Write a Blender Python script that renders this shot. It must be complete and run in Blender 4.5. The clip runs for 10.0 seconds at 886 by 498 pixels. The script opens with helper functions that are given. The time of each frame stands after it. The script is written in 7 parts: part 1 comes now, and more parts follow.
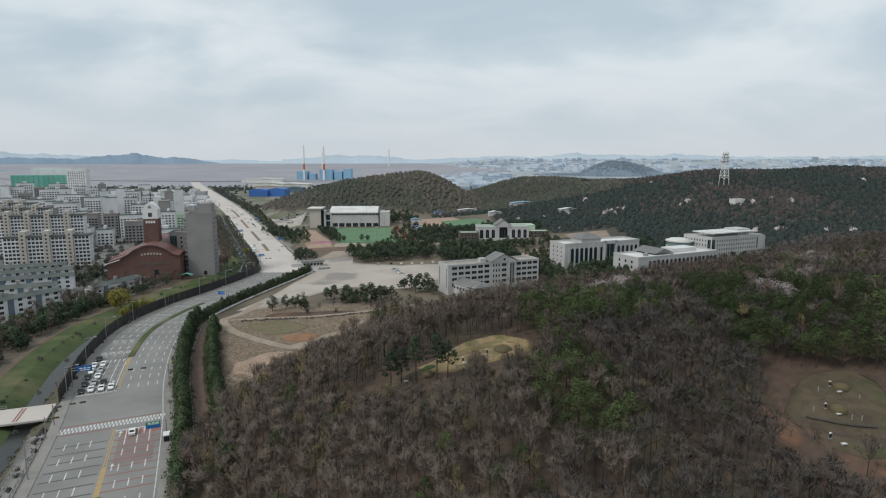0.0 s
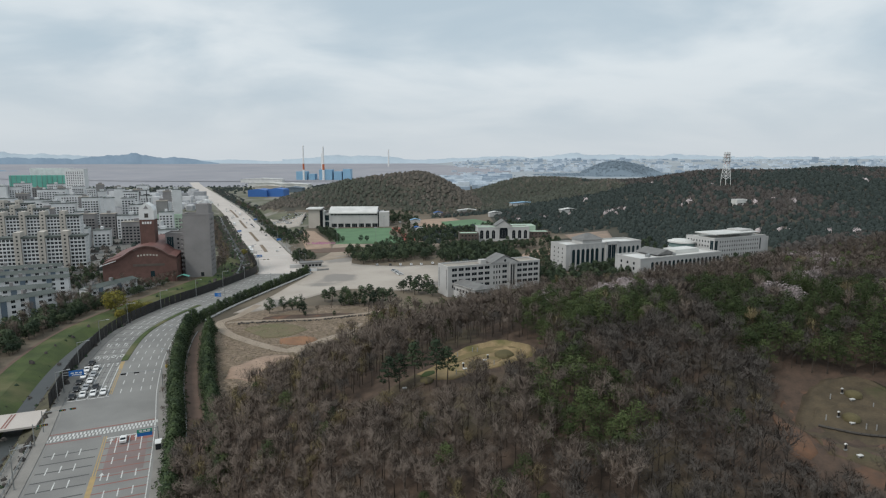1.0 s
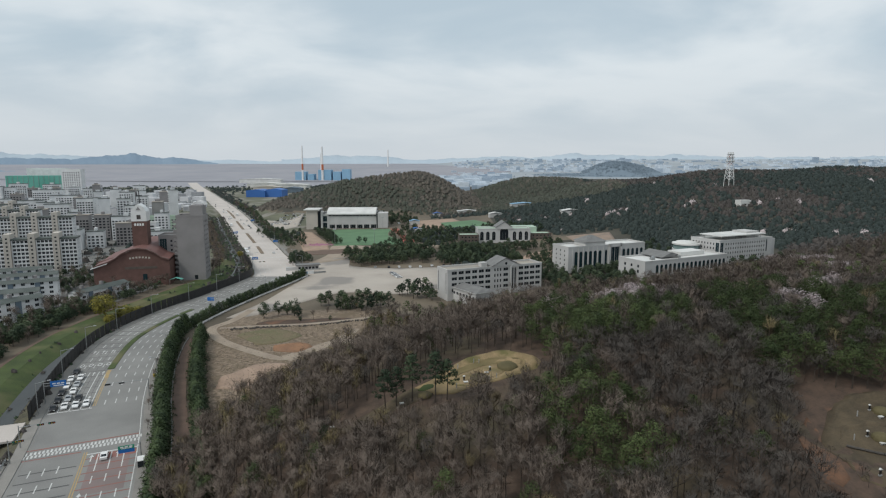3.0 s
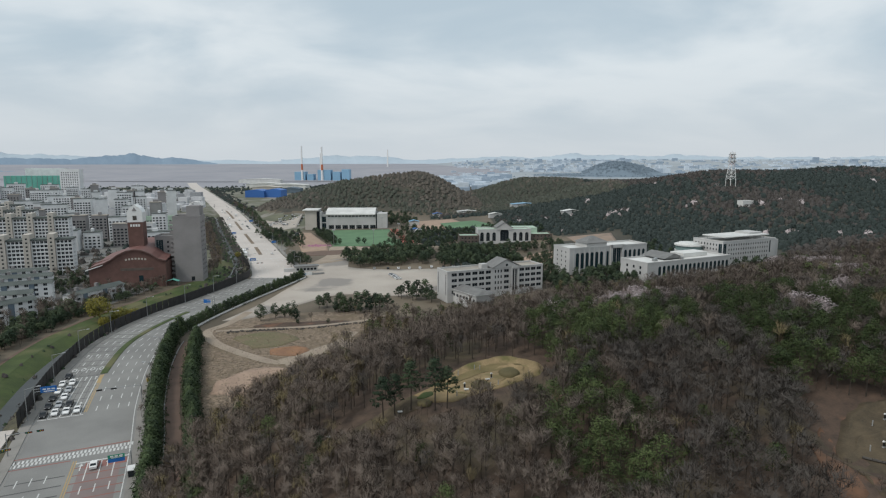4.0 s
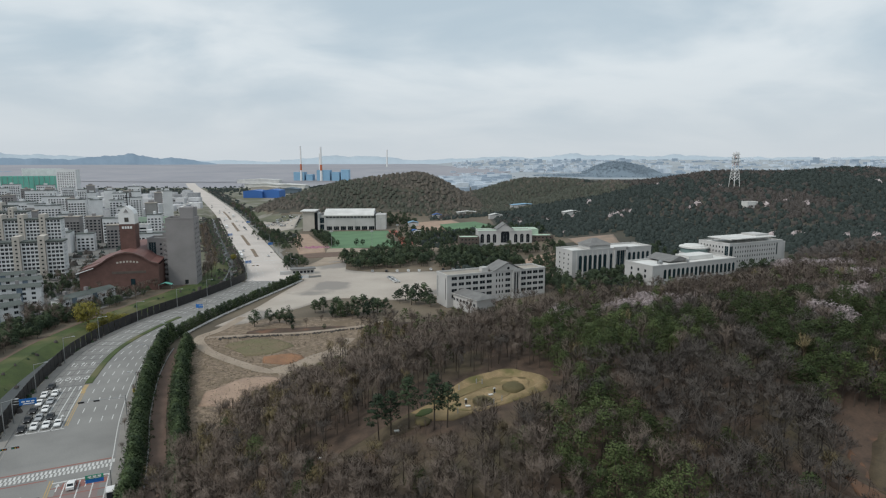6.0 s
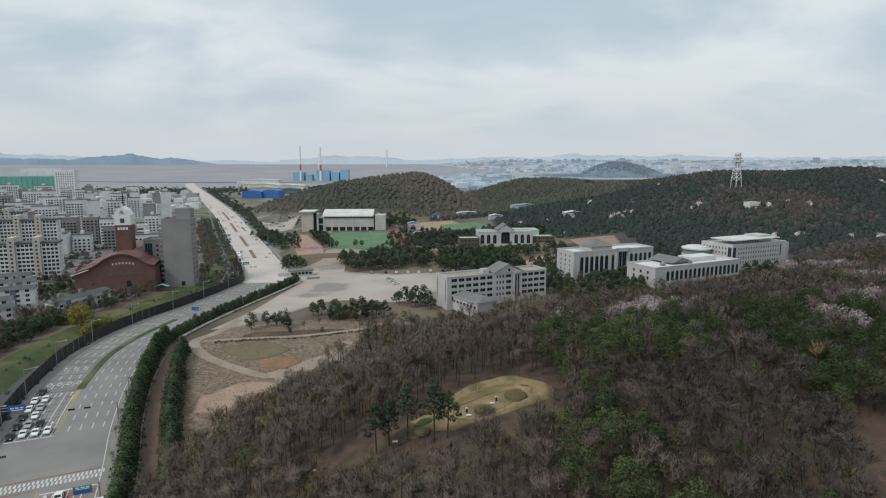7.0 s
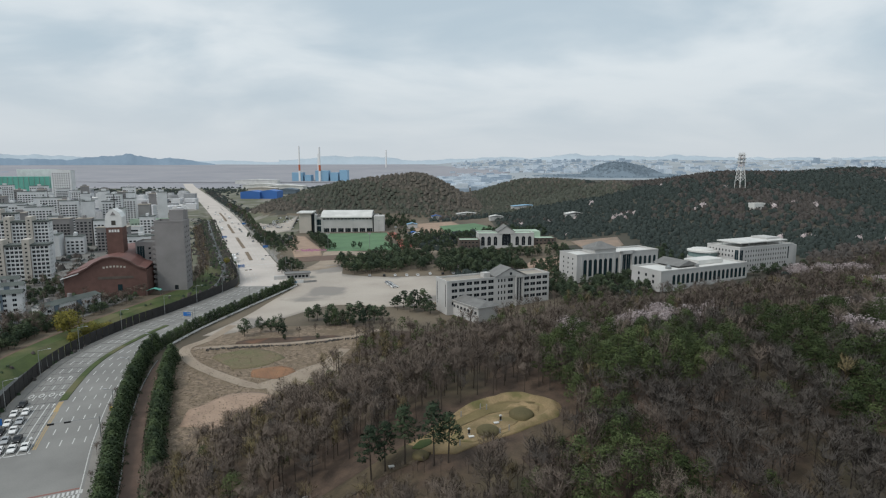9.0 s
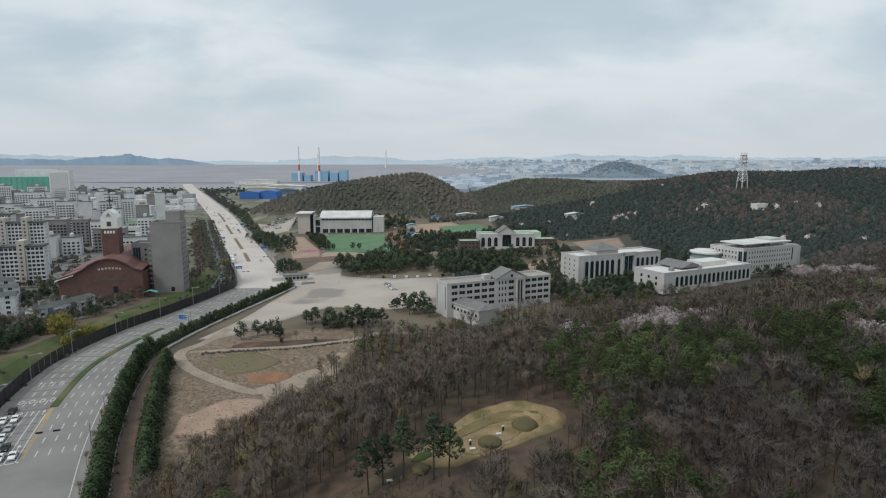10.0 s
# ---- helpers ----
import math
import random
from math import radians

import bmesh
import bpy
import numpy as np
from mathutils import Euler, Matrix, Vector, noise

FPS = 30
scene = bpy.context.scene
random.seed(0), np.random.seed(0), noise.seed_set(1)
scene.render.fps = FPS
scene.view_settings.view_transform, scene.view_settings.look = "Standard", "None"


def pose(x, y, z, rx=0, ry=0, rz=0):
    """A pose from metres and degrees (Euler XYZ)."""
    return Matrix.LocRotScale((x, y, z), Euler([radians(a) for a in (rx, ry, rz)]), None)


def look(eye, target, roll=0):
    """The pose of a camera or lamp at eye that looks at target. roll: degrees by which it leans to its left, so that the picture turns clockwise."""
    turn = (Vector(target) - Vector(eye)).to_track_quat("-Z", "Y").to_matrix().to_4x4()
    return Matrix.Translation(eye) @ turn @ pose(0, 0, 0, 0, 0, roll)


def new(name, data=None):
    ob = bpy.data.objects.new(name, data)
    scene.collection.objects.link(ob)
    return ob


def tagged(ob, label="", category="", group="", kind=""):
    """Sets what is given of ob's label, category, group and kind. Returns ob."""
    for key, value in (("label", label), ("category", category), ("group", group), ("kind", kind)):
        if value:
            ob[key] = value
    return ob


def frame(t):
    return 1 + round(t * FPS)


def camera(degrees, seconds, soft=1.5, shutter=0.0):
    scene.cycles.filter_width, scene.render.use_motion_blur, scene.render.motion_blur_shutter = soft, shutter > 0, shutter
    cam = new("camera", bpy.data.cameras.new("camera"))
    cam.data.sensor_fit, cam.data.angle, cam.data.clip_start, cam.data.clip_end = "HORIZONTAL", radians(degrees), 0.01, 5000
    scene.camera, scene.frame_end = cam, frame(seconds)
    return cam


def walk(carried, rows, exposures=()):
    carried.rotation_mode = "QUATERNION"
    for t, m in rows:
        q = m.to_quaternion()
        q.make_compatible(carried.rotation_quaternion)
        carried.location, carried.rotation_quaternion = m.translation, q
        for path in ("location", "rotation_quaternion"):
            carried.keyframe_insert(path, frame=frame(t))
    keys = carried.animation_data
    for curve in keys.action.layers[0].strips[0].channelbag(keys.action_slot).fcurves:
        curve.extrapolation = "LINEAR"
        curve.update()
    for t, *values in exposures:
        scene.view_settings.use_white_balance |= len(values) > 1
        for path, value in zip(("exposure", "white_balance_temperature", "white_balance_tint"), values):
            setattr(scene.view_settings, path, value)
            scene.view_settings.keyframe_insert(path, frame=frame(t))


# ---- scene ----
cam = camera(73.7, 10.0, soft=1.2)
PATH = [
    (0.0, 0.00, 0.00, 80.00, -8.399, 0.0, -0.001),
    (1.0, 0.03, 4.71, 80.00, -8.390, 0.0, -0.023),
    (2.0, 0.04, 9.43, 80.02, -8.381, 0.0, -0.046),
    (3.0, 0.05, 14.17, 80.05, -8.372, 0.0, -0.069),
    (4.0, 0.04, 18.93, 80.09, -8.363, 0.0, -0.092),
    (5.0, 0.02, 23.71, 80.15, -8.354, 0.0, -0.114),
    (6.0, -0.02, 28.51, 80.22, -8.344, 0.0, -0.137),
    (7.0, -0.07, 33.32, 80.31, -8.335, 0.0, -0.160),
    (8.0, -0.13, 38.15, 80.41, -8.326, 0.0, -0.182),
    (9.0, -0.20, 43.01, 80.53, -8.317, 0.0, -0.205),
    (10.0, -0.28, 47.87, 80.66, -8.308, 0.0, -0.228),
]
walk(cam, [(t, pose(x, y, z, 90 + pitch, roll, yaw)) for t, x, y, z, pitch, roll, yaw in PATH])

# ---- sky and light ----
world = bpy.data.worlds.new("overcast_sky")
scene.world = world
world.use_nodes = True
wn, wl = world.node_tree.nodes, world.node_tree.links
wn.clear()
SUN_EL, SUN_AZ = radians(50), radians(-125)


def wnode(kind, **sets):
    n = wn.new(kind)
    for k, v in sets.items():
        n.inputs[k.replace("_", " ")].default_value = v
    return n


sky = wn.new("ShaderNodeTexSky")
sky.sky_type, sky.sun_disc, sky.sun_elevation, sky.sun_rotation = "NISHITA", False, SUN_EL, SUN_AZ
sky.dust_density = 4.0
w_tc = wn.new("ShaderNodeTexCoord")
w_sep = wn.new("ShaderNodeSeparateXYZ")
wl.new(w_tc.outputs["Generated"], w_sep.inputs[0])
w_z = wn.new("ShaderNodeMath")
w_z.operation, w_z.inputs[1].default_value = "ADD", 0.30
wl.new(w_sep.outputs[2], w_z.inputs[0])
w_div = wn.new("ShaderNodeVectorMath")
w_div.operation = "DIVIDE"
w_comb = wn.new("ShaderNodeCombineXYZ")
for k in range(3):
    wl.new(w_z.outputs[0], w_comb.inputs[k])
wl.new(w_tc.outputs["Generated"], w_div.inputs[0])
wl.new(w_comb.outputs[0], w_div.inputs[1])
w_map = wn.new("ShaderNodeMapping")
w_map.inputs["Location"].default_value = (1.45, 0.35, 0.0)
w_map.inputs["Scale"].default_value = (0.8, 1.1, 0.0)
wl.new(w_div.outputs[0], w_map.inputs[0])
w_n1 = wn.new("ShaderNodeTexNoise")
w_n1.inputs["Scale"].default_value, w_n1.inputs["Detail"].default_value, w_n1.inputs["Roughness"].default_value = 1.6, 5.0, 0.5
w_n1.inputs["Distortion"].default_value = 0.35
wl.new(w_map.outputs[0], w_n1.inputs["Vector"])
w_ramp = wn.new("ShaderNodeValToRGB")
w_ramp.color_ramp.interpolation = "EASE"
w_ramp.color_ramp.elements[0].position, w_ramp.color_ramp.elements[0].color = 0.34, (0.475, 0.575, 0.65, 1)
w_ramp.color_ramp.elements[1].position, w_ramp.color_ramp.elements[1].color = 0.66, (0.715, 0.775, 0.81, 1)
wl.new(w_n1.outputs["Fac"], w_ramp.inputs[0])
# a pale layer low over the horizon
w_low = wn.new("ShaderNodeMapRange")
w_low.inputs["From Min"].default_value, w_low.inputs["From Max"].default_value = 0.0, 0.16
wl.new(w_sep.outputs[2], w_low.inputs["Value"])
w_mix = wn.new("ShaderNodeMixRGB")
w_mix.inputs[1].default_value = (0.60, 0.65, 0.69, 1)
wl.new(w_low.outputs[0], w_mix.inputs[0])
wl.new(w_ramp.outputs[0], w_mix.inputs[2])
w_bg1 = wn.new("ShaderNodeBackground")
w_bg1.inputs[1].default_value = 1.12
wl.new(w_mix.outputs[0], w_bg1.inputs[0])
w_bg2 = wn.new("ShaderNodeBackground")
w_bg2.inputs[1].default_value = 0.05
wl.new(sky.outputs[0], w_bg2.inputs[0])
w_ms = wn.new("ShaderNodeMixShader")
w_ms.inputs[0].default_value = 0.12
wl.new(w_bg1.outputs[0], w_ms.inputs[1])
wl.new(w_bg2.outputs[0], w_ms.inputs[2])
w_out = wn.new("ShaderNodeOutputWorld")
wl.new(w_ms.outputs[0], w_out.inputs[0])

sun_data = bpy.data.lights.new("sun", "SUN")
sun_data.energy, sun_data.angle, sun_data.color = 1.66, radians(14), (1.0, 0.96, 0.9)
sun = new("sun", sun_data)
sun.matrix_world = look((500 * math.cos(SUN_EL) * math.sin(SUN_AZ), 500 * math.cos(SUN_EL) * math.cos(SUN_AZ), 500 * math.sin(SUN_EL)), (0, 0, 0))

# ---- materials ----


def material(name, colour, colour2=None, rough=0.85, scale=0.3, fine=6.0, bump=0.15, metal=0.0, spec=0.3, rand=0.0, island=0.0, blotch=None):
    """A surface with two scales of variation: broad mottling of scale 1/m and fine grain."""
    m = bpy.data.materials.new(name)
    m.use_nodes = True
    nt = m.node_tree
    ns, ln = nt.nodes, nt.links
    b = ns["Principled BSDF"]
    b.inputs["Roughness"].default_value, b.inputs["Metallic"].default_value = rough, metal
    b.inputs["Specular IOR Level"].default_value = spec
    c2 = colour2 or tuple(v * 0.72 for v in colour)
    geo = ns.new("ShaderNodeNewGeometry")
    n1, n2 = ns.new("ShaderNodeTexNoise"), ns.new("ShaderNodeTexNoise")
    n1.inputs["Scale"].default_value, n1.inputs["Detail"].default_value = scale, 5.0
    n2.inputs["Scale"].default_value, n2.inputs["Detail"].default_value = fine, 3.0
    ln.new(geo.outputs["Position"], n1.inputs["Vector"])
    ln.new(geo.outputs["Position"], n2.inputs["Vector"])
    add = ns.new("ShaderNodeMath")
    add.operation = "MULTIPLY_ADD"
    add.inputs[1].default_value, add.inputs[2].default_value = 0.45, -0.22
    ln.new(n2.outputs["Fac"], add.inputs[0])
    tot = ns.new("ShaderNodeMath")
    tot.operation = "ADD"
    ln.new(n1.outputs["Fac"], tot.inputs[0])
    ln.new(add.outputs[0], tot.inputs[1])
    last = tot
    for source, amount in ((("ShaderNodeObjectInfo", "Random"), rand), ((None, "Random Per Island"), island)):
        if amount:
            src = ns.new(source[0]) if source[0] else geo
            ma = ns.new("ShaderNodeMath")
            ma.operation = "MULTIPLY_ADD"
            ma.inputs[1].default_value = amount
            ln.new(src.outputs[source[1]], ma.inputs[0])
            sh = ns.new("ShaderNodeMath")
            sh.operation, sh.inputs[1].default_value = "SUBTRACT", amount / 2
            ln.new(last.outputs[0], ma.inputs[2])
            ln.new(ma.outputs[0], sh.inputs[0])
            last = sh
    ramp = ns.new("ShaderNodeValToRGB")
    ramp.color_ramp.elements[0].position, ramp.color_ramp.elements[1].position = 0.3, 0.7
    ramp.color_ramp.elements[0].color, ramp.color_ramp.elements[1].color = (*c2, 1), (*colour, 1)
    ln.new(last.outputs[0], ramp.inputs[0])
    out = ramp.outputs[0]
    if blotch:
        col3, sc3, lo, hi = blotch
        n3 = ns.new("ShaderNodeTexNoise")
        n3.inputs["Scale"].default_value, n3.inputs["Detail"].default_value = sc3, 6.0
        ln.new(geo.outputs["Position"], n3.inputs["Vector"])
        mr = ns.new("ShaderNodeMapRange")
        mr.inputs["From Min"].default_value, mr.inputs["From Max"].default_value = lo, hi
        ln.new(n3.outputs["Fac"], mr.inputs["Value"])
        mx = ns.new("ShaderNodeMixRGB")
        mx.inputs[2].default_value = (*col3, 1)
        ln.new(mr.outputs[0], mx.inputs[0])
        ln.new(out, mx.inputs[1])
        out = mx.outputs[0]
    ln.new(out, b.inputs["Base Color"])
    if bump:
        bp = ns.new("ShaderNodeBump")
        bp.inputs["Strength"].default_value, bp.inputs["Distance"].default_value = bump, 0.1
        ln.new(n2.outputs["Fac"], bp.inputs["Height"])
        ln.new(bp.outputs[0], b.inputs["Normal"])
    return m


M = {}
M["litter"] = material("leaf_litter", (0.105, 0.073, 0.053), (0.05, 0.036, 0.028), scale=0.35, fine=2.5, blotch=((0.10, 0.085, 0.05), 0.035, 0.5, 0.7))
M["wood_floor"] = material("woodland_floor", (0.076, 0.07, 0.054), (0.042, 0.042, 0.034), scale=0.03, fine=0.8)
M["dry_grass"] = material("dry_grass", (0.275, 0.21, 0.15), (0.1, 0.076, 0.056), scale=0.55, fine=1.6, bump=0.5, blotch=((0.15, 0.115, 0.078), 0.09, 0.5, 0.62))
M["straw"] = material("straw_tussocks", (0.31, 0.245, 0.17), (0.1, 0.08, 0.055), scale=0.3, fine=2.0, bump=0, island=0.5)
M["orange_soil"] = material("orange_soil", (0.27, 0.145, 0.08), (0.2, 0.11, 0.066), scale=0.2, fine=2.0)
M["worn_red"] = material("worn_red_surfacing", (0.235, 0.175, 0.165), (0.185, 0.155, 0.147), scale=0.12, fine=2.5, bump=0.05)
M["asphalt"] = material("worn_asphalt", (0.245, 0.242, 0.23), (0.185, 0.182, 0.175), scale=0.07, fine=3.0, bump=0.05)
M["pale_road"] = material("dusty_concrete_road", (0.54, 0.49, 0.45), (0.44, 0.4, 0.365), scale=0.04, fine=2.0, bump=0.05)
M["plaza"] = material("plaza_concrete", (0.43, 0.385, 0.335), (0.34, 0.30, 0.26), scale=0.03, fine=1.5, bump=0.05, blotch=((0.24, 0.22, 0.2), 0.02, 0.54, 0.6))
M["town_ground"] = material("town_yards", (0.2, 0.195, 0.185), (0.12, 0.118, 0.11), scale=0.05, fine=0.6)
M["pavement"] = material("pavement_blocks", (0.27, 0.255, 0.235), (0.2, 0.19, 0.175), scale=0.15, fine=4.0)
M["dirt_path"] = material("sandy_path", (0.33, 0.275, 0.215), (0.25, 0.20, 0.155), scale=0.12, fine=2.0)
M["pink_gravel"] = material("pinkish_gravel", (0.38, 0.275, 0.205), (0.28, 0.2, 0.15), scale=0.16, fine=2.2)
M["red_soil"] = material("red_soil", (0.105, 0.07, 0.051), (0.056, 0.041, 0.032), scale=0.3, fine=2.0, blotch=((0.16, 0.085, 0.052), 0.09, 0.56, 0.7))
M["rust_soil"] = material("rusty_soil", (0.165, 0.088, 0.053), (0.1, 0.062, 0.042), scale=0.3, fine=2.0)
M["brown_path"] = material("brown_path", (0.155, 0.105, 0.082), (0.115, 0.08, 0.062), scale=0.25, fine=3.0)
M["grass"] = material("spring_grass", (0.07, 0.096, 0.03), (0.042, 0.06, 0.022), scale=0.12, fine=2.0, blotch=((0.12, 0.115, 0.055), 0.05, 0.5, 0.66))
M["grave_grass"] = material("mown_tan_grass", (0.28, 0.205, 0.112), (0.19, 0.145, 0.076), scale=0.3, fine=2.5, blotch=((0.11, 0.11, 0.04), 0.1, 0.54, 0.7))
# grass colour darkened for corner dimming and tree shade; also the dull strip
M["dimmed_grass"] = material("dimmed_lawn_grass", (0.108, 0.083, 0.052), (0.058, 0.046, 0.031), scale=0.3, fine=2.5, blotch=((0.06, 0.068, 0.027), 0.07, 0.6, 0.7))
M["paint"] = material("road_paint_white", (0.62, 0.62, 0.6), (0.42, 0.42, 0.41), scale=0.8, fine=5.0, bump=0)
M["yellow"] = material("road_paint_yellow", (0.42, 0.30, 0.14), (0.33, 0.25, 0.14), scale=0.6, fine=5.0, bump=0)
M["red_paint"] = material("red_road_surface", (0.27, 0.115, 0.10), (0.22, 0.12, 0.105), scale=0.4, fine=4.0, bump=0)
M["groove"] = material("dark_seam", (0.11, 0.108, 0.105), (0.08, 0.08, 0.078), scale=0.4, bump=0)
M["bark"] = material("dark_bark", (0.085, 0.068, 0.055), (0.045, 0.037, 0.031), scale=1.0, fine=12.0)
M["twig"] = material("bare_twigs", (0.152, 0.122, 0.101), (0.092, 0.074, 0.062), scale=0.13, fine=1.0, bump=0, rand=0.45)
# darker bare twigs, for trees mostly on the hill's right side
M["twig_dark"] = material("dark_bare_twigs", (0.098, 0.086, 0.076), (0.05, 0.044, 0.04), scale=0.13, fine=1.0, bump=0, rand=0.35)
M["twig_warm"] = material("budding_twigs", (0.2, 0.165, 0.085), (0.115, 0.09, 0.052), scale=0.1, fine=1.0, bump=0, rand=0.3, island=0.25)
M["pine"] = material("pine_needles", (0.086, 0.114, 0.042), (0.036, 0.055, 0.019), scale=0.12, fine=1.2, bump=0, rand=0.4, island=0.1)
M["dark_pine"] = material("dark_pine_needles", (0.05, 0.076, 0.038), (0.02, 0.036, 0.021), scale=0.1, fine=1.2, bump=0, rand=0.4, island=0.15)
M["hedge_green"] = material("hedge_conifer_leaves", (0.07, 0.1, 0.042), (0.028, 0.046, 0.022), scale=0.2, fine=1.2, bump=0, rand=0.4, island=0.12)
# lightened a little, with the campus haze put into the needle colour
M["campus_pine"] = material("campus_needles", (0.078, 0.105, 0.056), (0.032, 0.05, 0.03), scale=0.1, fine=1.2, bump=0, rand=0.4, island=0.15)
# far ground with bluish haze painted into its colour
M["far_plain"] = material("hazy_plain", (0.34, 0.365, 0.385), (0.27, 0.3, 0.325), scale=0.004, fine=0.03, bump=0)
# a touch of haze blue is mixed into these two wood colours
M["far_pine"] = material("wood_evergreens", (0.037, 0.049, 0.044), (0.023, 0.033, 0.031), scale=0.11, fine=0.5, bump=0, island=0.06)
M["far_bare"] = material("wood_bare_crowns", (0.078, 0.069, 0.063), (0.05, 0.045, 0.042), scale=0.11, fine=0.5, bump=0, island=0.06)
# hilltop crowns: paler than the nearer woods, haze painted into both colours
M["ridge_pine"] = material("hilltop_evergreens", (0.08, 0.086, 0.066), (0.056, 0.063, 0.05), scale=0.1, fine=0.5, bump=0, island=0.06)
M["ridge_bare"] = material("hazed_hilltop_crowns", (0.128, 0.112, 0.094), (0.09, 0.081, 0.069), scale=0.1, fine=0.5, bump=0, island=0.06)
# cone hill colour: blue-grey haze painted over the green of its woods
M["cone_woods"] = material("hazed_cone_woods", (0.185, 0.235, 0.28), (0.14, 0.185, 0.225), scale=0.02, fine=0.2, bump=0)
M["olive_grass"] = material("olive_mound_grass", (0.13, 0.108, 0.055), (0.085, 0.074, 0.037), scale=0.3, fine=2.5)
M["mound_turf"] = material("mound_turf", (0.2, 0.155, 0.078), (0.13, 0.108, 0.05), scale=0.22, fine=2.5)
# reed colour shifted to blue-grey to carry the distance haze
M["reed"] = material("hazed_reed_plain", (0.3, 0.297, 0.32), (0.25, 0.252, 0.278), scale=0.004, fine=0.02, bump=0)
M["yard_green"] = material("weedy_ground", (0.15, 0.15, 0.1), (0.085, 0.09, 0.06), scale=0.03, fine=0.7, blotch=((0.22, 0.205, 0.18), 0.02, 0.5, 0.6))
M["clay_court"] = material("clay_court", (0.3, 0.22, 0.17), (0.2, 0.16, 0.125), scale=0.1, fine=1.0, bump=0)
M["tan_turf"] = material("tan_bank_turf", (0.3, 0.222, 0.125), (0.16, 0.122, 0.064), scale=0.25, fine=2.5, blotch=((0.12, 0.112, 0.045), 0.16, 0.5, 0.64))
M["thin_grass"] = material("thin_green_grass", (0.125, 0.125, 0.062), (0.17, 0.13, 0.085), scale=0.12, fine=1.2)
M["willow"] = material("willow_leaves", (0.27, 0.235, 0.045), (0.15, 0.14, 0.035), scale=0.3, fine=1.5, bump=0, island=0.35)
M["cherry"] = material("cherry_blossom", (0.48, 0.42, 0.42), (0.28, 0.235, 0.235), scale=0.25, fine=1.5, bump=0, island=0.35)
M["white_wall"] = material("pale_tiled_wall", (0.5, 0.495, 0.485), (0.42, 0.415, 0.405), scale=0.1, fine=2.0, bump=0.03)
M["cream_wall"] = material("cream_render", (0.50, 0.46, 0.41), (0.43, 0.4, 0.355), scale=0.1, fine=2.0, bump=0.03)
M["grey_wall"] = material("grey_render", (0.27, 0.258, 0.256), (0.215, 0.205, 0.204), scale=0.1, fine=2.0, bump=0.03)
M["apt_white"] = material("painted_white_wall", (0.7, 0.705, 0.705), (0.57, 0.575, 0.58), scale=0.12, fine=2.0, bump=0.03)
M["apt_blue"] = material("blue_grey_paint", (0.14, 0.18, 0.22), (0.11, 0.145, 0.18), scale=0.2, fine=2.0, bump=0.03)
M["brick"] = material("red_brown_brick", (0.15, 0.085, 0.072), (0.11, 0.062, 0.053), scale=0.25, fine=3.0, bump=0.06)
M["brick_roof"] = material("red_metal_roof", (0.185, 0.095, 0.083), (0.145, 0.075, 0.067), scale=0.2, fine=2.0, rough=0.6)
M["dark_brick"] = material("dark_brown_brick", (0.125, 0.10, 0.085), (0.09, 0.075, 0.065), scale=0.3, fine=3.0)
M["roof_green"] = material("grey_green_roof", (0.105, 0.12, 0.112), (0.075, 0.087, 0.082), scale=0.15, fine=2.0)
M["roof_mint"] = material("mint_green_roof", (0.40, 0.50, 0.40), (0.31, 0.4, 0.32), scale=0.15, fine=2.0)
M["roof_white"] = material("white_roof", (0.66, 0.655, 0.63), (0.5, 0.5, 0.48), scale=0.08, fine=1.5, rough=0.6)
M["roof_tan"] = material("stained_roof_deck", (0.37, 0.335, 0.285), (0.26, 0.24, 0.21), scale=0.12, fine=1.5)
M["roof_grey"] = material("grey_slate_roof", (0.2, 0.2, 0.195), (0.15, 0.15, 0.147), scale=0.3, fine=3.0)
M["glass"] = material("dark_window_glass", (0.022, 0.027, 0.032), (0.014, 0.018, 0.022), rough=0.15, scale=0.2, bump=0, spec=0.3)
M["glass_teal"] = material("teal_window_glass", (0.02, 0.04, 0.047), (0.013, 0.027, 0.033), rough=0.15, scale=0.15, bump=0, spec=0.3)
M["metal"] = material("galvanised_steel", (0.36, 0.37, 0.37), (0.27, 0.28, 0.28), rough=0.45, scale=1.0, metal=0.6, bump=0)
M["dark_metal"] = material("black_screen_panels", (0.036, 0.034, 0.034), (0.022, 0.021, 0.021), rough=0.6, scale=0.3, bump=0.05)
M["sign_blue"] = material("blue_sign_face", (0.02, 0.14, 0.42), (0.016, 0.115, 0.36), rough=0.5, scale=0.6, bump=0)
M["green_sign"] = material("green_sign_face", (0.03, 0.26, 0.16), (0.025, 0.21, 0.13), rough=0.5, scale=0.6, bump=0)
M["white_paint"] = material("white_enamel", (0.74, 0.74, 0.73), (0.66, 0.66, 0.65), rough=0.4, scale=0.5, bump=0)
M["black_paint"] = material("black_enamel", (0.02, 0.02, 0.022), (0.014, 0.014, 0.016), rough=0.3, scale=0.5, bump=0)
M["silver_paint"] = material("silver_enamel", (0.42, 0.43, 0.44), (0.36, 0.37, 0.38), rough=0.35, scale=0.5, bump=0, metal=0.3)
M["rubber"] = material("tyre_rubber", (0.02, 0.02, 0.02), (0.013, 0.013, 0.013), rough=0.9, scale=3.0, bump=0)
M["yellow_paint"] = material("yellow_enamel", (0.5, 0.36, 0.04), (0.42, 0.3, 0.035), rough=0.5, scale=0.8, bump=0)
M["orange_paint"] = material("red_orange_enamel", (0.5, 0.14, 0.06), (0.4, 0.11, 0.05), rough=0.5, scale=0.2, bump=0)
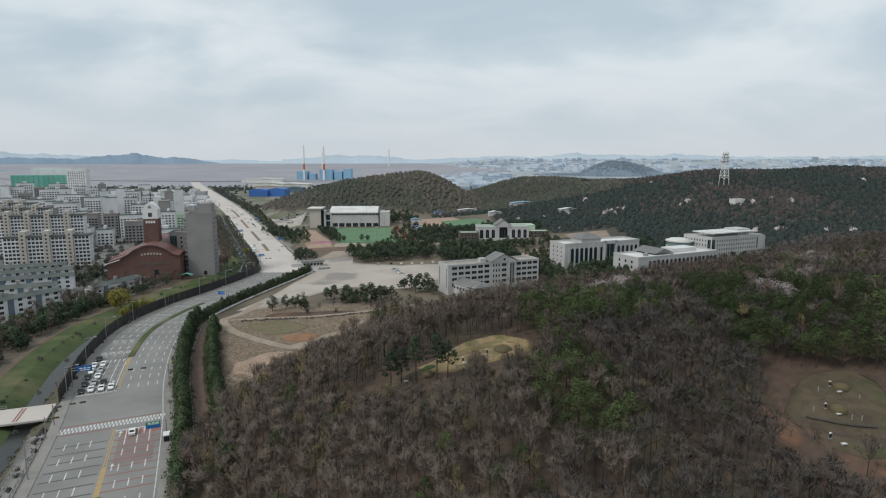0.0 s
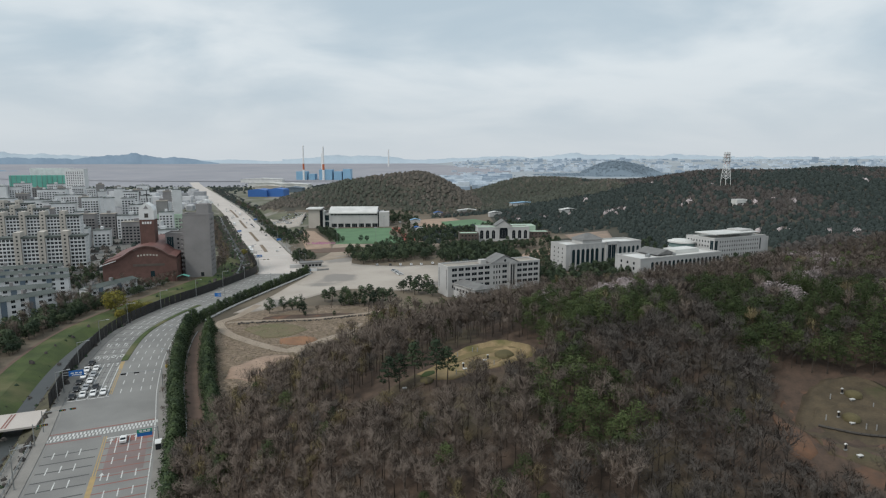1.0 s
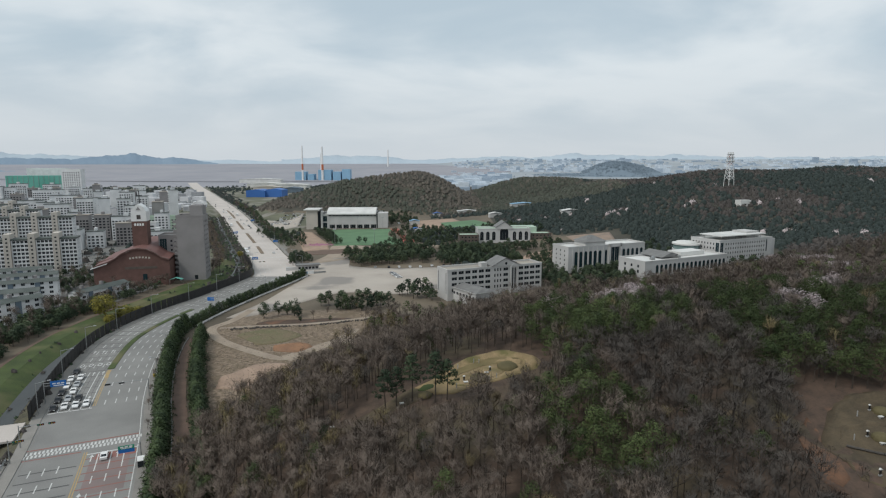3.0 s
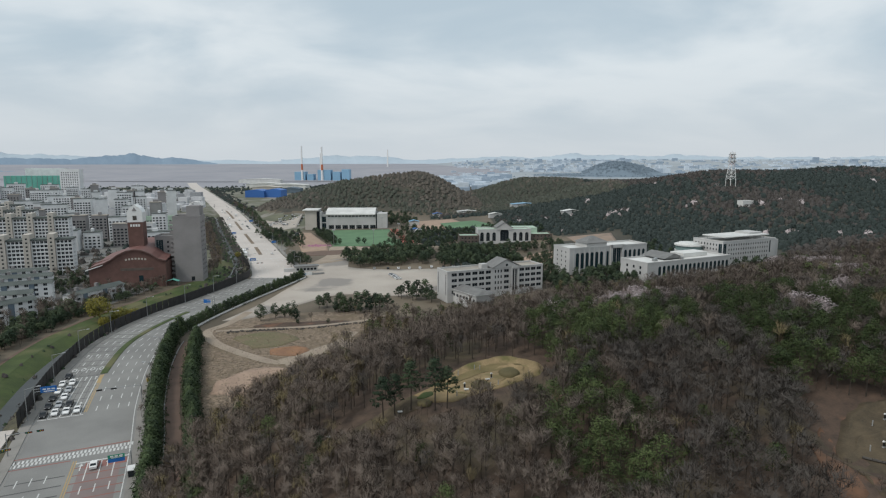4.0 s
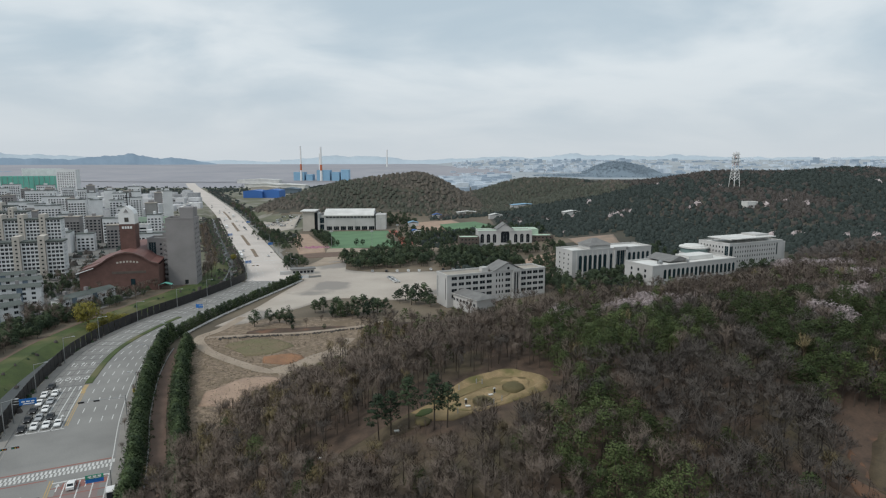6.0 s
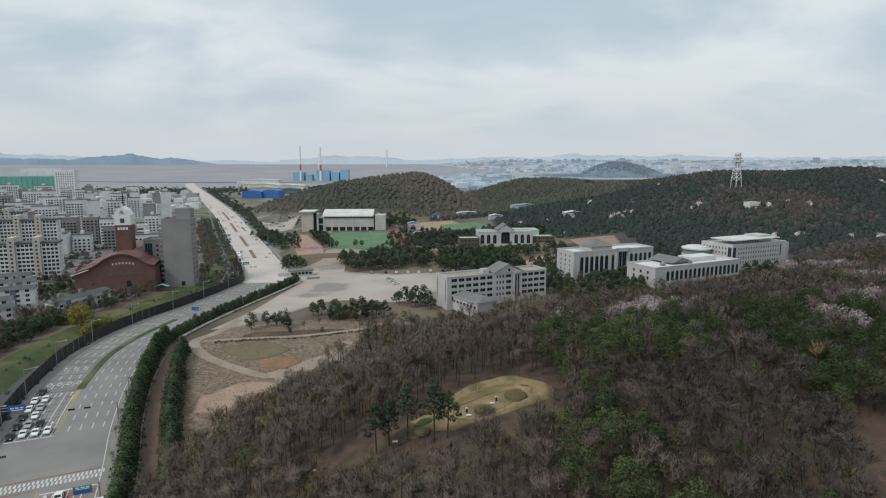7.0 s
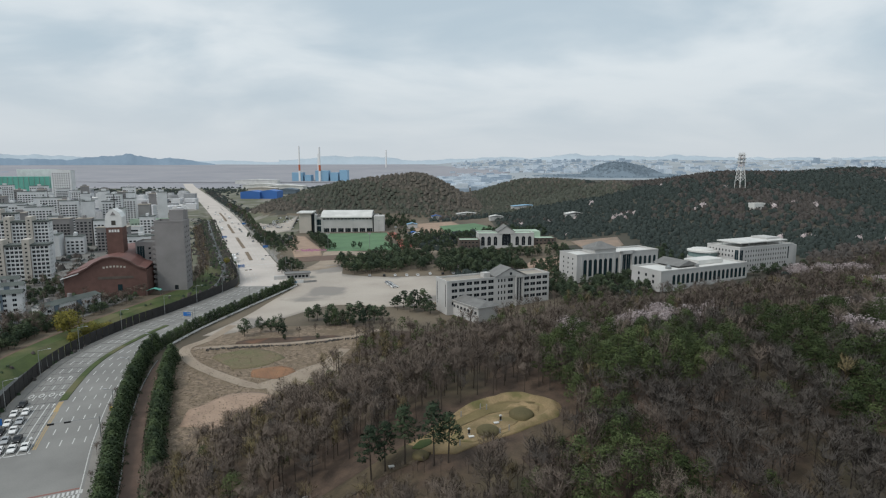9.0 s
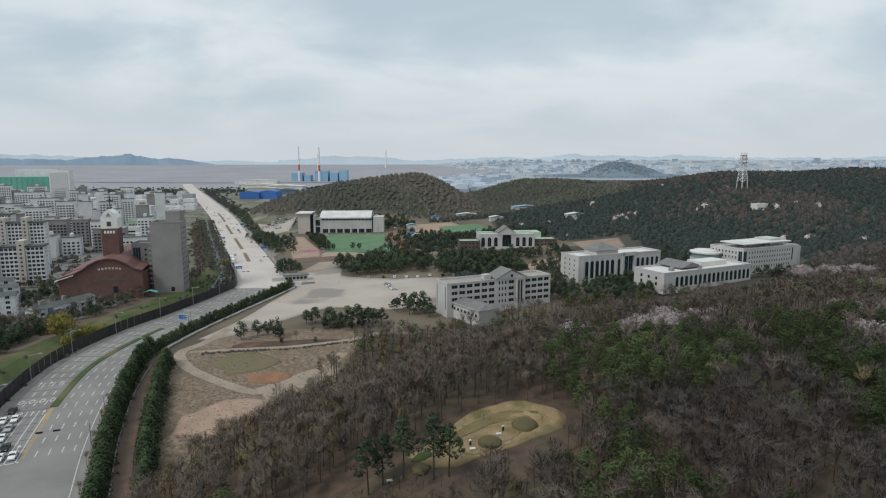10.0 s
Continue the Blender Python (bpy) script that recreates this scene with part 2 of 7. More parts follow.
M["water"] = material("dark_stream_water", (0.03, 0.034, 0.032), (0.018, 0.021, 0.021), rough=0.3, scale=0.2, fine=1.5, bump=0.1, spec=0.25)
M["bank_scrub"] = material("scrubby_bank", (0.115, 0.105, 0.065), (0.055, 0.052, 0.038), scale=0.3, fine=2.0)
M["stone"] = material("grey_granite", (0.34, 0.34, 0.33), (0.24, 0.24, 0.235), scale=1.0, fine=8.0)
M["dark_stone"] = material("dark_rubble", (0.085, 0.078, 0.07), (0.05, 0.046, 0.042), scale=0.5, fine=3.0)
M["turf"] = material("artificial_turf", (0.12, 0.215, 0.115), (0.09, 0.165, 0.09), scale=0.05, fine=1.0, bump=0)
M["red_track"] = material("red_track", (0.38, 0.13, 0.095), (0.3, 0.1, 0.075), scale=0.1, fine=1.0, bump=0)
M["pink"] = material("pink_azalea", (0.5, 0.27, 0.36), (0.36, 0.17, 0.25), scale=0.4, fine=2.0, bump=0, island=0.4)
M["factory_blue"] = material("blue_steel_cladding", (0.05, 0.15, 0.42), (0.04, 0.12, 0.35), rough=0.5, scale=0.02, bump=0)
# blue desaturated to paint in haze over the power station; reused on sheds
M["power_blue"] = material("pale_blue_cladding", (0.25, 0.42, 0.57), (0.2, 0.36, 0.5), rough=0.6, scale=0.01, bump=0)
M["net_green"] = material("green_site_netting", (0.15, 0.42, 0.35), (0.11, 0.34, 0.28), rough=0.8, scale=0.02, fine=0.3, bump=0)
# distance haze painted in as blue, palest for the farthest range
M["far_hill"] = material("hazed_hills", (0.235, 0.31, 0.39), (0.19, 0.262, 0.34), scale=0.004, fine=0.05, bump=0)
M["far_hill2"] = material("hazed_farthest_hills", (0.45, 0.525, 0.585), (0.4, 0.475, 0.54), scale=0.003, fine=0.03, bump=0)
# far town walls, pale blue because haze is painted in
M["far_town"] = material("hazed_distant_buildings", (0.58, 0.64, 0.7), (0.3, 0.37, 0.45), scale=0.02, fine=0.3, bump=0, island=0.8)
M["town"] = material("town_walls", (0.6, 0.605, 0.62), (0.3, 0.31, 0.33), scale=0.02, fine=0.3, bump=0, island=0.7)

# ---- shape helpers ----


def smooth(a, b, x):
    t = np.clip((np.asarray(x, float) - a) / (b - a), 0, 1)
    return t * t * (3 - 2 * t)


def spline(points, step=4.0):
    """Dense points along a smooth curve through the given ones."""
    p = [np.array(q, float) for q in points]
    p = [2 * p[0] - p[1]] + p + [2 * p[-1] - p[-2]]
    out = []
    for k in range(1, len(p) - 2):
        n = max(2, int(np.linalg.norm(p[k + 1] - p[k]) / step))
        for j in range(n):
            t = j / n
            out.append(0.5 * (2 * p[k] + (p[k + 1] - p[k - 1]) * t + (2 * p[k - 1] - 5 * p[k] + 4 * p[k + 1] - p[k + 2]) * t * t
                              + (3 * p[k] - p[k - 1] - 3 * p[k + 1] + p[k + 2]) * t ** 3))
    out.append(p[-2])
    return np.array(out)


class Curve:
    """A line on the plan; at(s, o) lies s metres along it and o metres to its right."""

    def __init__(self, points, step=4.0):
        self.p = spline(points, step)
        d = np.diff(self.p, axis=0)
        self.s = np.r_[0, np.cumsum(np.hypot(d[:, 0], d[:, 1]))]
        self.length = self.s[-1]

    def xy(self, s):
        return np.array([np.interp(s, self.s, self.p[:, 0]), np.interp(s, self.s, self.p[:, 1])])

    def heading(self, s):
        d = self.xy(min(s + 2, self.length)) - self.xy(max(s - 2, 0))
        return d / np.hypot(*d)

    def at(self, s, o=0.0):
        d = self.heading(s)
        return self.xy(s) + o * np.array([d[1], -d[0]])

    def yaw(self, s):
        d = self.heading(s)
        return math.degrees(math.atan2(d[1], d[0]))

    def s_of_y(self, y):
        return float(np.interp(y, self.p[:, 1], self.s))

    def distance(self, x, y):
        """Signed distance to the line (right is positive), for arrays."""
        best, sign = np.full(np.shape(x), 1e9), np.zeros(np.shape(x))
        q = self.p[::3]
        for a, b in zip(q[:-1], q[1:]):
            d = b - a
            ln = np.hypot(*d)
            t = np.clip(((x - a[0]) * d[0] + (y - a[1]) * d[1]) / ln ** 2, 0, 1)
            dx, dy = x - a[0] - t * d[0], y - a[1] - t * d[1]
            r = np.hypot(dx, dy)
            near = r < best
            best = np.where(near, r, best)
            sign = np.where(near, np.sign(dx * d[1] - dy * d[0]), sign)
        return best * sign


ROAD = Curve([(-25, 0), (-54, 60), (-72, 100), (-85, 132), (-101, 170), (-116, 203), (-131, 243), (-140, 281), (-138, 321), (-129.5, 356), (-121, 400), (-119, 432),
              (-132.5, 472), (-154.5, 521), (-183, 590), (-262, 775), (-363, 1010), (-660, 1650), (-806, 1960), (-1050, 2500)])
STREAM = Curve([(-56, 0), (-84, 60), (-103, 100), (-115, 132), (-128, 166), (-144, 203), (-158, 243), (-166, 285), (-164, 330), (-157, 380), (-152, 430), (-166, 490),
                (-200, 570), (-285, 770), (-380, 1000)])
HILLTOP, ROT = (90.0, 185.0), radians(20)


def height(x, y):
    """The ground's height; the road stands at 0."""
    x, y = np.asarray(x, float), np.asarray(y, float)
    # the wooded hill below the camera
    u = (x - HILLTOP[0]) * math.cos(ROT) + (y - HILLTOP[1]) * math.sin(ROT)
    v = -(x - HILLTOP[0]) * math.sin(ROT) + (y - HILLTOP[1]) * math.cos(ROT)
    r2 = (u / np.where(u < 0, 168.0, 330.0)) ** 2 + (v / np.where(v < 0, 125.0, 112.0 + 26 * smooth(40, 170, x))) ** 2
    hill = (33.0 + 4.5 * smooth(70, 170, x)) * np.clip(1 - r2, 0, 1) ** 0.9
    hill = hill + 1.6 * np.clip(1 - r2, 0, 1) * np.sin(x * 0.07 + 1.0) * np.cos(y * 0.06)
    # it flattens out beside the road
    kerb_x = np.interp(y, [0, 60, 100, 132, 170, 203, 243, 281, 330], [-25, -54, -72, -85, -101, -116, -131, -140, -138])
    hill = hill * smooth(21, 48, x - kerb_x)
    for cx, cy, r, z, sx, sy in ((10.0, 163.0, 17.0, 25.2, 0.05, 0.08), (97.0, 135.0, 17.0, 23.6, 0.05, 0.22)):
        w = 1 - smooth(r, r * 1.9, np.hypot(x - cx, (y - cy) * 1.2))
        hill = hill * (1 - w) + (z + (x - cx) * sx + (y - cy) * sy) * w
    # the campus rises towards the woods
    campus = 11.0 * smooth(-30, 260, x) * smooth(300, 380, y) + 9.0 * smooth(480, 700, y) * smooth(-130, 120, x) + 12 * smooth(240, 330, x) * smooth(250, 420, y)
    # wooded ridges beyond it
    def ridge(ax, ay, bx, by, ha, hb, w):
        d = np.array([bx - ax, by - ay])
        t = np.clip(((x - ax) * d[0] + (y - ay) * d[1]) / (d @ d), 0, 1)
        r = np.hypot(x - ax - t * d[0], y - ay - t * d[1])
        return (ha + (hb - ha) * t) * np.exp(-(r / w) ** 2)
    hills = np.maximum.reduce([ridge(390, 770, 900, 900, 67, 74, 235), ridge(390, 770, 270, 900, 67, 50, 150), ridge(270, 900, 210, 960, 44, 18, 80), ridge(-150, 1010, -40, 1000, 50, 62, 90),
                               ridge(160, 1150, 250, 1120, 50, 46, 110), ridge(-255, 930, -150, 1010, 20, 50, 92), ridge(640, 2200, 700, 2250, 84, 70, 150),
                               ridge(-260, 1750, -100, 1750, 22, 30, 120), ridge(860, 420, 900, 800, 50, 74, 260)])
    # the main road keeps to the flat
    lane = np.interp(y, [472, 590, 775, 1010, 1650, 2500], [-132, -183, -262, -363, -660, -1050])
    hills = hills * np.where(y < 1700, smooth(22, 85, np.abs(x - lane)), 1.0)
    hills = hills + np.clip(hills / 25, 0, 1) * 2.5 * np.sin(x * 0.031 + 0.7) * np.cos(y * 0.027)
    far = 66.0 * smooth(2300, 4700, np.hypot(x, y))
    z = np.maximum(hill, 0) + np.maximum(campus * (hills < campus), hills) + far
    return z


def ground_z(x, y):
    z = float(height(x, y))
    if x < -60 and x + 0.4 * y < 0 and y < 1000:
        z -= 3.6 * float(1 - smooth(5.0, 9.0, abs(float(STREAM.distance(np.array(x), np.array(y))))))
    return z


class Geo:
    """Collects boxes, prisms, tubes and faces of one mesh."""

    def __init__(self):
        self.v, self.f = [], []

    def add(self, verts, faces):
        n = len(self.v)
        self.v += [tuple(float(c) for c in q) for q in verts]
        self.f += [tuple(n + k for k in q) for q in faces]
        return self

    def box(self, x0, y0, z0, x1, y1, z1):
        return self.add([(x0, y0, z0), (x1, y0, z0), (x1, y1, z0), (x0, y1, z0), (x0, y0, z1), (x1, y0, z1), (x1, y1, z1), (x0, y1, z1)],
                        [(3, 2, 1, 0), (4, 5, 6, 7), (0, 1, 5, 4), (1, 2, 6, 5), (2, 3, 7, 6), (3, 0, 4, 7)])

    def tube(self, a, b, ra, rb, n=6):
        a, b = Vector(a), Vector(b)
        q = (b - a).to_track_quat("Z", "Y")
        ring = [Vector((math.cos(2 * math.pi * k / n), math.sin(2 * math.pi * k / n), 0)) for k in range(n)]
        v = [a + q @ (r * ra) for r in ring] + [b + q @ (r * rb) for r in ring]
        return self.add(v, [(k, (k + 1) % n, n + (k + 1) % n, n + k) for k in range(n)] + [tuple(range(n - 1, -1, -1)), tuple(range(n, 2 * n))])

    def prism(self, outline, z0, z1):
        n = len(outline)
        return self.add([(x, y, z0) for x, y in outline] + [(x, y, z1) for x, y in outline],
                        [(k, (k + 1) % n, n + (k + 1) % n, n + k) for k in range(n)] + [tuple(range(n - 1, -1, -1)), tuple(range(n, 2 * n))])

    def profile(self, outline, y0, y1):
        """An outline in x and z drawn out along y."""
        n = len(outline)
        return self.add([(x, y0, z) for x, z in outline] + [(x, y1, z) for x, z in outline],
                        [((k + 1) % n, k, n + k, n + (k + 1) % n) for k in range(n)] + [tuple(range(n)), tuple(range(2 * n - 1, n - 1, -1))])

    def mesh(self, name, mat, soft=False):
        me = bpy.data.meshes.new(name)
        me.from_pydata(self.v, [], self.f)
        me.materials.append(mat)
        if soft:
            me.polygons.foreach_set("use_smooth", [True] * len(me.polygons))
        me.update()
        return me

    def ob(self, name, mat, parent=None, label="", soft=False):
        o = new(name, self.mesh(name, mat, soft))
        o.parent = parent
        return tagged(o, label)


def share(name, me, parent, m=None, label=""):
    o = new(name, me)
    o.parent = parent
    if m is not None:
        o.matrix_basis = m
    return tagged(o, label)


def thing(name, m, label, category, group="", kind=""):
    e = new(name)
    e.empty_display_size = 0.5
    e.matrix_basis = m
    return tagged(e, label, category, group, kind)


def fast_mesh(name, verts, tris, mat, normals=None):
    """A mesh of triangles from arrays, with rounded shading where normals are given."""
    me = bpy.data.meshes.new(name)
    me.vertices.add(len(verts))
    me.vertices.foreach_set("co", np.asarray(verts, np.float32).ravel())
    me.loops.add(tris.size)
    me.loops.foreach_set("vertex_index", np.asarray(tris, np.int32).ravel())
    me.polygons.add(len(tris))
    me.polygons.foreach_set("loop_start", np.arange(0, tris.size, 3, dtype=np.int32))
    me.materials.append(mat)
    if normals is not None:
        me.attributes.new("custom_normal", "FLOAT_VECTOR", "POINT").data.foreach_set("vector", np.asarray(normals, np.float32).ravel())
    me.update(calc_edges=True)
    return me


def ribbon(name, curve, s0, s1, o0, o1, lift, mat, label="", kind="structure", step=4.0, thick=0.0, category=""):
    """A strip of surface along a curve, from o0 to o1 across."""
    n = max(2, int((s1 - s0) / step) + 1)
    g = Geo()
    v = []
    for s in np.linspace(s0, s1, n):
        a, b = curve.at(s, o0), curve.at(s, o1)
        za, zb = height(*a) + lift, height(*b) + lift
        v += [(a[0], a[1], za), (b[0], b[1], zb)]
    f = [(2 * k, 2 * k + 1, 2 * k + 3, 2 * k + 2) for k in range(n - 1)]
    if thick:
        m = len(v)
        v += [(x, y, z - thick) for x, y, z in v]
        f += [(2 * k, 2 * k + 2, m + 2 * k + 2, m + 2 * k) for k in range(n - 1)] + [(2 * k + 3, 2 * k + 1, m + 2 * k + 1, m + 2 * k + 3) for k in range(n - 1)]
        f += [(0, m, m + 1, 1), (2 * n - 2, 2 * n - 1, m + 2 * n - 1, m + 2 * n - 2)]
    g.add(v, f)
    return tagged(g.ob(name, mat), label, category or name.replace("_", " "), kind=kind)


def patch(name, outline, lift, mat, label, rings=7, kind="structure", category="ground", wobble=0.0):
    """A sheet laid on the ground inside a smooth closed outline."""
    p = spline(list(outline) + [outline[0]], 4.0)[:-1] if wobble >= 0 else np.array(outline, float)
    c = p.mean(0)
    rnd = random.Random(len(p))
    k = [1 + abs(wobble) * rnd.uniform(-1, 1) for _ in p]
    g = Geo()
    v = [(*c, height(*c) + lift)]
    for r in range(1, rings + 1):
        for q, kk in zip(p, k):
            w = c + (q - c) * (r / rings) * (kk if r == rings else 1)
            v.append((*w, height(*w) + lift))
    n = len(p)
    f = [(0, 1 + j, 1 + (j + 1) % n) for j in range(n)]
    for r in range(rings - 1):
        a = 1 + r * n
        f += [(a + j, a + n + j, a + n + (j + 1) % n, a + (j + 1) % n) for j in range(n)]
    # the edge runs down into the ground
    a = 1 + (rings - 1) * n
    v += [(c[0] + (x - c[0]) * 1.004, c[1] + (y - c[1]) * 1.004, z - 0.5) for x, y, z in v[a:]]
    f += [(a + j, a + n + j, a + n + (j + 1) % n, a + (j + 1) % n) for j in range(n)]
    g.add(v, f)
    area = sum(p[j][0] * p[(j + 1) % n][1] - p[(j + 1) % n][0] * p[j][1] for j in range(n))
    if area < 0:
        g.f = [tuple(reversed(q)) for q in g.f]
    return tagged(g.ob(name, mat, soft=True), label, category, kind=kind)


# ---- ground ----
gx = np.unique(np.r_[np.linspace(-4900, -460, 40), np.arange(-460, 640, 5.0), np.linspace(640, 4900, 44)])
gy = np.unique(np.r_[np.linspace(-700, 40, 14), np.arange(40, 620, 5.0), np.arange(620, 1300, 10.0), np.linspace(1300, 4900, 60)])
GX, GY = np.meshgrid(gx, gy)
GZ = height(GX, GY)
near = (GX > -430) & (GX < -40) & (GY < 1010)
GZ[near] -= 3.6 * (1 - smooth(5.0, 9.0, np.abs(STREAM.distance(GX[near], GY[near]))))
GZ -= 0.05
nx, ny = len(gx), len(gy)
idx = np.arange(nx * ny).reshape(ny, nx)
a, b, c, d = idx[:-1, :-1].ravel(), idx[:-1, 1:].ravel(), idx[1:, 1:].ravel(), idx[1:, :-1].ravel()
ground_mat = material("ground_cover", (0.175, 0.142, 0.102), (0.11, 0.092, 0.07), scale=0.02, fine=0.8, blotch=((0.09, 0.075, 0.055), 0.012, 0.45, 0.6))
me = fast_mesh("ground", np.stack([GX.ravel(), GY.ravel(), GZ.ravel()], 1), np.r_[np.stack([a, b, c], 1), np.stack([a, c, d], 1)], ground_mat)
me.polygons.foreach_set("use_smooth", [True] * len(me.polygons))
me.materials.append(M["wood_floor"])
cx_, cy_ = (GX[:-1, :-1] + GX[1:, 1:]).ravel() / 2, (GY[:-1, :-1] + GY[1:, 1:]).ravel() / 2
cz_ = height(cx_, cy_)
wood = ((cz_ > 10) & (cy_ > 330) & (cy_ < 2600) | (cx_ > 100) & (cy_ > 60) & (cy_ < 560)).astype(np.int32)
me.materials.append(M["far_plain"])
# the farthest ground zones take the colours with painted haze
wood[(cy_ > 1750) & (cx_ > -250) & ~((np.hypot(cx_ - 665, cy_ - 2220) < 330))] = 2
me.materials.append(M["reed"])
me.materials.append(M["yard_green"])
me.materials.append(M["litter"])
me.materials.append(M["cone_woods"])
# the ground of the cone hill carries the same painted haze
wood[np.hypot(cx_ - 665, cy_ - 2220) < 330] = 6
wood[(cx_ > np.interp(cy_, [20, 60, 110, 150, 190, 240, 310, 325], [10, -10, -49, -66, -58, -44, -38, -10])) & (cx_ < 330) & (cy_ > 20) & (cy_ < 322)] = 5
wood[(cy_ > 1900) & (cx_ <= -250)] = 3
wood[(cy_ > 440) & (cy_ <= 1900) & (cx_ < -130 - 0.13 * (cy_ - 440)) & (cz_ < 8)] = 4
me.polygons.foreach_set("material_index", np.r_[wood, wood])
tagged(new("ground", me), "brown winter ground reaching to the horizon", "ground", kind="structure")
# the tidal plain far off, bluish with haze mixed into its colour
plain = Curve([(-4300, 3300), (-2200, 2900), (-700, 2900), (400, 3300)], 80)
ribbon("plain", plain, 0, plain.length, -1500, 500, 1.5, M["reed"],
       "wide reed plain, blue-grey with painted haze", step=80, category="plain")

# ---- the road ----
S0, S1 = ROAD.s_of_y(60), ROAD.s_of_y(2300)
SJ = ROAD.s_of_y(400)
ribbon("road", ROAD, S0, ROAD.s_of_y(425), -14.0, 15.0, 0.0, M["asphalt"], "grey asphalt road of many lanes", category="road", step=3)
ribbon("road_far", ROAD, ROAD.s_of_y(425), S1, -16.0, 17.0, 0.0, M["pale_road"], "pale dusty main road running to the distance", category="road", step=5)
ribbon("pavement_right", ROAD, S0, ROAD.s_of_y(300), 15.0, 19.0, 0.16, M["pavement"], "grey block pavement with kerb", category="pavement", thick=0.3)
ribbon("pavement_left", ROAD, S0, ROAD.s_of_y(420), -17.0, -14.0, 0.16, M["pavement"], "narrow grey pavement along the road", category="pavement", thick=0.3)
ribbon("brown_path", ROAD, ROAD.s_of_y(128), ROAD.s_of_y(272), 22.9, 27.6, 0.13, M["brown_path"], "reddish brown footpath between two hedges", category="path")
ribbon("stream", STREAM, 20, STREAM.s_of_y(900), -2.6, 2.6, -2.7, M["water"], "dark shallow stream in a ditch", category="water")
ribbon("stream_bank", STREAM, 20, STREAM.s_of_y(500), -16.5, -9.0, 0.03, M["grass"], "green grass bank beside the stream", category="grass bank")
ribbon("stream_path", STREAM, 20, STREAM.s_of_y(500), -18.0, -16.5, 0.06, M["brown_path"], "narrow brown path above the grass bank", category="path", thick=0.2)
for sgn in (-1, 1):
    bank = Geo()
    ss = np.arange(20, STREAM.s_of_y(900), 4.0)
    for s in ss:
        for o, z in ((9.2, 0.04), (7.0, -0.7), (4.6, -1.9), (2.0, -3.0)):
            q = STREAM.at(s, sgn * o)
            bank.v.append((q[0], q[1], z))
    for k in range(len(ss) - 1):
        for j in range(3):
            f = (4 * k + j, 4 * k + j + 1, 4 * k + j + 5, 4 * k + j + 4)
            bank.f.append(f if sgn < 0 else f[::-1])
    tagged(bank.ob("stream_slope", M["grass"] if sgn < 0 else M["bank_scrub"], soft=True), "grassy slope down to the stream" if sgn < 0 else "scrubby slope down to the stream", "bank", kind="structure")
side = Curve([(-127, 182), (-140, 177), (-200, 154), (-330, 114)])
ribbon("side_road", side, 0, side.length, -6.5, 6.5, 0.05, M["pale_road"], "pale concrete side road crossing the stream", category="road", thick=0.6)


def dashes(name, offs, s0, s1, gap, length, width, mat, label, lift=0.03, skip=()):
    g = Geo()
    for o in offs:
        s = s0
        while s < s1:
            if not any(p <= s <= q for p, q in skip):
                p = [ROAD.at(s, o - width / 2), ROAD.at(s, o + width / 2), ROAD.at(s + length, o + width / 2), ROAD.at(s + length, o - width / 2)]
                g.add([(*q, height(*q) + lift) for q in p], [(0, 1, 2, 3)])
            s += gap
    return tagged(g.ob(name, mat), label, "road marking", kind="structure")


SX, ST = ROAD.s_of_y(170), ROAD.s_of_y(199)
ribbon("red_lanes", ROAD, SX - 26, SX - 4.5, 2.9, 12.6, 0.012, M["worn_red"], "worn reddish surfacing before the crossing", category="road", step=3)
LEFT, RIGHT = (-10.6, -7.4, -4.2), (4.6, 7.8, 11.0)
dashes("lane_dashes", LEFT, S0, SX - 4, 9.0, 4.0, 0.28, M["paint"], "broken white lane lines")
dashes("lane_dashes", RIGHT, S0, SX - 14, 9.0, 4.0, 0.28, M["paint"], "broken white lane lines")
dashes("lane_dashes", LEFT, ST + 34, ROAD.s_of_y(425), 9.0, 4.0, 0.28, M["paint"], "broken white lane lines")
dashes("lane_dashes", (2.6, 5.8, 9.0, 12.0), ST + 2, ROAD.s_of_y(425), 9.0, 4.0, 0.28, M["paint"], "broken white lane lines")
dashes("lane_lines", RIGHT, SX - 14, SX - 4, 10.0, 10.0, 0.28, M["paint"], "solid white lane lines before the crossing")
dashes("lane_lines", LEFT + (-1.6,), ST, ST + 34, 17.0, 17.0, 0.28, M["paint"], "solid white lane lines before the crossing")
dashes("edge_line", (14.2,), S0, ROAD.s_of_y(420), 8.0, 8.0, 0.25, M["paint"], "white edge line")
dashes("edge_line", (-13.3,), S0, ROAD.s_of_y(420), 8.0, 8.0, 0.18, M["pavement"], "worn pale edge line")
dashes("centre_line", (0.9, 1.5), S0 + 40, SX - 2, 6.0, 6.0, 0.3, M["yellow"], "double yellow centre line")
dashes("centre_line", (-0.7, -0.1), ST + 2, ST + 30, 6.0, 6.0, 0.3, M["yellow"], "double yellow centre line")
dashes("road_seam", (-6.5,), S0, SX - 6, 5.0, 0.55, 13.0, M["groove"], "dark grooves across the carriageway", lift=0.012)
dashes("red_band", (7.9,), SX - 40, SX - 5, 4.2, 0.5, 12.6, M["red_paint"], "red bands across the carriageway", lift=0.012)
dashes("red_lane", (9.0,), SX - 7.5, SX - 3.6, 9.0, 3.6, 10.0, M["red_paint"], "red surfaced stretch before the crossing", lift=0.014)
dashes("stop_line", (7.9,), SX - 3.6, SX - 3, 5.0, 0.6, 12.6, M["paint"], "white stop line")
dashes("stop_line", (-7.0,), ST, ST + 1, 5.0, 0.5, 12.6, M["paint"], "white stop line")
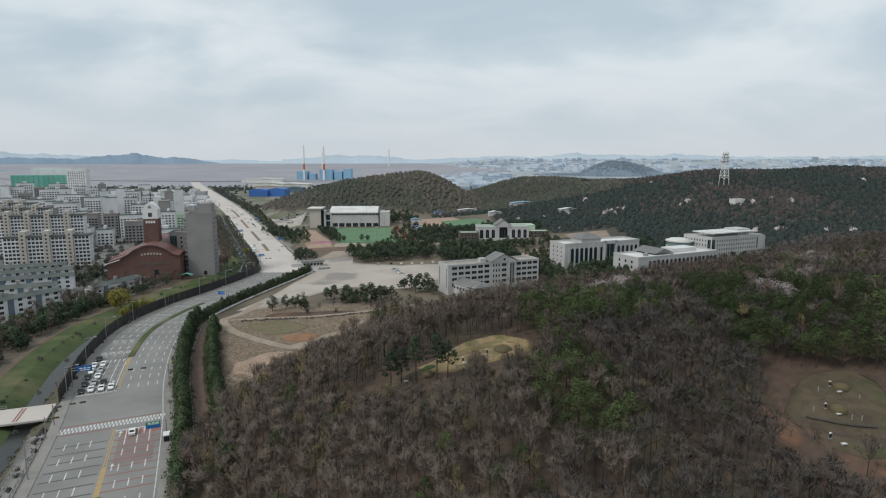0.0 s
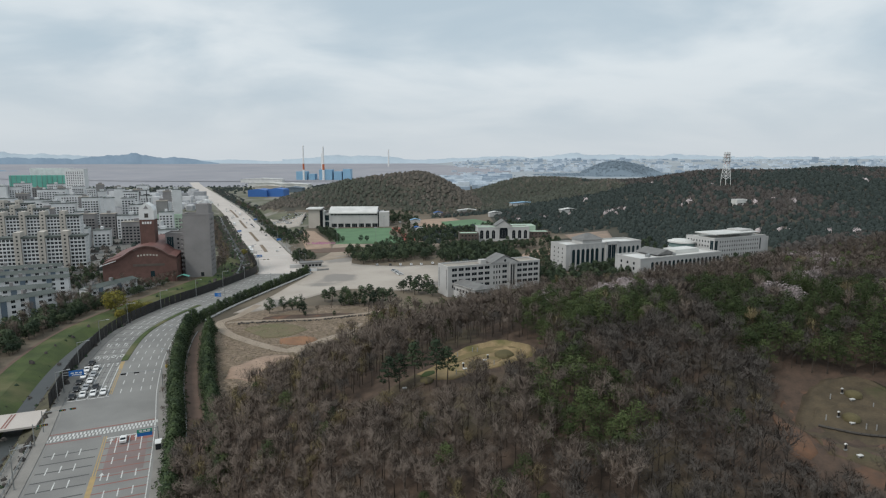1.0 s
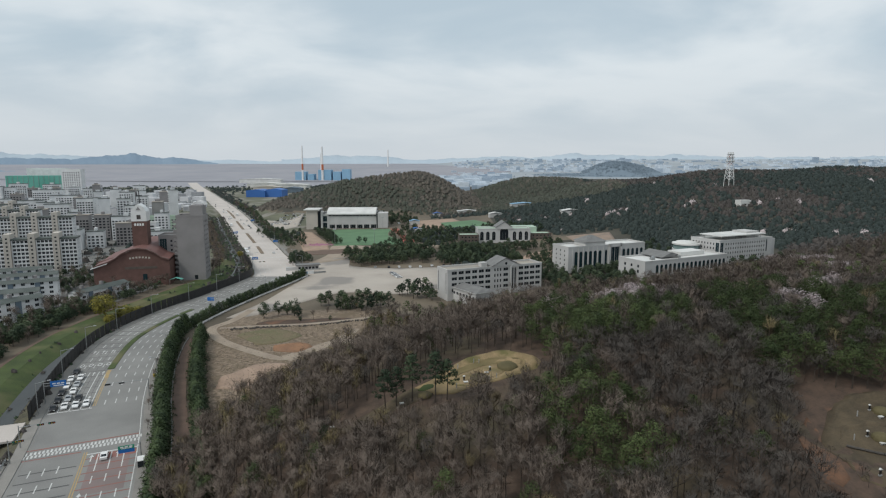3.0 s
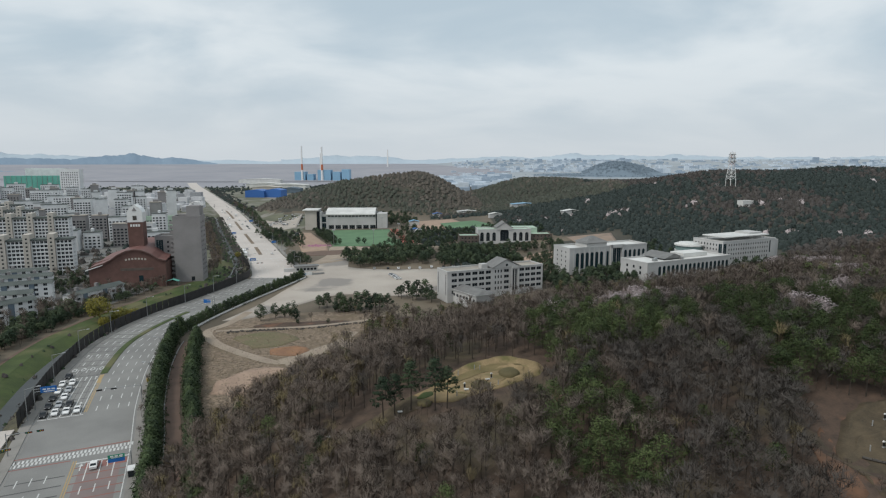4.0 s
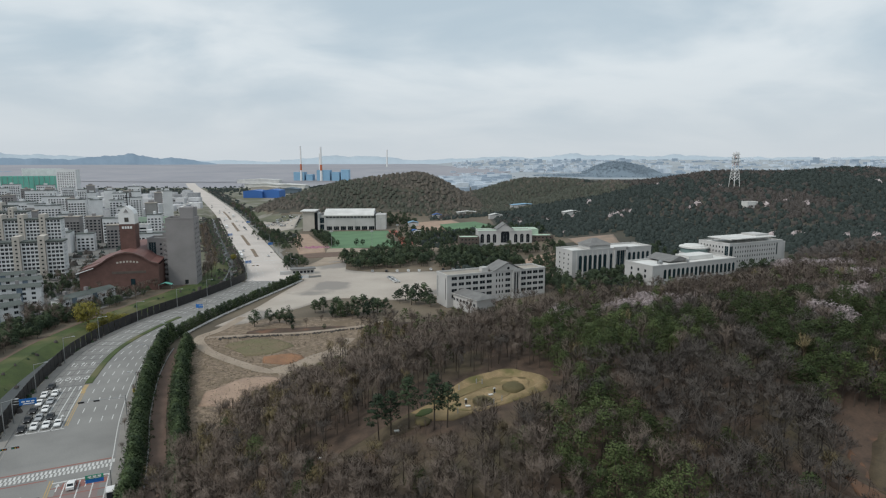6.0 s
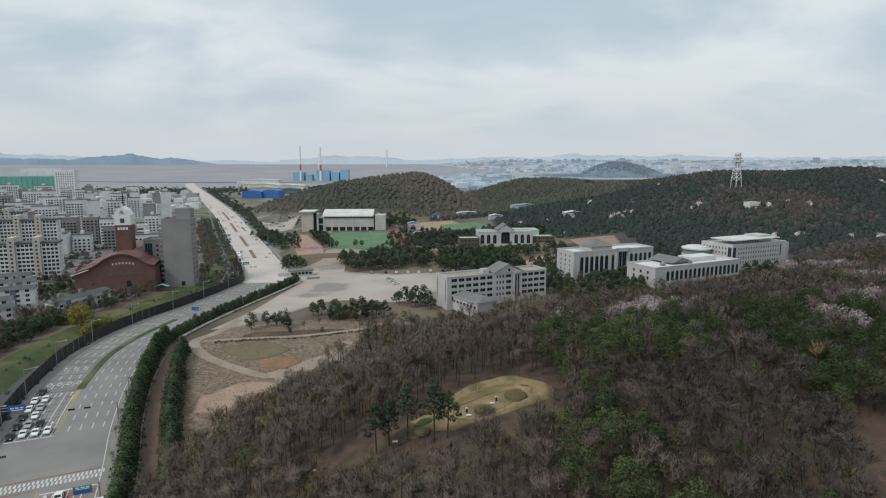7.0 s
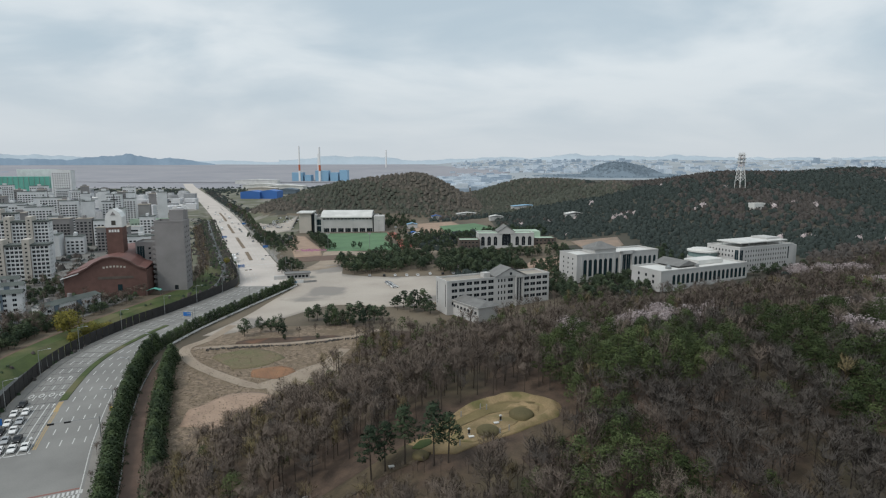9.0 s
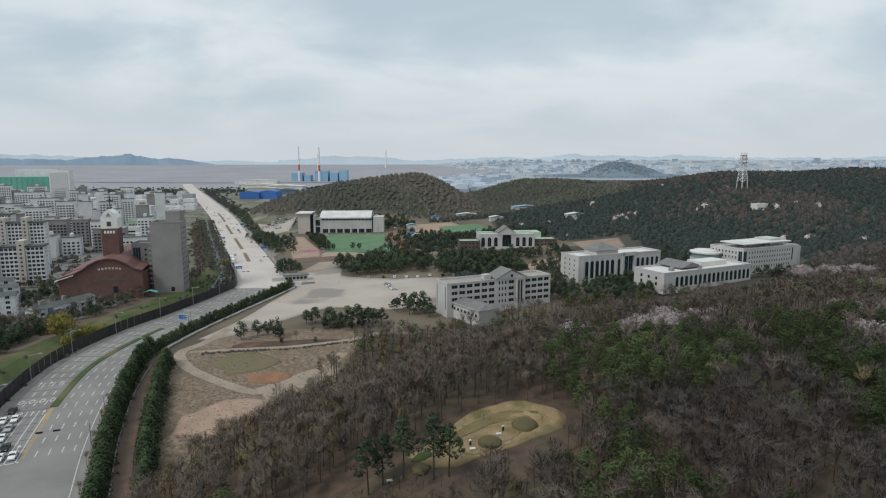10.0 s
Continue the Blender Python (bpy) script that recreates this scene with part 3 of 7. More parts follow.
dashes("yellow_box", (1.2,), SX - 46, SX - 26, 22.0, 20.0, 1.3, M["yellow"], "worn yellow hatched island", lift=0.02)
dashes("yellow_box", (-0.9,), ST + 30, ST + 40, 22.0, 9.0, 1.4, M["yellow"], "worn yellow hatched island", lift=0.02)
dashes("seam_line", (-12, -8.8, -5.8, -2.8), ST + 3, ROAD.s_of_y(420), 6.0, 6.0, 0.12, M["groove"], "dark joints along the lanes", lift=0.012)
dashes("road_seam", (-7.0,), ST + 3, ROAD.s_of_y(420), 6.0, 0.4, 12.5, M["groove"], "dark grooves across the carriageway", lift=0.012)
cross = Geo()
for row in range(2):
    for k in range(30):
        o = -14 + k * 0.97 + row * 0.48
        s = SX + 0.2 + row * 2.1 + (o + 14) * 0.02
        p = [ROAD.at(s, o - 0.26), ROAD.at(s, o + 0.26), ROAD.at(s + 1.9, o + 0.26), ROAD.at(s + 1.9, o - 0.26)]
        cross.add([(*q, 0.03) for q in p], [(0, 1, 2, 3)])
tagged(cross.ob("crosswalk", M["paint"]), "staggered white zebra crossing bars", "crosswalk", kind="structure")
dashes("red_edge", (0.0,), SX + 5.2, SX + 6, 5.0, 0.7, 28.0, M["red_paint"], "red band along the crossing", lift=0.012)
dashes("red_edge", (-7.0,), SX - 1.2, SX - 1, 5.0, 0.6, 14.0, M["red_paint"], "red band along the crossing", lift=0.012)
arrows = Geo()
for s, o in ((SX - 8, 3.0), (SX - 8, 6.2), (SX - 8, 9.4), (SX - 29, 3.0), (ST + 8, -3.0), (ST + 34, -12.2), (ST + 34, -9.0), (ST + 34, -5.8), (ST + 34, -2.6), (ST + 62, -12.0), (ST + 62, -8.6), (ST + 62, -5.2)):
    c0, hd = ROAD.at(s, o), ROAD.heading(s)
    rt = np.array([hd[1], -hd[0]])
    for a0, a1, w0, w1 in ((0, 2.6, 0.14, 0.14), (2.6, 4.2, 0.55, 0.03)):
        p = [c0 + hd * a0 - rt * w0, c0 + hd * a0 + rt * w0, c0 + hd * a1 + rt * w1, c0 + hd * a1 - rt * w1]
        arrows.add([(*q, 0.034) for q in p], [(0, 1, 2, 3)])
tagged(arrows.ob("lane_arrows", M["paint"]), "white arrows painted on the lanes", "road marking", kind="structure")
rings = Geo()
for o in (-12.1, -9.0, -5.9, -2.8):
    c0, hd = ROAD.at(ST + 47, o), ROAD.heading(ST + 47)
    rt = np.array([hd[1], -hd[0]])
    for k in range(14):
        a0, a1 = 6.2832 * k / 14, 6.2832 * (k + 1) / 14
        p = [c0 + hd * m * 1.9 * math.cos(q) + rt * m * 0.85 * math.sin(q) for q, m in ((a0, 0.62), (a0, 1.0), (a1, 1.0), (a1, 0.62))]
        rings.add([(*q, 0.036) for q in p], [(3, 2, 1, 0)])
tagged(rings.ob("lane_rings", M["paint"]), "white ring marks painted on the lanes", "road marking", kind="structure")
ribbon("median_near", ROAD, S0, SX - 42, 0.4, 2.2, 0.2, M["grass"], "planted median with kerb before the crossing", category="median", thick=0.3)
ribbon("median", ROAD, ST + 40, ROAD.s_of_y(330), -1.9, 0.5, 0.2, M["grass"], "narrow planted median with kerb", category="median", thick=0.3)
for y0, y1 in ((530, 575), (600, 680), (720, 820), (860, 1000)):
    ribbon("median_far", ROAD, ROAD.s_of_y(y0), ROAD.s_of_y(y1), -1.8, 1.2, 0.2, M["dry_grass"], "narrow dry median strip", category="median", thick=0.3)
ribbon("verge_far", ROAD, ROAD.s_of_y(470), ROAD.s_of_y(1600), 18.0, 21.0, 0.1, M["pavement"], "grey pavement beside the far road", category="pavement")
dashes("lane_dashes", (-12, -8.5, -5, 5, 8.5, 12), ROAD.s_of_y(440), ROAD.s_of_y(900), 14.0, 6.0, 0.35, M["paint"], "broken white lane lines")
dashes("stop_line", (0,), ROAD.s_of_y(506), ROAD.s_of_y(507), 8.0, 1.4, 30.0, M["paint"], "white stop line")

# ---- fields, paths and yards ----
patch("field", [(-68, 168), (-79, 200), (-95, 243), (-112, 274), (-110, 300), (-96, 322), (-60, 330), (-36, 326), (-38, 280), (-42, 235), (-52, 195), (-66, 160)], 0.05, M["dry_grass"],
      "rough tan field with dry grass", category="field")
patch("bare_ground", [(-80, 216), (-82, 228), (-74, 240), (-60, 242), (-52, 234), (-56, 222), (-68, 214)], 0.09, M["pink_gravel"], "bare patch of pinkish gravel", wobble=0.1)
patch("green_patch", [(-92, 275), (-96, 285), (-82, 292), (-66, 284), (-70, 272), (-82, 268)], 0.08, M["thin_grass"], "patch of thin green grass in the field", wobble=0.16)
patch("orange_soil", [(-72, 258), (-74, 266), (-64, 270), (-57, 264), (-62, 256)], 0.1, M["orange_soil"], "patch of orange soil in the field", wobble=0.12)
patch("soil_bank", [(-92, 299), (-90, 306), (-70, 310), (-48, 312), (-48, 304), (-70, 300)], 0.1, M["red_soil"], "orange soil below the planted trees", wobble=0.05)
track = Curve([(-104, 330), (-107, 306), (-112, 294), (-108, 284), (-98, 271), (-78, 255), (-64, 248), (-54, 258), (-46, 274), (-42, 292)])
ribbon("track", track, 0, track.length, -2.3, 2.3, 0.12, M["dirt_path"], "pale sandy track curving through the field", category="path")
track2 = Curve([(-108, 293), (-90, 297), (-66, 301), (-40, 312), (-30, 322)])
ribbon("track", track2, 0, track2.length, -1.5, 1.5, 0.11, M["dirt_path"], "narrow sandy track above the rubble bank", category="path")
patch("track_end", [(-60, 240), (-66, 252), (-54, 268), (-44, 280), (-40, 262), (-46, 244)], 0.07, M["dirt_path"], "trodden sandy ground", wobble=0.08)
patch("plaza", [(-112, 312), (-104, 345), (-100, 380), (-96, 425), (-106, 462), (-92, 500), (-78, 505), (-72, 468), (-40, 455), (0, 455), (6, 420), (0, 385), (-12, 372), (-30, 368), (-62, 372), (-82, 345), (-98, 318)],
      0.07, M["plaza"], "wide pale concrete yard", category="yard", rings=4)
patch("campus_road", [(-110, 470), (-100, 520), (-105, 575), (-86, 578), (-60, 566), (-30, 570), (-10, 600), (2, 640), (20, 640), (8, 590), (-4, 556), (-60, 548), (-86, 548), (-78, 500)], 0.06,
      M["dirt_path"], "pale campus road beside the sports ground", category="road", rings=3)
patch("tan_yard", [(-162, 690), (-150, 690), (-112, 590), (-104, 552), (-126, 545), (-158, 650)], 0.08, M["pink_gravel"], "bare sandy strip beside the sports ground", wobble=-0.001)
patch("brown_bank", [(-124, 545), (-98, 553), (-77, 556), (-75, 540), (-94, 527), (-116, 524)], 0.12, M["brown_path"], "bare brown bank below the campus road", wobble=0.06)
patch("car_park", [(-250, 830), (-198, 860), (-180, 745), (-190, 720), (-225, 745)], 0.06, M["plaza"], "car park beside the hall", wobble=-0.001, category="car park")
patch("sports_pitch", [(-140, 712), (-62, 712), (-40, 600), (-36, 580), (-104, 577)], 0.1, M["turf"], "bright green artificial turf pitch", wobble=-0.001, category="sports pitch")
patch("running_track", [(-62, 712), (-52, 712), (-24, 590), (-36, 580)], 0.12, M["red_track"], "red running track beside the pitch", wobble=-0.001, category="running track")
patch("ball_ground", [(-40, 790), (14, 790), (34, 690), (4, 672), (-30, 700)], 0.3, M["pink_gravel"], "tan sandy ball ground", wobble=-0.001, category="ball ground")
patch("ball_pitch", [(-2, 745), (40, 745), (62, 672), (6, 672)], 0.6, M["turf"], "green turf ball ground", wobble=-0.001, category="sports pitch")
patch("tan_field", [(52, 450), (70, 500), (95, 515), (104, 480), (92, 455)], 0.2, M["pink_gravel"], "tan bare lawn between the halls", category="lawn")
patch("small_court", [(118, 575), (160, 575), (156, 540), (122, 540)], 0.4, M["clay_court"], "reddish sports court by the woods", wobble=-0.001, category="sports court")
patch("grave_lawn", [(-6, 156.5), (-1.5, 162), (3, 167), (9.8, 173), (17.6, 174.8), (25, 171), (25.5, 166.5), (19, 161), (11.5, 157), (3, 152.5), (-4.5, 153.5)], 0.22, M["grave_grass"], "mown tan lawn round the burial mounds", wobble=0.06, category="lawn")
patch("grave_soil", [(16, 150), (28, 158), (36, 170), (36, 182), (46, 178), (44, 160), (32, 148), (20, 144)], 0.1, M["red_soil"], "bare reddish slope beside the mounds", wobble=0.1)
patch("grave_path", [(-26, 144), (-20, 149), (-12, 154), (-3, 158), (-2, 152), (-12, 148.5), (-21, 143)], 0.1, M["dimmed_grass"], "trodden grassy strip under the pines", wobble=0.15, category="lawn")
# this lawn's shade is put into its darker grass colour
patch("grave_lawn", [(76, 122), (83, 136), (91, 142.5), (99, 146), (105, 146.4), (108, 141), (107, 128), (101, 114), (88, 107), (77, 110)], 0.15, M["dimmed_grass"], "mown tan lawn round the burial mounds", wobble=0.05, category="lawn")
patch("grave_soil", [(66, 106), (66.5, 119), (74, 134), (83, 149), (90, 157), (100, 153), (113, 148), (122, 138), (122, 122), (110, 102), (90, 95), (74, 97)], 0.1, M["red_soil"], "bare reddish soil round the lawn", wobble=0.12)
patch("rusty_streak", [(69, 113), (69.5, 121), (73, 129), (79, 137), (82, 138), (80, 131), (76, 124), (73.5, 114)], 0.14, M["rust_soil"], "streak of bare rusty soil beside the graves", wobble=0.14)
patch("town_ground", [(-190, 335), (-330, 300), (-560, 360), (-900, 640), (-1200, 1000), (-900, 1350), (-560, 1200), (-420, 940), (-300, 680), (-215, 520), (-182, 430)], 0.0, M["town_ground"],
      "grey yards and lanes between the blocks", category="yards", rings=4, wobble=-0.001)


# ---- trees ----
rng = np.random.default_rng(7)


def unit(v):
    return v / (np.linalg.norm(v, axis=-1, keepdims=True) + 1e-9)


def rounded(parts, tight=0.6, up=0.35):
    """Turns the blades of a crown outwards and gives them the normals of its rounded masses."""
    tris = np.concatenate(parts)
    centre = tris.reshape(-1, 3).mean(0)
    own = np.concatenate([np.broadcast_to(p.reshape(-1, 3).mean(0), p.shape) for p in parts])
    nrm = unit(tight * unit(tris - own) + (1 - tight) * unit(tris - centre) + np.array([0, 0, up]))
    flat = np.cross(tris[:, 1] - tris[:, 0], tris[:, 2] - tris[:, 0])
    turn = (flat * nrm.mean(1)).sum(1) < 0
    tris, nrm = tris.copy(), nrm.copy()
    tris[turn], nrm[turn] = tris[turn][:, ::-1], nrm[turn][:, ::-1]
    return tris, nrm


def tris_mesh(name, parts, mat):
    v = np.concatenate(parts).reshape(-1, 3)
    return fast_mesh(name, v, np.arange(len(v)).reshape(-1, 3), mat)


def sliver(a, b, w, heart=(0, 0, 0)):
    """Thin tapering triangles from a to b, of width w at the foot, turned away from the heart of the crown."""
    d = b - a
    side = np.cross(d, unit(b - np.asarray(heart)) + rng.normal(0, 0.35, d.shape))
    side /= np.linalg.norm(side, axis=1)[:, None] + 1e-9
    w = np.asarray(w).reshape(-1, 1) if np.ndim(w) else w
    return np.stack([a - side * w / 2, a + side * w / 2, b], 1)


def bare_crown(h, r, limbs=10, subs=7, twigs=9, lift=0.38, fine=0.064):
    """Limbs, branches and a dome of fine twigs of a leafless crown, from lift * h upwards."""
    heart, half = np.array([0, 0, h * 0.63]), np.array([r, r, h * 0.39])

    def dome(p):
        d = (p - heart) / half
        return heart + d / np.maximum(1, np.linalg.norm(d, axis=1) / rng.uniform(0.7, 1.12, len(p)))[:, None] * half

    ang = rng.uniform(0, 2 * np.pi, limbs)
    z0 = h * rng.uniform(lift * 0.8, 0.7, limbs)
    a = np.stack([np.zeros(limbs), np.zeros(limbs), z0], 1)
    reach = r * rng.uniform(0.35, 0.85, limbs)
    b = dome(np.stack([np.cos(ang) * reach, np.sin(ang) * reach, z0 + h * rng.uniform(0.2, 0.4, limbs)], 1))
    out = [sliver(a, b, 0.17)]
    a2, b2 = np.repeat(a, subs, 0), np.repeat(b, subs, 0)
    t = rng.uniform(0.3, 1.0, len(a2))[:, None]
    s = a2 + (b2 - a2) * t
    e = dome(s + np.stack([rng.normal(0, r * 0.34, len(s)), rng.normal(0, r * 0.34, len(s)), rng.uniform(0.04, 0.2, len(s)) * h], 1))
    out.append(sliver(s, e, 0.085, heart))
    s3, e3 = np.repeat(s, twigs, 0), np.repeat(e, twigs, 0)
    t = rng.uniform(0.25, 1.0, len(s3))[:, None]
    p = s3 + (e3 - s3) * t
    q = dome(p + (p - heart) * 0.15 + np.stack([rng.normal(0, r * 0.16, len(p)), rng.normal(0, r * 0.16, len(p)), rng.uniform(0.03, 0.13, len(p)) * h], 1))
    out.append(sliver(p, q, fine, heart))
    return out


def trunk_tris(h, r, lean=0.0, n=5):
    k = 2 * np.pi * np.arange(n) / n
    ring = np.stack([np.cos(k), np.sin(k), 0 * k], 1)
    low, top = ring * r, ring * r * 0.25 + np.array([lean, lean * 0.4, h])
    low[:, 2] = -0.6
    out = []
    for j in range(n):
        m = (j + 1) % n
        out += [np.array([low[j], low[m], top[m]]), np.array([low[j], top[m], top[j]])]
    return [np.array(out)]


def leaf_clump(c, r, n, size, flat=0.6):
    """n random leaf blades in a flattened ball."""
    d = rng.normal(size=(n, 3))
    d /= np.linalg.norm(d, axis=1)[:, None]
    p = np.asarray(c) + d * (r * rng.uniform(0.45, 1.0, n) ** 0.5)[:, None] * np.array([1, 1, flat])
    u, v = rng.normal(size=(n, 3)), rng.normal(size=(n, 3))
    u[:, 2] *= 0.5
    v[:, 2] *= 0.5
    face = unit(d + np.array([0, 0, 0.5]))
    u, v = unit(u - 0.75 * (u * face).sum(1)[:, None] * face) * size, unit(v - 0.75 * (v * face).sum(1)[:, None] * face) * size
    return np.stack([p - u * 0.5, p + u * 0.5, p + v], 1)


def pine_crown(h, r, clumps=34, blades=30, low=0.5, size=0.36, flat=0.42):
    """Flattened clumps of needles at the ends of tiers of boughs."""
    out = []
    for k in range(clumps):
        f = (k + 0.5) / clumps
        z = h * (low + (0.97 - low) * f)
        w = r * (1.0 - 0.85 * max(0, f - 0.3) / 0.7) * rng.uniform(0.45, 1.0)
        t = k * 2.4 + rng.uniform(-0.5, 0.5)
        out.append(leaf_clump((w * math.cos(t), w * math.sin(t), z), r * rng.uniform(0.26, 0.4), blades, size, flat))
    return out


def cone_crown(h, r, clumps=26, blades=15, size=0.6):
    out = []
    for k in range(clumps):
        f = (k + 0.5) / clumps
        w = r * (1 - f) ** 0.75 * rng.uniform(0.5, 1.0)
        t = k * 2.4
        out.append(leaf_clump((w * math.cos(t), w * math.sin(t), h * (0.06 + 0.92 * f)), r * (0.55 - 0.25 * f), blades, size, 0.8))
    return out


def round_crown(h, r, clumps=40, blades=18, size=0.6, low=0.3):
    out = []
    for k in range(clumps):
        d = rng.normal(size=3)
        d /= np.linalg.norm(d)
        c = np.array([0, 0, h * (low + 1) / 2]) + d * np.array([r, r, h * (1 - low) / 2]) * rng.uniform(0.55, 0.88)
        out.append(leaf_clump(c, r * 0.33, blades, size, 0.8))
    return out


KINDS = {}


def tree_kind(key, name, label, crown_parts, h, r, crown_mat, lean=0.0, bark="bark"):
    tris, nrm = rounded(crown_parts, *((0.0, 1.0) if key in ("bare", "bare_far", "alder", "budding") else (0.6, 0.2)))
    v, n = tris.reshape(-1, 3), nrm.reshape(-1, 3)
    KINDS.setdefault(key, []).append(dict(name=name, label=label, crown=fast_mesh("crown", v, np.arange(len(v)).reshape(-1, 3), crown_mat, n),
                                          trunk=tris_mesh("trunk", trunk_tris(h * 0.93, r, lean), M[bark]),
                                          raw_crown=tris, raw_normals=nrm, raw_trunk=np.concatenate(trunk_tris(h * 0.93, r, lean)), mat=crown_mat))


for k in range(5):
    hh, rr = (11.0, 10.2, 12.0, 9.4, 11.4)[k], (3.9, 3.4, 4.4, 3.7, 3.1)[k]
    tree_kind("bare", "bare_tree", "leafless grey-brown deciduous tree with fine twigs", bare_crown(hh, rr), hh, 0.13, M["twig"], rng.uniform(-0.6, 0.6))
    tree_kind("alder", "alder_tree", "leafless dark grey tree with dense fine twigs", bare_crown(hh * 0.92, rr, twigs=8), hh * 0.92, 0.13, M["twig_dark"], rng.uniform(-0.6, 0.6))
for k in range(2):
    tree_kind("budding", "budding_tree", "leafless tree with yellowish brown buds", bare_crown(10.0, 3.0, 8, 6, 8, fine=0.075), 10.0, 0.16, M["twig_warm"], 0.3)
for k in range(4):
    hh, rr = (10.8, 10.0, 11.6, 9.6)[k], (4.4, 4.0, 4.7, 3.9)[k]
    tree_kind("bare_far", "bare_tree", "leafless grey-brown deciduous tree with fine twigs", bare_crown(hh, rr, 6, 5, 5, fine=0.13), hh, 0.17, M["twig"])
    tree_kind("pine_far", "pine_tree", "olive green pine with a clumped crown", pine_crown(10.0, 3.0, 20, 16, 0.42, 0.62), 10.0, 0.19, M["pine"])
for k in range(4):
    hh, rr = (10.5, 9.5, 11.5, 9.0)[k], (3.3, 3.0, 3.6, 3.6)[k]
    tree_kind("pine", "pine_tree", "olive green pine with a clumped crown", pine_crown(hh, rr, low=0.42), hh, 0.19, M["pine"], rng.uniform(-0.5, 0.5))
for k in range(3):
    tree_kind("tall_pine", "tall_pine", "dark green pine with bare lower trunk above the mounds", pine_crown((12.5, 11.5, 13.0)[k], 2.9, 30, 44, 0.42, 0.46, 0.34), 12.5, 0.22, M["dark_pine"], (0.5, -0.4, 0.2)[k])
for k in range(3):
    tree_kind("hedge", "hedge_conifer", "dense dark green conifer in a roadside row", cone_crown((5.8, 5.2, 6.4)[k], 2.4, 30, 24, 0.46), 5.0, 0.12, M["hedge_green"])
for k in range(3):
    tree_kind("campus", "campus_pine", "round-topped dark green pine on the campus", pine_crown((7.0, 6.2, 7.6)[k], 3.0, 20, 20, 0.34, 0.8), 6.0, 0.18, M["campus_pine"])
for k in range(2):
    tree_kind("round", "round_evergreen", "rounded dark evergreen tree with short trunk", round_crown((7.5, 8.5)[k], (2.6, 3.0)[k], low=0.16), 5.0, 0.2, M["dark_pine"])
tree_kind("willow", "willow_tree", "yellow-green willow in fresh leaf", round_crown(11.0, 5.6, 75, 26, 0.7, 0.12), 8.0, 0.35, M["willow"])
for k in range(2):
    tree_kind("cherry", "cherry_tree", "cherry tree in pale pink blossom", round_crown(6.5, 4.2, 40, 40, 0.42, 0.3), 5.0, 0.18, M["cherry"])


def plant(key, x, y, scale=1.0, group="", squeeze=1.0, z=None):
    k = KINDS[key][int(rng.integers(len(KINDS[key])))]
    m = pose(x, y, (ground_z(x, y) if z is None else z) - 0.1, 0, 0, rng.uniform(0, 360)) @ Matrix.Diagonal((scale, scale, scale * squeeze, 1))
    e = thing(k["name"], m, k["label"], "tree", group)
    share("trunk", k["trunk"], e)
    share("crown", k["crown"], e)
    return e


def grove(name, key, spots, label, crown_only=False, category="trees"):
    """Many trees as one mesh for the crowns and one for the trunks."""
    ks = KINDS[key]
    crowns, trunks, shades = [[] for _ in ks], [[] for _ in ks], [[] for _ in ks]
    for x, y, sc in spots:
        j = int(rng.integers(len(ks)))
        t = rng.uniform(0, 2 * np.pi)
        rot = np.array([[math.cos(t), math.sin(t), 0], [-math.sin(t), math.cos(t), 0], [0, 0, 1]]) * sc
        base = np.array([x, y, ground_z(x, y) - 0.1])
        crowns[j].append(ks[j]["raw_crown"] @ rot + base)
        shades[j].append(ks[j]["raw_normals"] @ rot / sc)
        trunks[j].append(ks[j]["raw_trunk"] @ rot + base)
    for what, groups, mat in (("crowns", crowns, ks[0]["mat"]), ("trunks", trunks, M["bark"])):
        v = np.concatenate([np.concatenate(q) for q in groups if q]).reshape(-1, 3)
        n = np.concatenate([np.concatenate(q) for q in shades if q]).reshape(-1, 3) if what == "crowns" else None
        o = new(name + "_" + what, fast_mesh(name, v, np.arange(len(v)).reshape(-1, 3), mat, n))
        tagged(o, label + " " + what, category, kind="stuff")


def inside(p, poly):
    x, y = p
    hit = False
    for (x0, y0), (x1, y1) in zip(poly, poly[1:] + poly[:1]):
        if (y0 > y) != (y1 > y) and x < x0 + (y - y0) / (y1 - y0) * (x1 - x0):
            hit = not hit
    return hit


CLEARINGS = [[(-20, 136), (6, 136), (9, 150), (-20, 150)], [(-6, 163), (2, 170.5), (12, 175), (23, 175.5), (29, 170), (29, 160), (23, 145), (10, 139), (-2, 146), (-12, 146), (-26, 138.5), (-34, 143), (-24, 153), (-10, 159)],
             [(65.5, 104), (66, 118), (72, 132), (79, 143), (86, 150), (92, 151), (96, 149), (104, 149.5), (114, 144), (122, 128), (114, 100), (92, 92), (74, 96)]]
PINES = [[(22, 200), (24, 176), (28, 164), (36, 160), (50, 163), (68, 172), (74, 190), (70, 206), (40, 208)],
         [(80, 202), (78, 178), (74, 157), (78, 147), (88, 157), (96, 149), (104, 149.5), (120, 142), (160, 148), (170, 180), (140, 196), (100, 206)],
         [(29, 152), (30, 165), (36, 161), (38, 146), (31, 145)], [(18, 132), (20, 148), (34, 146), (42, 134), (40, 112), (30, 108), (24, 112)], [(130, 96), (122, 130), (150, 150), (200, 150), (200, 100)]]
HALLS = [[(2, 352), (18, 327), (33, 337), (18, 360)], [(-2, 345), (70, 370), (62, 395), (-8, 362)], [(118, 392), (122, 366), (196, 398), (186, 424)]]
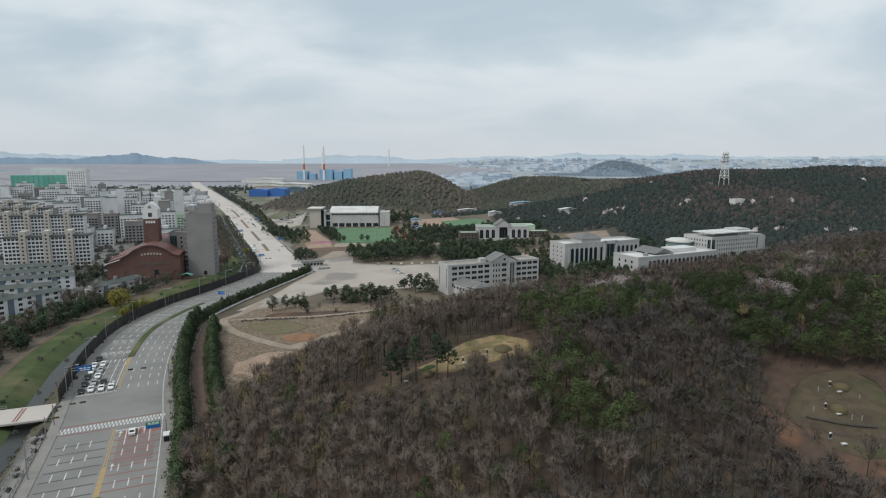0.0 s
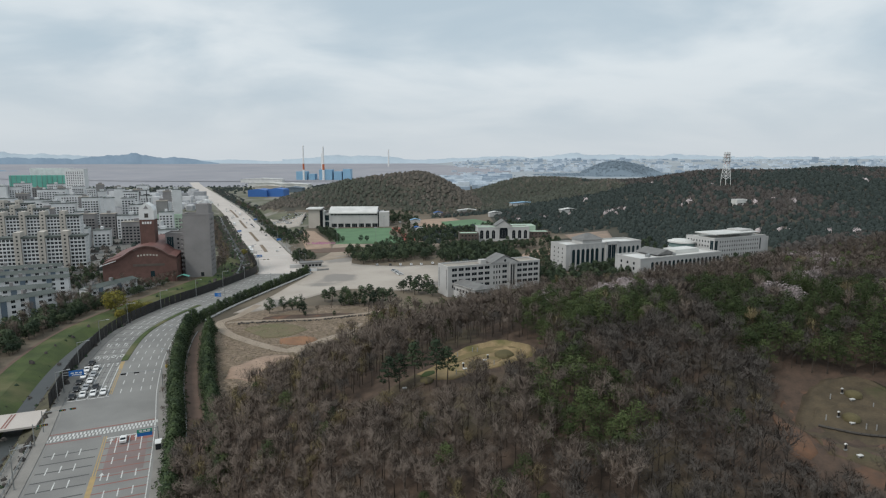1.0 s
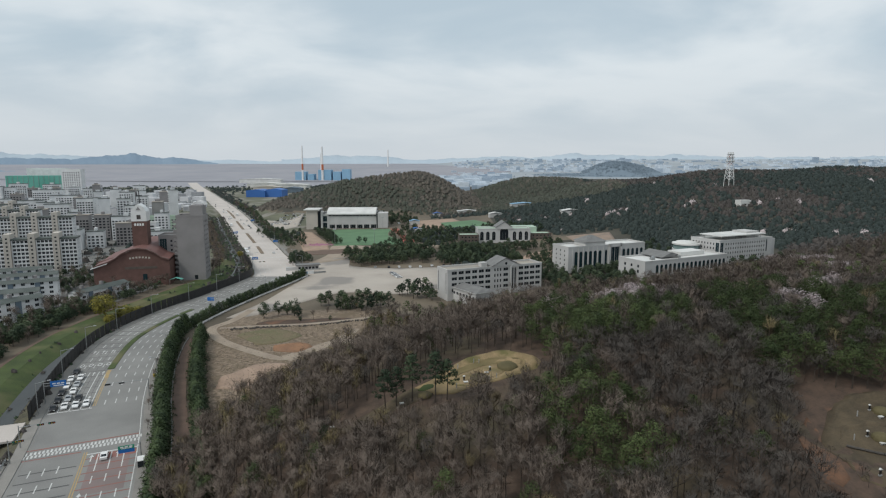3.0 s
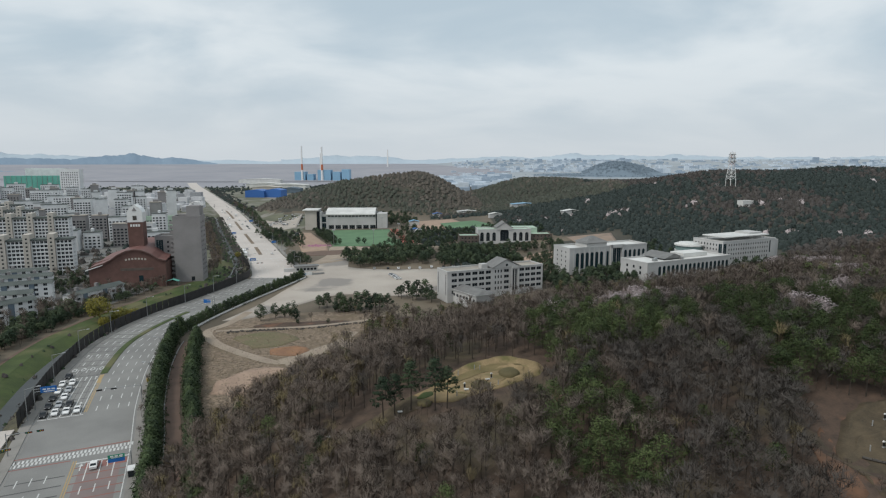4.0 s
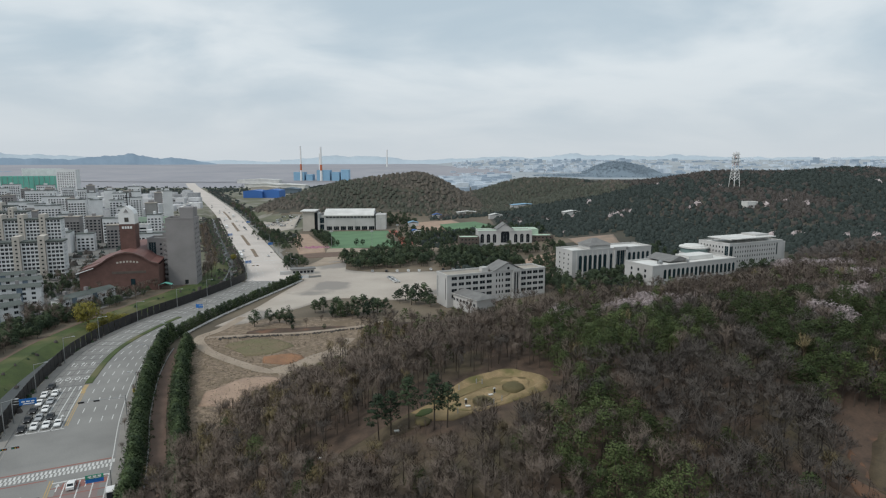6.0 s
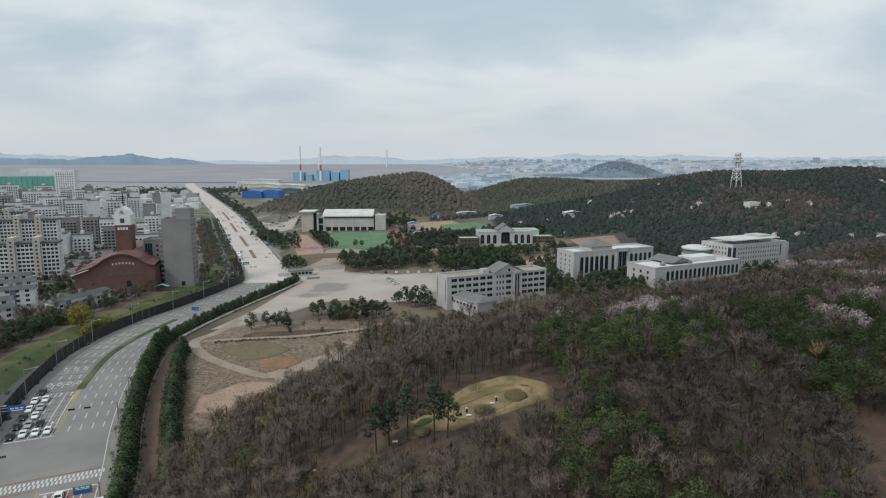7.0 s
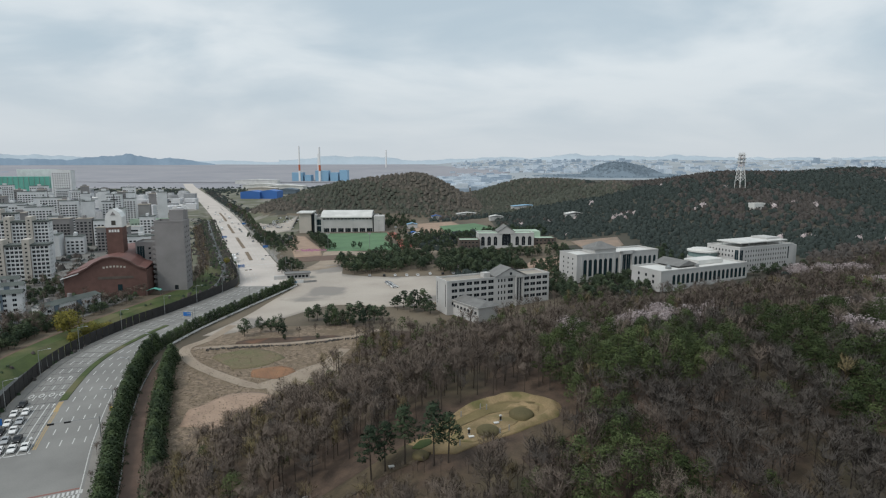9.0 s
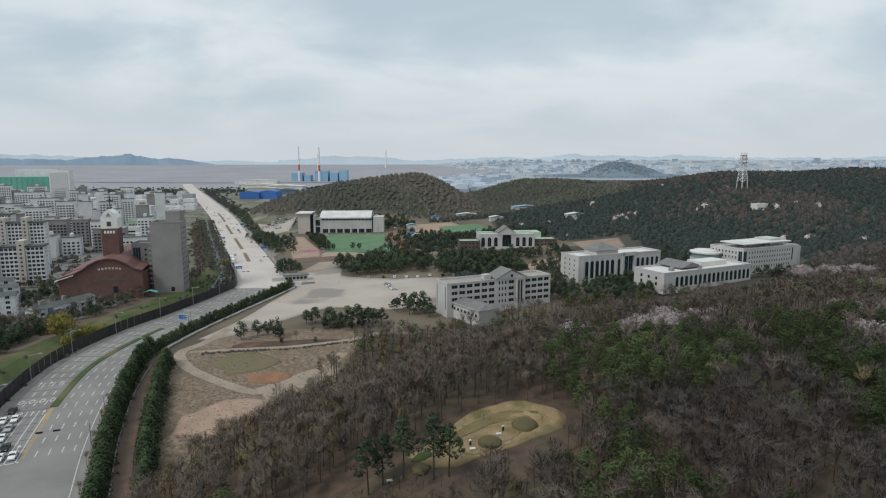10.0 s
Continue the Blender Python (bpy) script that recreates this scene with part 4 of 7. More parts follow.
CHERRIES = [(x + rng.normal(0, sx), y + rng.normal(0, 3)) for x, y, sx, n in ((59, 223, 9, 13), (128, 212, 6, 9), (104, 189, 4, 5), (165, 268, 8, 7), (203, 286, 8, 4), (240, 392, 14, 10)) for _ in range(n)]
woods = {"bare": [], "alder": [], "budding": [], "pine": [], "cherry": []}
step = 3.7
for iy in range(int((424 - 72) / step)):
    for ix in range(int((360 + 80) / step)):
        x, y = -80 + (ix + rng.uniform(0.05, 0.95)) * step, 72 + (iy + rng.uniform(0.05, 0.95)) * step
        if x > 0.80 * y + 24 or x < -0.8 * y - 10 or any(inside((x, y), c) for c in CLEARINGS):
            continue
        edge = -75 + 0.27 * max(0, y - 140) + 3 * math.sin(y * 0.21) if y > 158 else float(ROAD.at(ROAD.s_of_y(y))[0]) + 24 + 2 * math.sin(y * 0.3)
        if x < edge or y > 318 + (14 + 0.4 * min(x, 66)) * smooth(8, 22, x) * (1 - smooth(66, 90, x)) + 46 * smooth(66, 90, x) + 60 * smooth(205, 235, x) + 4 * math.sin(x * 0.1) or any(inside((x, y), c) for c in HALLS):
            continue
        if x > -42 and x < 4 and y > 322:
            continue
        if any(math.hypot(x - a, y - b) < 3.6 or (abs(x - a) < 2.5 and -7 < y - b < 0) for a, b in CHERRIES):
            continue
        roll = rng.uniform()
        sc = rng.uniform(0.72, 1.1)
        if any(inside((x, y), p) for p in PINES) and roll < (0.82 if x < 76 else 0.8):
            woods["pine"].append((x, y, sc * 0.95))
        elif y > 225 and roll < 0.012 and x > 60:
            woods["cherry"].append((x, y, sc))
        elif roll < 0.045 or (y > 230 and roll < 0.16):
            woods["pine"].append((x, y, sc * 0.9))
        elif roll > (0.82 if x < -18 else 0.95 if x < 22 else 0.985):
            woods["budding"].append((x, y, sc))
        else:
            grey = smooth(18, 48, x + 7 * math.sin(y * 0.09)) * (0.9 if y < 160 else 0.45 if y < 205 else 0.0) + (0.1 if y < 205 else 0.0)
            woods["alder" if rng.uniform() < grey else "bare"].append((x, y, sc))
for x, y in CHERRIES:
    woods["cherry"].append((x, y, rng.uniform(0.9, 1.3) if y < 350 else rng.uniform(1.3, 1.6)))
for key, spots in woods.items():
    spots.sort(key=lambda q: math.hypot(q[0] - 15, q[1] - 150))
    many = {"bare": 130, "alder": 60, "budding": 40, "pine": 140, "cherry": 30}[key]
    for x, y, sc in spots[:many]:
        plant(key, x, y, sc, "trees on the wooded hill")
    rest = spots[many:]
    if key in ("bare", "pine"):
        back_rows = [q for q in rest if rng.uniform() < 0.6 and q[1] > 205 or q[0] > 0.62 * q[1] + 20]
        rest = [q for q in rest if not (q[1] > 205 or q[0] > 0.62 * q[1] + 20)]
        grove("bare_wood_back" if key == "bare" else "pine_wood_back", key + "_far", back_rows, "leafless grey-brown wood behind the hill" if key == "bare" else "olive green pine wood behind the hill")
    if rest:
        grove({"bare": "bare_wood", "alder": "alder_wood", "budding": "budding_wood", "pine": "pine_wood", "cherry": "cherry_grove"}[key], key, rest,
              {"bare": "leafless grey-brown wood on the hill", "alder": "leafless dark grey wood on the hill", "budding": "yellowish budding trees on the hill", "pine": "olive green pine wood on the hill", "cherry": "pale blossoming cherries"}[key])
for x, y, sc in ((85, 153, 0.8), (94, 149.6, 0.7), (97.5, 149, 0.75), (101, 148.8, 0.66), (104.5, 149, 0.8), (108, 147.4, 0.68), (111.5, 146.4, 0.78), (115, 144, 0.7), (118, 141.5, 0.76), (121, 137, 0.72), (123, 132, 0.76), (80.5, 148, 0.75), (89, 154, 0.8), (92, 153, 0.75)):
    plant("pine", x, y - 0.6, sc * 1.2, "pines behind the graves")
for x, y, sc in ((-13.5, 148.5, 0.92), (-11.0, 150, 0.82), (-7.2, 150.5, 0.96), (-1.6, 149, 1.0), (1.2, 149.4, 0.9), (-26, 137, 0.65)):
    plant("tall_pine", x, y, sc, "pines beside the mounds")

# hedges of conifers along the road
for lo, hi, off in ((122, 292, 20.1), (122, 276, 31.0)):
    s = ROAD.s_of_y(lo)
    while s < ROAD.s_of_y(hi):
        p = ROAD.at(s, off + rng.uniform(-0.5, 0.5) - max(0, (s - ROAD.s_of_y(235)) * 0.055))
        plant("hedge", p[0], p[1], rng.uniform(1.05, 1.35), "hedge along the road")
        s += 1.9
HEDGE = Curve([(-124, 284), (-120, 320), (-113, 356), (-103, 400), (-97, 428)])
s = 0.0
while s < HEDGE.length:
    p = HEDGE.at(s, rng.uniform(-0.6, 0.6))
    plant("hedge", p[0], p[1], rng.uniform(0.85, 1.1), "hedge along the road")
    s += 2.1

# low brush below the mounds
brush_rng = random.Random(14)
grove("grave_brush", "bare_far", [(*q, brush_rng.uniform(0.12, 0.3)) for q in [(brush_rng.uniform(66, 76), brush_rng.uniform(98, 134)) for _ in range(40)] + [(brush_rng.uniform(70, 118), brush_rng.uniform(95, 105)) for _ in range(30)]], "low dry brush on the bare soil")
grove("hill_brush", "bare_far", [(brush_rng.uniform(-16, 30), brush_rng.uniform(138.5, 148.5), brush_rng.uniform(0.2, 0.36)) for _ in range(70)], "low leafless brush below the burial mounds")

# trees along the far side of the stream
bank_rng = random.Random(8)
bank_trees = {"round": [], "bare_far": [], "campus": []}
for s in np.arange(STREAM.s_of_y(185), STREAM.s_of_y(330), 2.3):
    p = STREAM.at(s, -bank_rng.uniform(20, 33))
    bank_trees[bank_rng.choice(("round", "bare_far", "bare_far", "campus"))].append((p[0], p[1], bank_rng.uniform(0.5, 0.85)))
for key, words in (("round", "rounded dark evergreens"), ("bare_far", "small leafless trees"), ("campus", "dark green pines")):
    grove("stream_trees", key, bank_trees[key], words + " along the stream path")

# planted trees round the yard
for x, y, key, sc in ((-92, 311, "round", 1.1), (-86.5, 318, "round", 0.95), (-82, 319, "round", 0.95), (-77.5, 316, "round", 1.15), (-74.5, 313, "round", 0.85), (-68, 338, "campus", 1.05), (-64, 340, "campus", 1.2),
                      (-56, 336, "campus", 1.35), (-53, 330, "hedge", 1.5), (-50, 334, "hedge", 1.35), (-46, 334, "campus", 1.35), (-42, 337, "campus", 1.4), (-39, 330, "round", 1.1), (-34, 334, "campus", 1.3), (-57, 329, "round", 0.9), (-44, 328, "round", 0.8),
                      (-37, 340, "campus", 1.3), (-30, 338, "campus", 1.1), (-46, 325, "budding", 0.5),
                      (-21, 366, "campus", 1.3), (-15, 362, "campus", 1.45), (-10, 366, "campus", 1.4), (-17, 356, "campus", 1.3), (-6, 352, "campus", 1.2), (-26, 366, "campus", 1.0), (-24, 360, "tall_pine", 0.7), (-9, 358, "campus", 1.2), (-66, 309, "bare", 0.5), (-72, 306, "round", 0.4), (-57, 307, "round", 0.35), (-60, 316, "bare", 0.5)):
    plant(key, x, y, sc, "planted trees round the yard")


def sprinkle(key, outline, step, group, lo=0.8, hi=1.1, keep=1.0):
    xs, ys = [q[0] for q in outline], [q[1] for q in outline]
    y = min(ys)
    while y < max(ys):
        x = min(xs)
        while x < max(xs):
            px, py = x + rng.uniform(-0.4, 0.4) * step, y + rng.uniform(-0.4, 0.4) * step
            if inside((px, py), outline) and rng.uniform() < keep:
                plant(key, px, py, rng.uniform(lo, hi), group)
            x += step
        y += step


sprinkle("campus", [(-86, 512), (-62, 461), (-12, 478), (-4, 520), (-20, 540), (-50, 535)], 6.2, "pines on the campus", 1.0, 1.3, 0.9)
sprinkle("campus", [(-4, 466), (46, 452), (64, 470), (50, 520), (20, 540), (-4, 530)], 6.4, "pines on the campus", 1.0, 1.3, 0.85)
sprinkle("campus", [(64, 398), (118, 404), (122, 370), (72, 358)], 5.6, "pines on the campus", 0.8, 1.1, 0.95)
sprinkle("campus", [(-60, 640), (-30, 660), (-6, 640), (-12, 600), (-30, 590)], 8.0, "pines on the campus", 0.8, 1.0, 0.7)
for x, y in ((-112, 590), (-106, 590), (-100, 591), (-82, 592), (-76, 593)):
    plant("round", x, y, 0.9, "trees beside the pitch")
sprinkle("round", [(-64, 625), (-26, 625), (-14, 690), (-40, 720)], 11, "trees beside the pitch", 0.7, 1.0, 0.7)

garden = []
for outline, gap, keep in (([(-2, 505), (112, 520), (112, 552), (-2, 548)], 6.0, 0.7), ([(-66, 545), (8, 552), (14, 596), (-30, 600), (-60, 585)], 6.5, 0.55), ([(-40, 590), (12, 600), (14, 668), (-28, 680)], 6.5, 0.6), ([(-78, 735), (-40, 735), (-30, 800), (-78, 810)], 7, 0.6),
                           ([(84, 406), (122, 422), (124, 410), (92, 394)], 4.6, 0.9), ([(66, 440), (120, 462), (180, 470), (180, 520), (108, 520), (60, 470)], 6.2, 0.75), ([(60, 380), (84, 400), (80, 440), (58, 440)], 5.5, 0.85),
                           ([(14, 572), (34, 590), (100, 600), (110, 640), (60, 660), (10, 640)], 6.5, 0.8), ([(186, 400), (240, 420), (250, 432), (200, 414)], 5, 0.9), ([(-60, 770), (-150, 775), (-160, 880), (-40, 860)], 7.5, 0.8), ([(-150, 700), (-138, 700), (-100, 588), (-110, 582)], 4.6, 0.9), ([(-130, 508), (-108, 500), (-103, 474), (-118, 468)], 5, 0.85), ([(-215, 690), (-160, 690), (-128, 560), (-150, 560)], 7, 0.55)):
    xs, ys = [q[0] for q in outline], [q[1] for q in outline]
    for y in np.arange(min(ys), max(ys), gap):
        for x in np.arange(min(xs), max(xs), gap):
            p = (x + rng.uniform(-0.45, 0.45) * gap, y + rng.uniform(-0.45, 0.45) * gap)
            if inside(p, outline) and rng.uniform() < keep * 0.8:
                garden.append((p[0], p[1], rng.uniform(0.75, 1.15)))
near_town = {"campus": [], "bare_far": []}
for outline, gap, keep in (([(-330, 396), (-250, 420), (-236, 438), (-322, 412)], 5.5, 0.85), ([(-214, 350), (-186, 352), (-180, 386), (-222, 380)], 5.2, 0.9), ([(-226, 330), (-206, 300), (-180, 326), (-196, 350), (-214, 356)], 5.5, 0.8), ([(-250, 372), (-226, 366), (-226, 400), (-252, 424)], 5.5, 0.9),
                           ([(-236, 262), (-196, 300), (-184, 290), (-206, 250), (-240, 240)], 5.5, 0.8), ([(-262, 430), (-236, 432), (-240, 500), (-280, 500)], 6.5, 0.8)):
    xs, ys = [q[0] for q in outline], [q[1] for q in outline]
    for y in np.arange(min(ys), max(ys), gap):
        for x in np.arange(min(xs), max(xs), gap):
            p = (x + rng.uniform(-0.45, 0.45) * gap, y + rng.uniform(-0.45, 0.45) * gap)
            if inside(p, outline) and rng.uniform() < keep:
                near_town["campus" if rng.uniform() < 0.6 else "bare_far"].append((p[0], p[1], rng.uniform(0.6, 0.95)))
grove("town_evergreens", "campus", near_town["campus"], "dark evergreens round the flats and church")
grove("town_bare_trees", "bare_far", near_town["bare_far"], "leafless trees round the flats and church")
grove("campus_trees", "campus", garden, "dark green pines between the college buildings")

# beyond the stream
back = {"bare": [], "campus": [], "budding": []}
for s in np.arange(STREAM.s_of_y(190), STREAM.s_of_y(330), 4.6):
    p = STREAM.at(s, -26 + rng.uniform(-2, 2))
    plant(("campus", "round", "bare", "campus")[int(rng.integers(4))], p[0], p[1], rng.uniform(0.8, 1.1), "trees before the flats")
    for off in (-30, -35, -40):
        p = STREAM.at(s, off + rng.uniform(-2, 2))
        back["bare" if rng.uniform() < 0.25 else "campus"].append((p[0], p[1], rng.uniform(0.8, 1.15)))
for s in np.arange(STREAM.s_of_y(335), STREAM.s_of_y(395), 4.2):
    for off in (-25, -31):
        p = STREAM.at(s, off + rng.uniform(-2, 2))
        plant(("bare", "campus", "bare")[int(rng.integers(3))], p[0], p[1], rng.uniform(0.6, 0.85), "trees before the church")
plant("willow", -176, 315, 1.15, "willows by the stream")
plant("willow", -168.5, 320, 0.85, "willows by the stream")
plant("willow", -163, 324, 0.7, "willows by the stream")
plant("willow", -171, 310, 0.6, "willows by the stream")
for s in np.arange(STREAM.s_of_y(425), STREAM.s_of_y(760), 5.5):
    for off in (-17, -12):
        p = STREAM.at(s, off + rng.uniform(-2, 2))
        back["bare" if rng.uniform() < 0.75 else "budding"].append((p[0], p[1], rng.uniform(0.55, 0.85)))
plant("willow", -172, 512, 0.5, "willows by the stream")
for s in np.arange(ROAD.s_of_y(560), ROAD.s_of_y(1150), 9):
    p = ROAD.at(s, 25 + rng.uniform(-2, 3))
    back["campus" if rng.uniform() < 0.6 else "bare"].append((p[0], p[1], rng.uniform(0.6, 0.9)))
    back["campus"].append((p[0] + 6, p[1] + rng.uniform(-3, 3), rng.uniform(0.6, 0.9)))
for key, spots in back.items():
    grove({"bare": "bare_rows", "campus": "evergreen_rows", "budding": "budding_rows"}[key], key, spots, {"bare": "leafless trees in rows by the water", "campus": "dark evergreens in rows by the road", "budding": "yellowish budding trees by the water"}[key])

# woods on the far ridges, countless crowns


def crown_cloud(r, h, blades, size):
    """Two lumpy domes and some loose sprays, as shared points and faces."""
    v, f = [], []
    for k in range(2):
        t, w = rng.uniform(0, 6.28), r * rng.uniform(0.62, 0.8)
        cx, cy, lift = 0.42 * r * math.cos(t + 3.14 * k), 0.42 * r * math.sin(t + 3.14 * k), h * rng.uniform(0.78, 1.0)
        n0 = len(v)
        v.append((cx + rng.normal(0, 0.3), cy + rng.normal(0, 0.3), lift))
        for ring, (a, z) in enumerate(((0.68, 0.72), (1.0, 0.12))):
            for j in range(6):
                q, m = 1.047 * (j + 0.5 * ring) + rng.uniform(-0.3, 0.3), w * a * rng.uniform(0.72, 1.25)
                v.append((cx + m * math.cos(q), cy + m * math.sin(q), lift * z * rng.uniform(0.8, 1.18)))
        f += [(n0, n0 + 1 + j, n0 + 1 + (j + 1) % 6) for j in range(6)]
        for j in range(6):
            p, q, u, w_ = n0 + 1 + j, n0 + 1 + (j + 1) % 6, n0 + 7 + j, n0 + 7 + (j + 1) % 6
            f += [(p, u, q), (q, u, w_)]
    for k in range(blades):
        t, w = rng.uniform(0, 6.28), r * rng.uniform(0.2, 0.95)
        x, y, z = w * math.cos(t), w * math.sin(t), h * (1.0 - 0.55 * (w / r) ** 2)
        n0 = len(v)
        v += [(x - size * math.sin(t) / 2, y + size * math.cos(t) / 2, z - 0.6), (x + size * math.sin(t) / 2, y - size * math.cos(t) / 2, z - 0.6), (x + rng.normal(0, 0.4), y + rng.normal(0, 0.4), z + size * rng.uniform(0.4, 0.9))]
        f.append((n0, n0 + 1, n0 + 2))
    return np.array(v), np.array(f)


def spread(name, clouds, spots, mat, label, category):
    """Countless crowns at (x, y, z, size) as one mesh."""
    vs, fs, n = [], [], 0
    for x, y, z, sc in spots:
        t = rng.uniform(0, 6.28)
        rot = np.array([[math.cos(t), math.sin(t), 0], [-math.sin(t), math.cos(t), 0], [0, 0, 1]]) * sc
        v, f = clouds[int(rng.integers(len(clouds)))]
        vs.append(v @ rot + np.array([x, y, z]))
        fs.append(f + n)
        n += len(v)
    me = fast_mesh(name, np.concatenate(vs), np.concatenate(fs), mat)
    me.polygons.foreach_set("use_smooth", [True] * len(me.polygons))
    tagged(new(name, me), label, category, kind="stuff")


PINE_CLOUDS = [crown_cloud(4.3, 5.6, 5, 1.3) for _ in range(7)]
BARE_CLOUDS = [crown_cloud(4.1, 5.6, 9, 1.1) for _ in range(7)]
KEEP_OUT = [[(-10, 340), (75, 340), (75, 400), (-10, 400)], [(68, 398), (110, 390), (112, 352), (205, 372), (210, 418), (262, 432), (262, 486), (150, 470), (68, 460)], [(10, 520), (112, 520), (112, 600), (10, 600)], [(-260, 560), (-20, 560), (-10, 740), (-60, 830), (-260, 870)],
            [(-60, 660), (66, 660), (66, 800), (-60, 800)], [(112, 530), (170, 530), (170, 585), (112, 585)], [(48, 440), (108, 440), (108, 525), (48, 525)], [(-130, 330), (10, 330), (10, 565), (-130, 580)], [(60, 330), (205, 330), (205, 372), (235, 405), (330, 424), (330, 330)]]
pts = {"far_pine": [], "far_bare": [], "cherry": [], "ridge_pine": [], "ridge_bare": [], "cone_woods": []}
sp = 6.0
Y0, Y1 = 330.0, 1330.0
yy = np.arange(Y0, Y1, sp)
for y in yy:
    xs = np.arange(-330, 0.8 * y + 60, sp * (1 + 0.35 * (y > 800)))
    px, py = xs + rng.uniform(-0.45, 0.45, len(xs)) * sp, y + rng.uniform(-0.45, 0.45, len(xs)) * sp
    hz = height(px, py)
    clear_of_road = np.abs(ROAD.distance(px, py)) > 30
    mix = np.sin(px * 0.021 + 1.3) + np.sin(py * 0.027 + px * 0.013) + rng.normal(0, 0.75, len(xs))
    for x, q, z, k, off_road in zip(px, py, hz, mix, clear_of_road):
        wooded = z > 9.5 + 4 * math.sin(x * 0.05) or (x > 100 and q < 520) or (x > -20 and 400 < q < 900 and k < 1.6)
        if not wooded or not off_road or any(inside((x, q), c) for c in KEEP_OUT):
            continue
        # crowns past y 830 get the haze-paled colours
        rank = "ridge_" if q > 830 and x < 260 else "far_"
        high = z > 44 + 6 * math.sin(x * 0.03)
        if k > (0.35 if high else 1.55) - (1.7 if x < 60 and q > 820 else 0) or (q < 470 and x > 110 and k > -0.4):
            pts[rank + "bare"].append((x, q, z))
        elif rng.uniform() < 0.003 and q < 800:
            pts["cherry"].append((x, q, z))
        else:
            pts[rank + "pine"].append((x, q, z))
for x, y, n in ((192, 655, 9), (250, 640, 3), (330, 600, 3), (150, 690, 2), (300, 520, 3), (350, 480, 3)):
    for _ in range(n):
        cx, cy = x + rng.normal(0, 12), y + rng.normal(0, 5)
        pts["cherry"].append((cx, cy, float(height(cx, cy))))
tn = random.Random(21)
for _ in range(1500):
    y = tn.uniform(430, 1250)
    x = -0.40 * y - 30 - tn.uniform(0, 1) * (0.42 * y - 20)
    if abs(float(STREAM.distance(np.array(x), np.array(y)))) > 10:
        pts["far_pine" if tn.random() < 0.6 else "far_bare"].append((x, y, tn.uniform(-3.5, 0)))
for _ in range(1300):
    x, y = tn.uniform(-1350, -330), tn.gauss(1720, 110)
    if abs(float(ROAD.distance(np.array(x), np.array(y)))) > 26:
        pts["far_pine"].append((x, y, float(height(x, y))))
for _ in range(1000):
    y = tn.uniform(1180, 1700)
    pts["far_pine" if tn.random() < 0.75 else "far_bare"].append((-y * tn.uniform(0.425, 0.66), y, 0.0))
for s in np.arange(ROAD.s_of_y(600), ROAD.s_of_y(1650), 4.2):
    for lo_, hi_ in ((22, 28), (27, 38), (30, 52)):
        p = ROAD.at(s, tn.uniform(lo_, hi_))
        if not any(inside((p[0], p[1]), c) for c in [[(-255, 720), (-165, 720), (-200, 960), (-305, 960)]]) or hi_ == 28:
            pts["far_pine" if tn.random() < 0.62 else "far_bare"].append((p[0], p[1], float(height(p[0], p[1])) - tn.uniform(0.5, 3.5)))
for s in np.arange(STREAM.s_of_y(505), STREAM.s_of_y(900), 6.0):
    for off_ in (tn.uniform(-24, -10), tn.uniform(-17, -10), tn.uniform(9, 13)):
        p = STREAM.at(s, off_)
        if abs(float(ROAD.distance(np.array(p[0]), np.array(p[1])))) > 20:
            pts["far_bare" if tn.random() < 0.6 else "far_pine"].append((p[0], p[1], -tn.uniform(1.0, 4.0)))
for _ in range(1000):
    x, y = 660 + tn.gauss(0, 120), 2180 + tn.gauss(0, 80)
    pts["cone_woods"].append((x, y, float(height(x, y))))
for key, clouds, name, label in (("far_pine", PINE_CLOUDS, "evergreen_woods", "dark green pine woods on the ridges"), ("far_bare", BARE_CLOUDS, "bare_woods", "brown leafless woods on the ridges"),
                                 ("ridge_pine", PINE_CLOUDS, "hilltop_evergreens", "pines on the far hilltops, paled by painted haze"), ("ridge_bare", BARE_CLOUDS, "hilltop_bare_trees", "brown leafless trees on the far hilltops, haze painted into the colour"),
                                 ("cone_woods", PINE_CLOUDS, "cone_hill_woods", "woods on the distant cone hill, blue-grey from painted haze"),
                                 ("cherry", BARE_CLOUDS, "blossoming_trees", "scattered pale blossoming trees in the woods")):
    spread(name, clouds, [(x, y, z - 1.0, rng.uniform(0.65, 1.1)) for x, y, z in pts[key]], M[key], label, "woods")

scrub = {"far_bare": [], "dark_pine": []}
for s in np.arange(24, STREAM.s_of_y(880), 0.9):
    for side_ in (-1, 1):
        if side_ < 0 and s < STREAM.s_of_y(500) and rng.uniform() < 0.75:
            continue
        p = STREAM.at(s, side_ * rng.uniform(1.2, 9.5))
        scrub["dark_pine" if rng.uniform() < 0.35 else "far_bare"].append((p[0], p[1], ground_z(*p) - 0.1, rng.uniform(0.12, 0.36)))
for key, words in (("far_bare", "dry brown scrub along the stream"), ("dark_pine", "dark green scrub along the stream")):
    spread("stream_scrub", BARE_CLOUDS, scrub[key], M[key], words, "scrub")

# ---- buildings ----
SIDES = {"front": lambda w, d: pose(0, 0, 0), "left": lambda w, d: pose(0, d, 0, 0, 0, -90), "right": lambda w, d: pose(w, 0, 0, 0, 0, 90), "back": lambda w, d: pose(w, d, 0, 0, 0, 180)}
PANES = {}


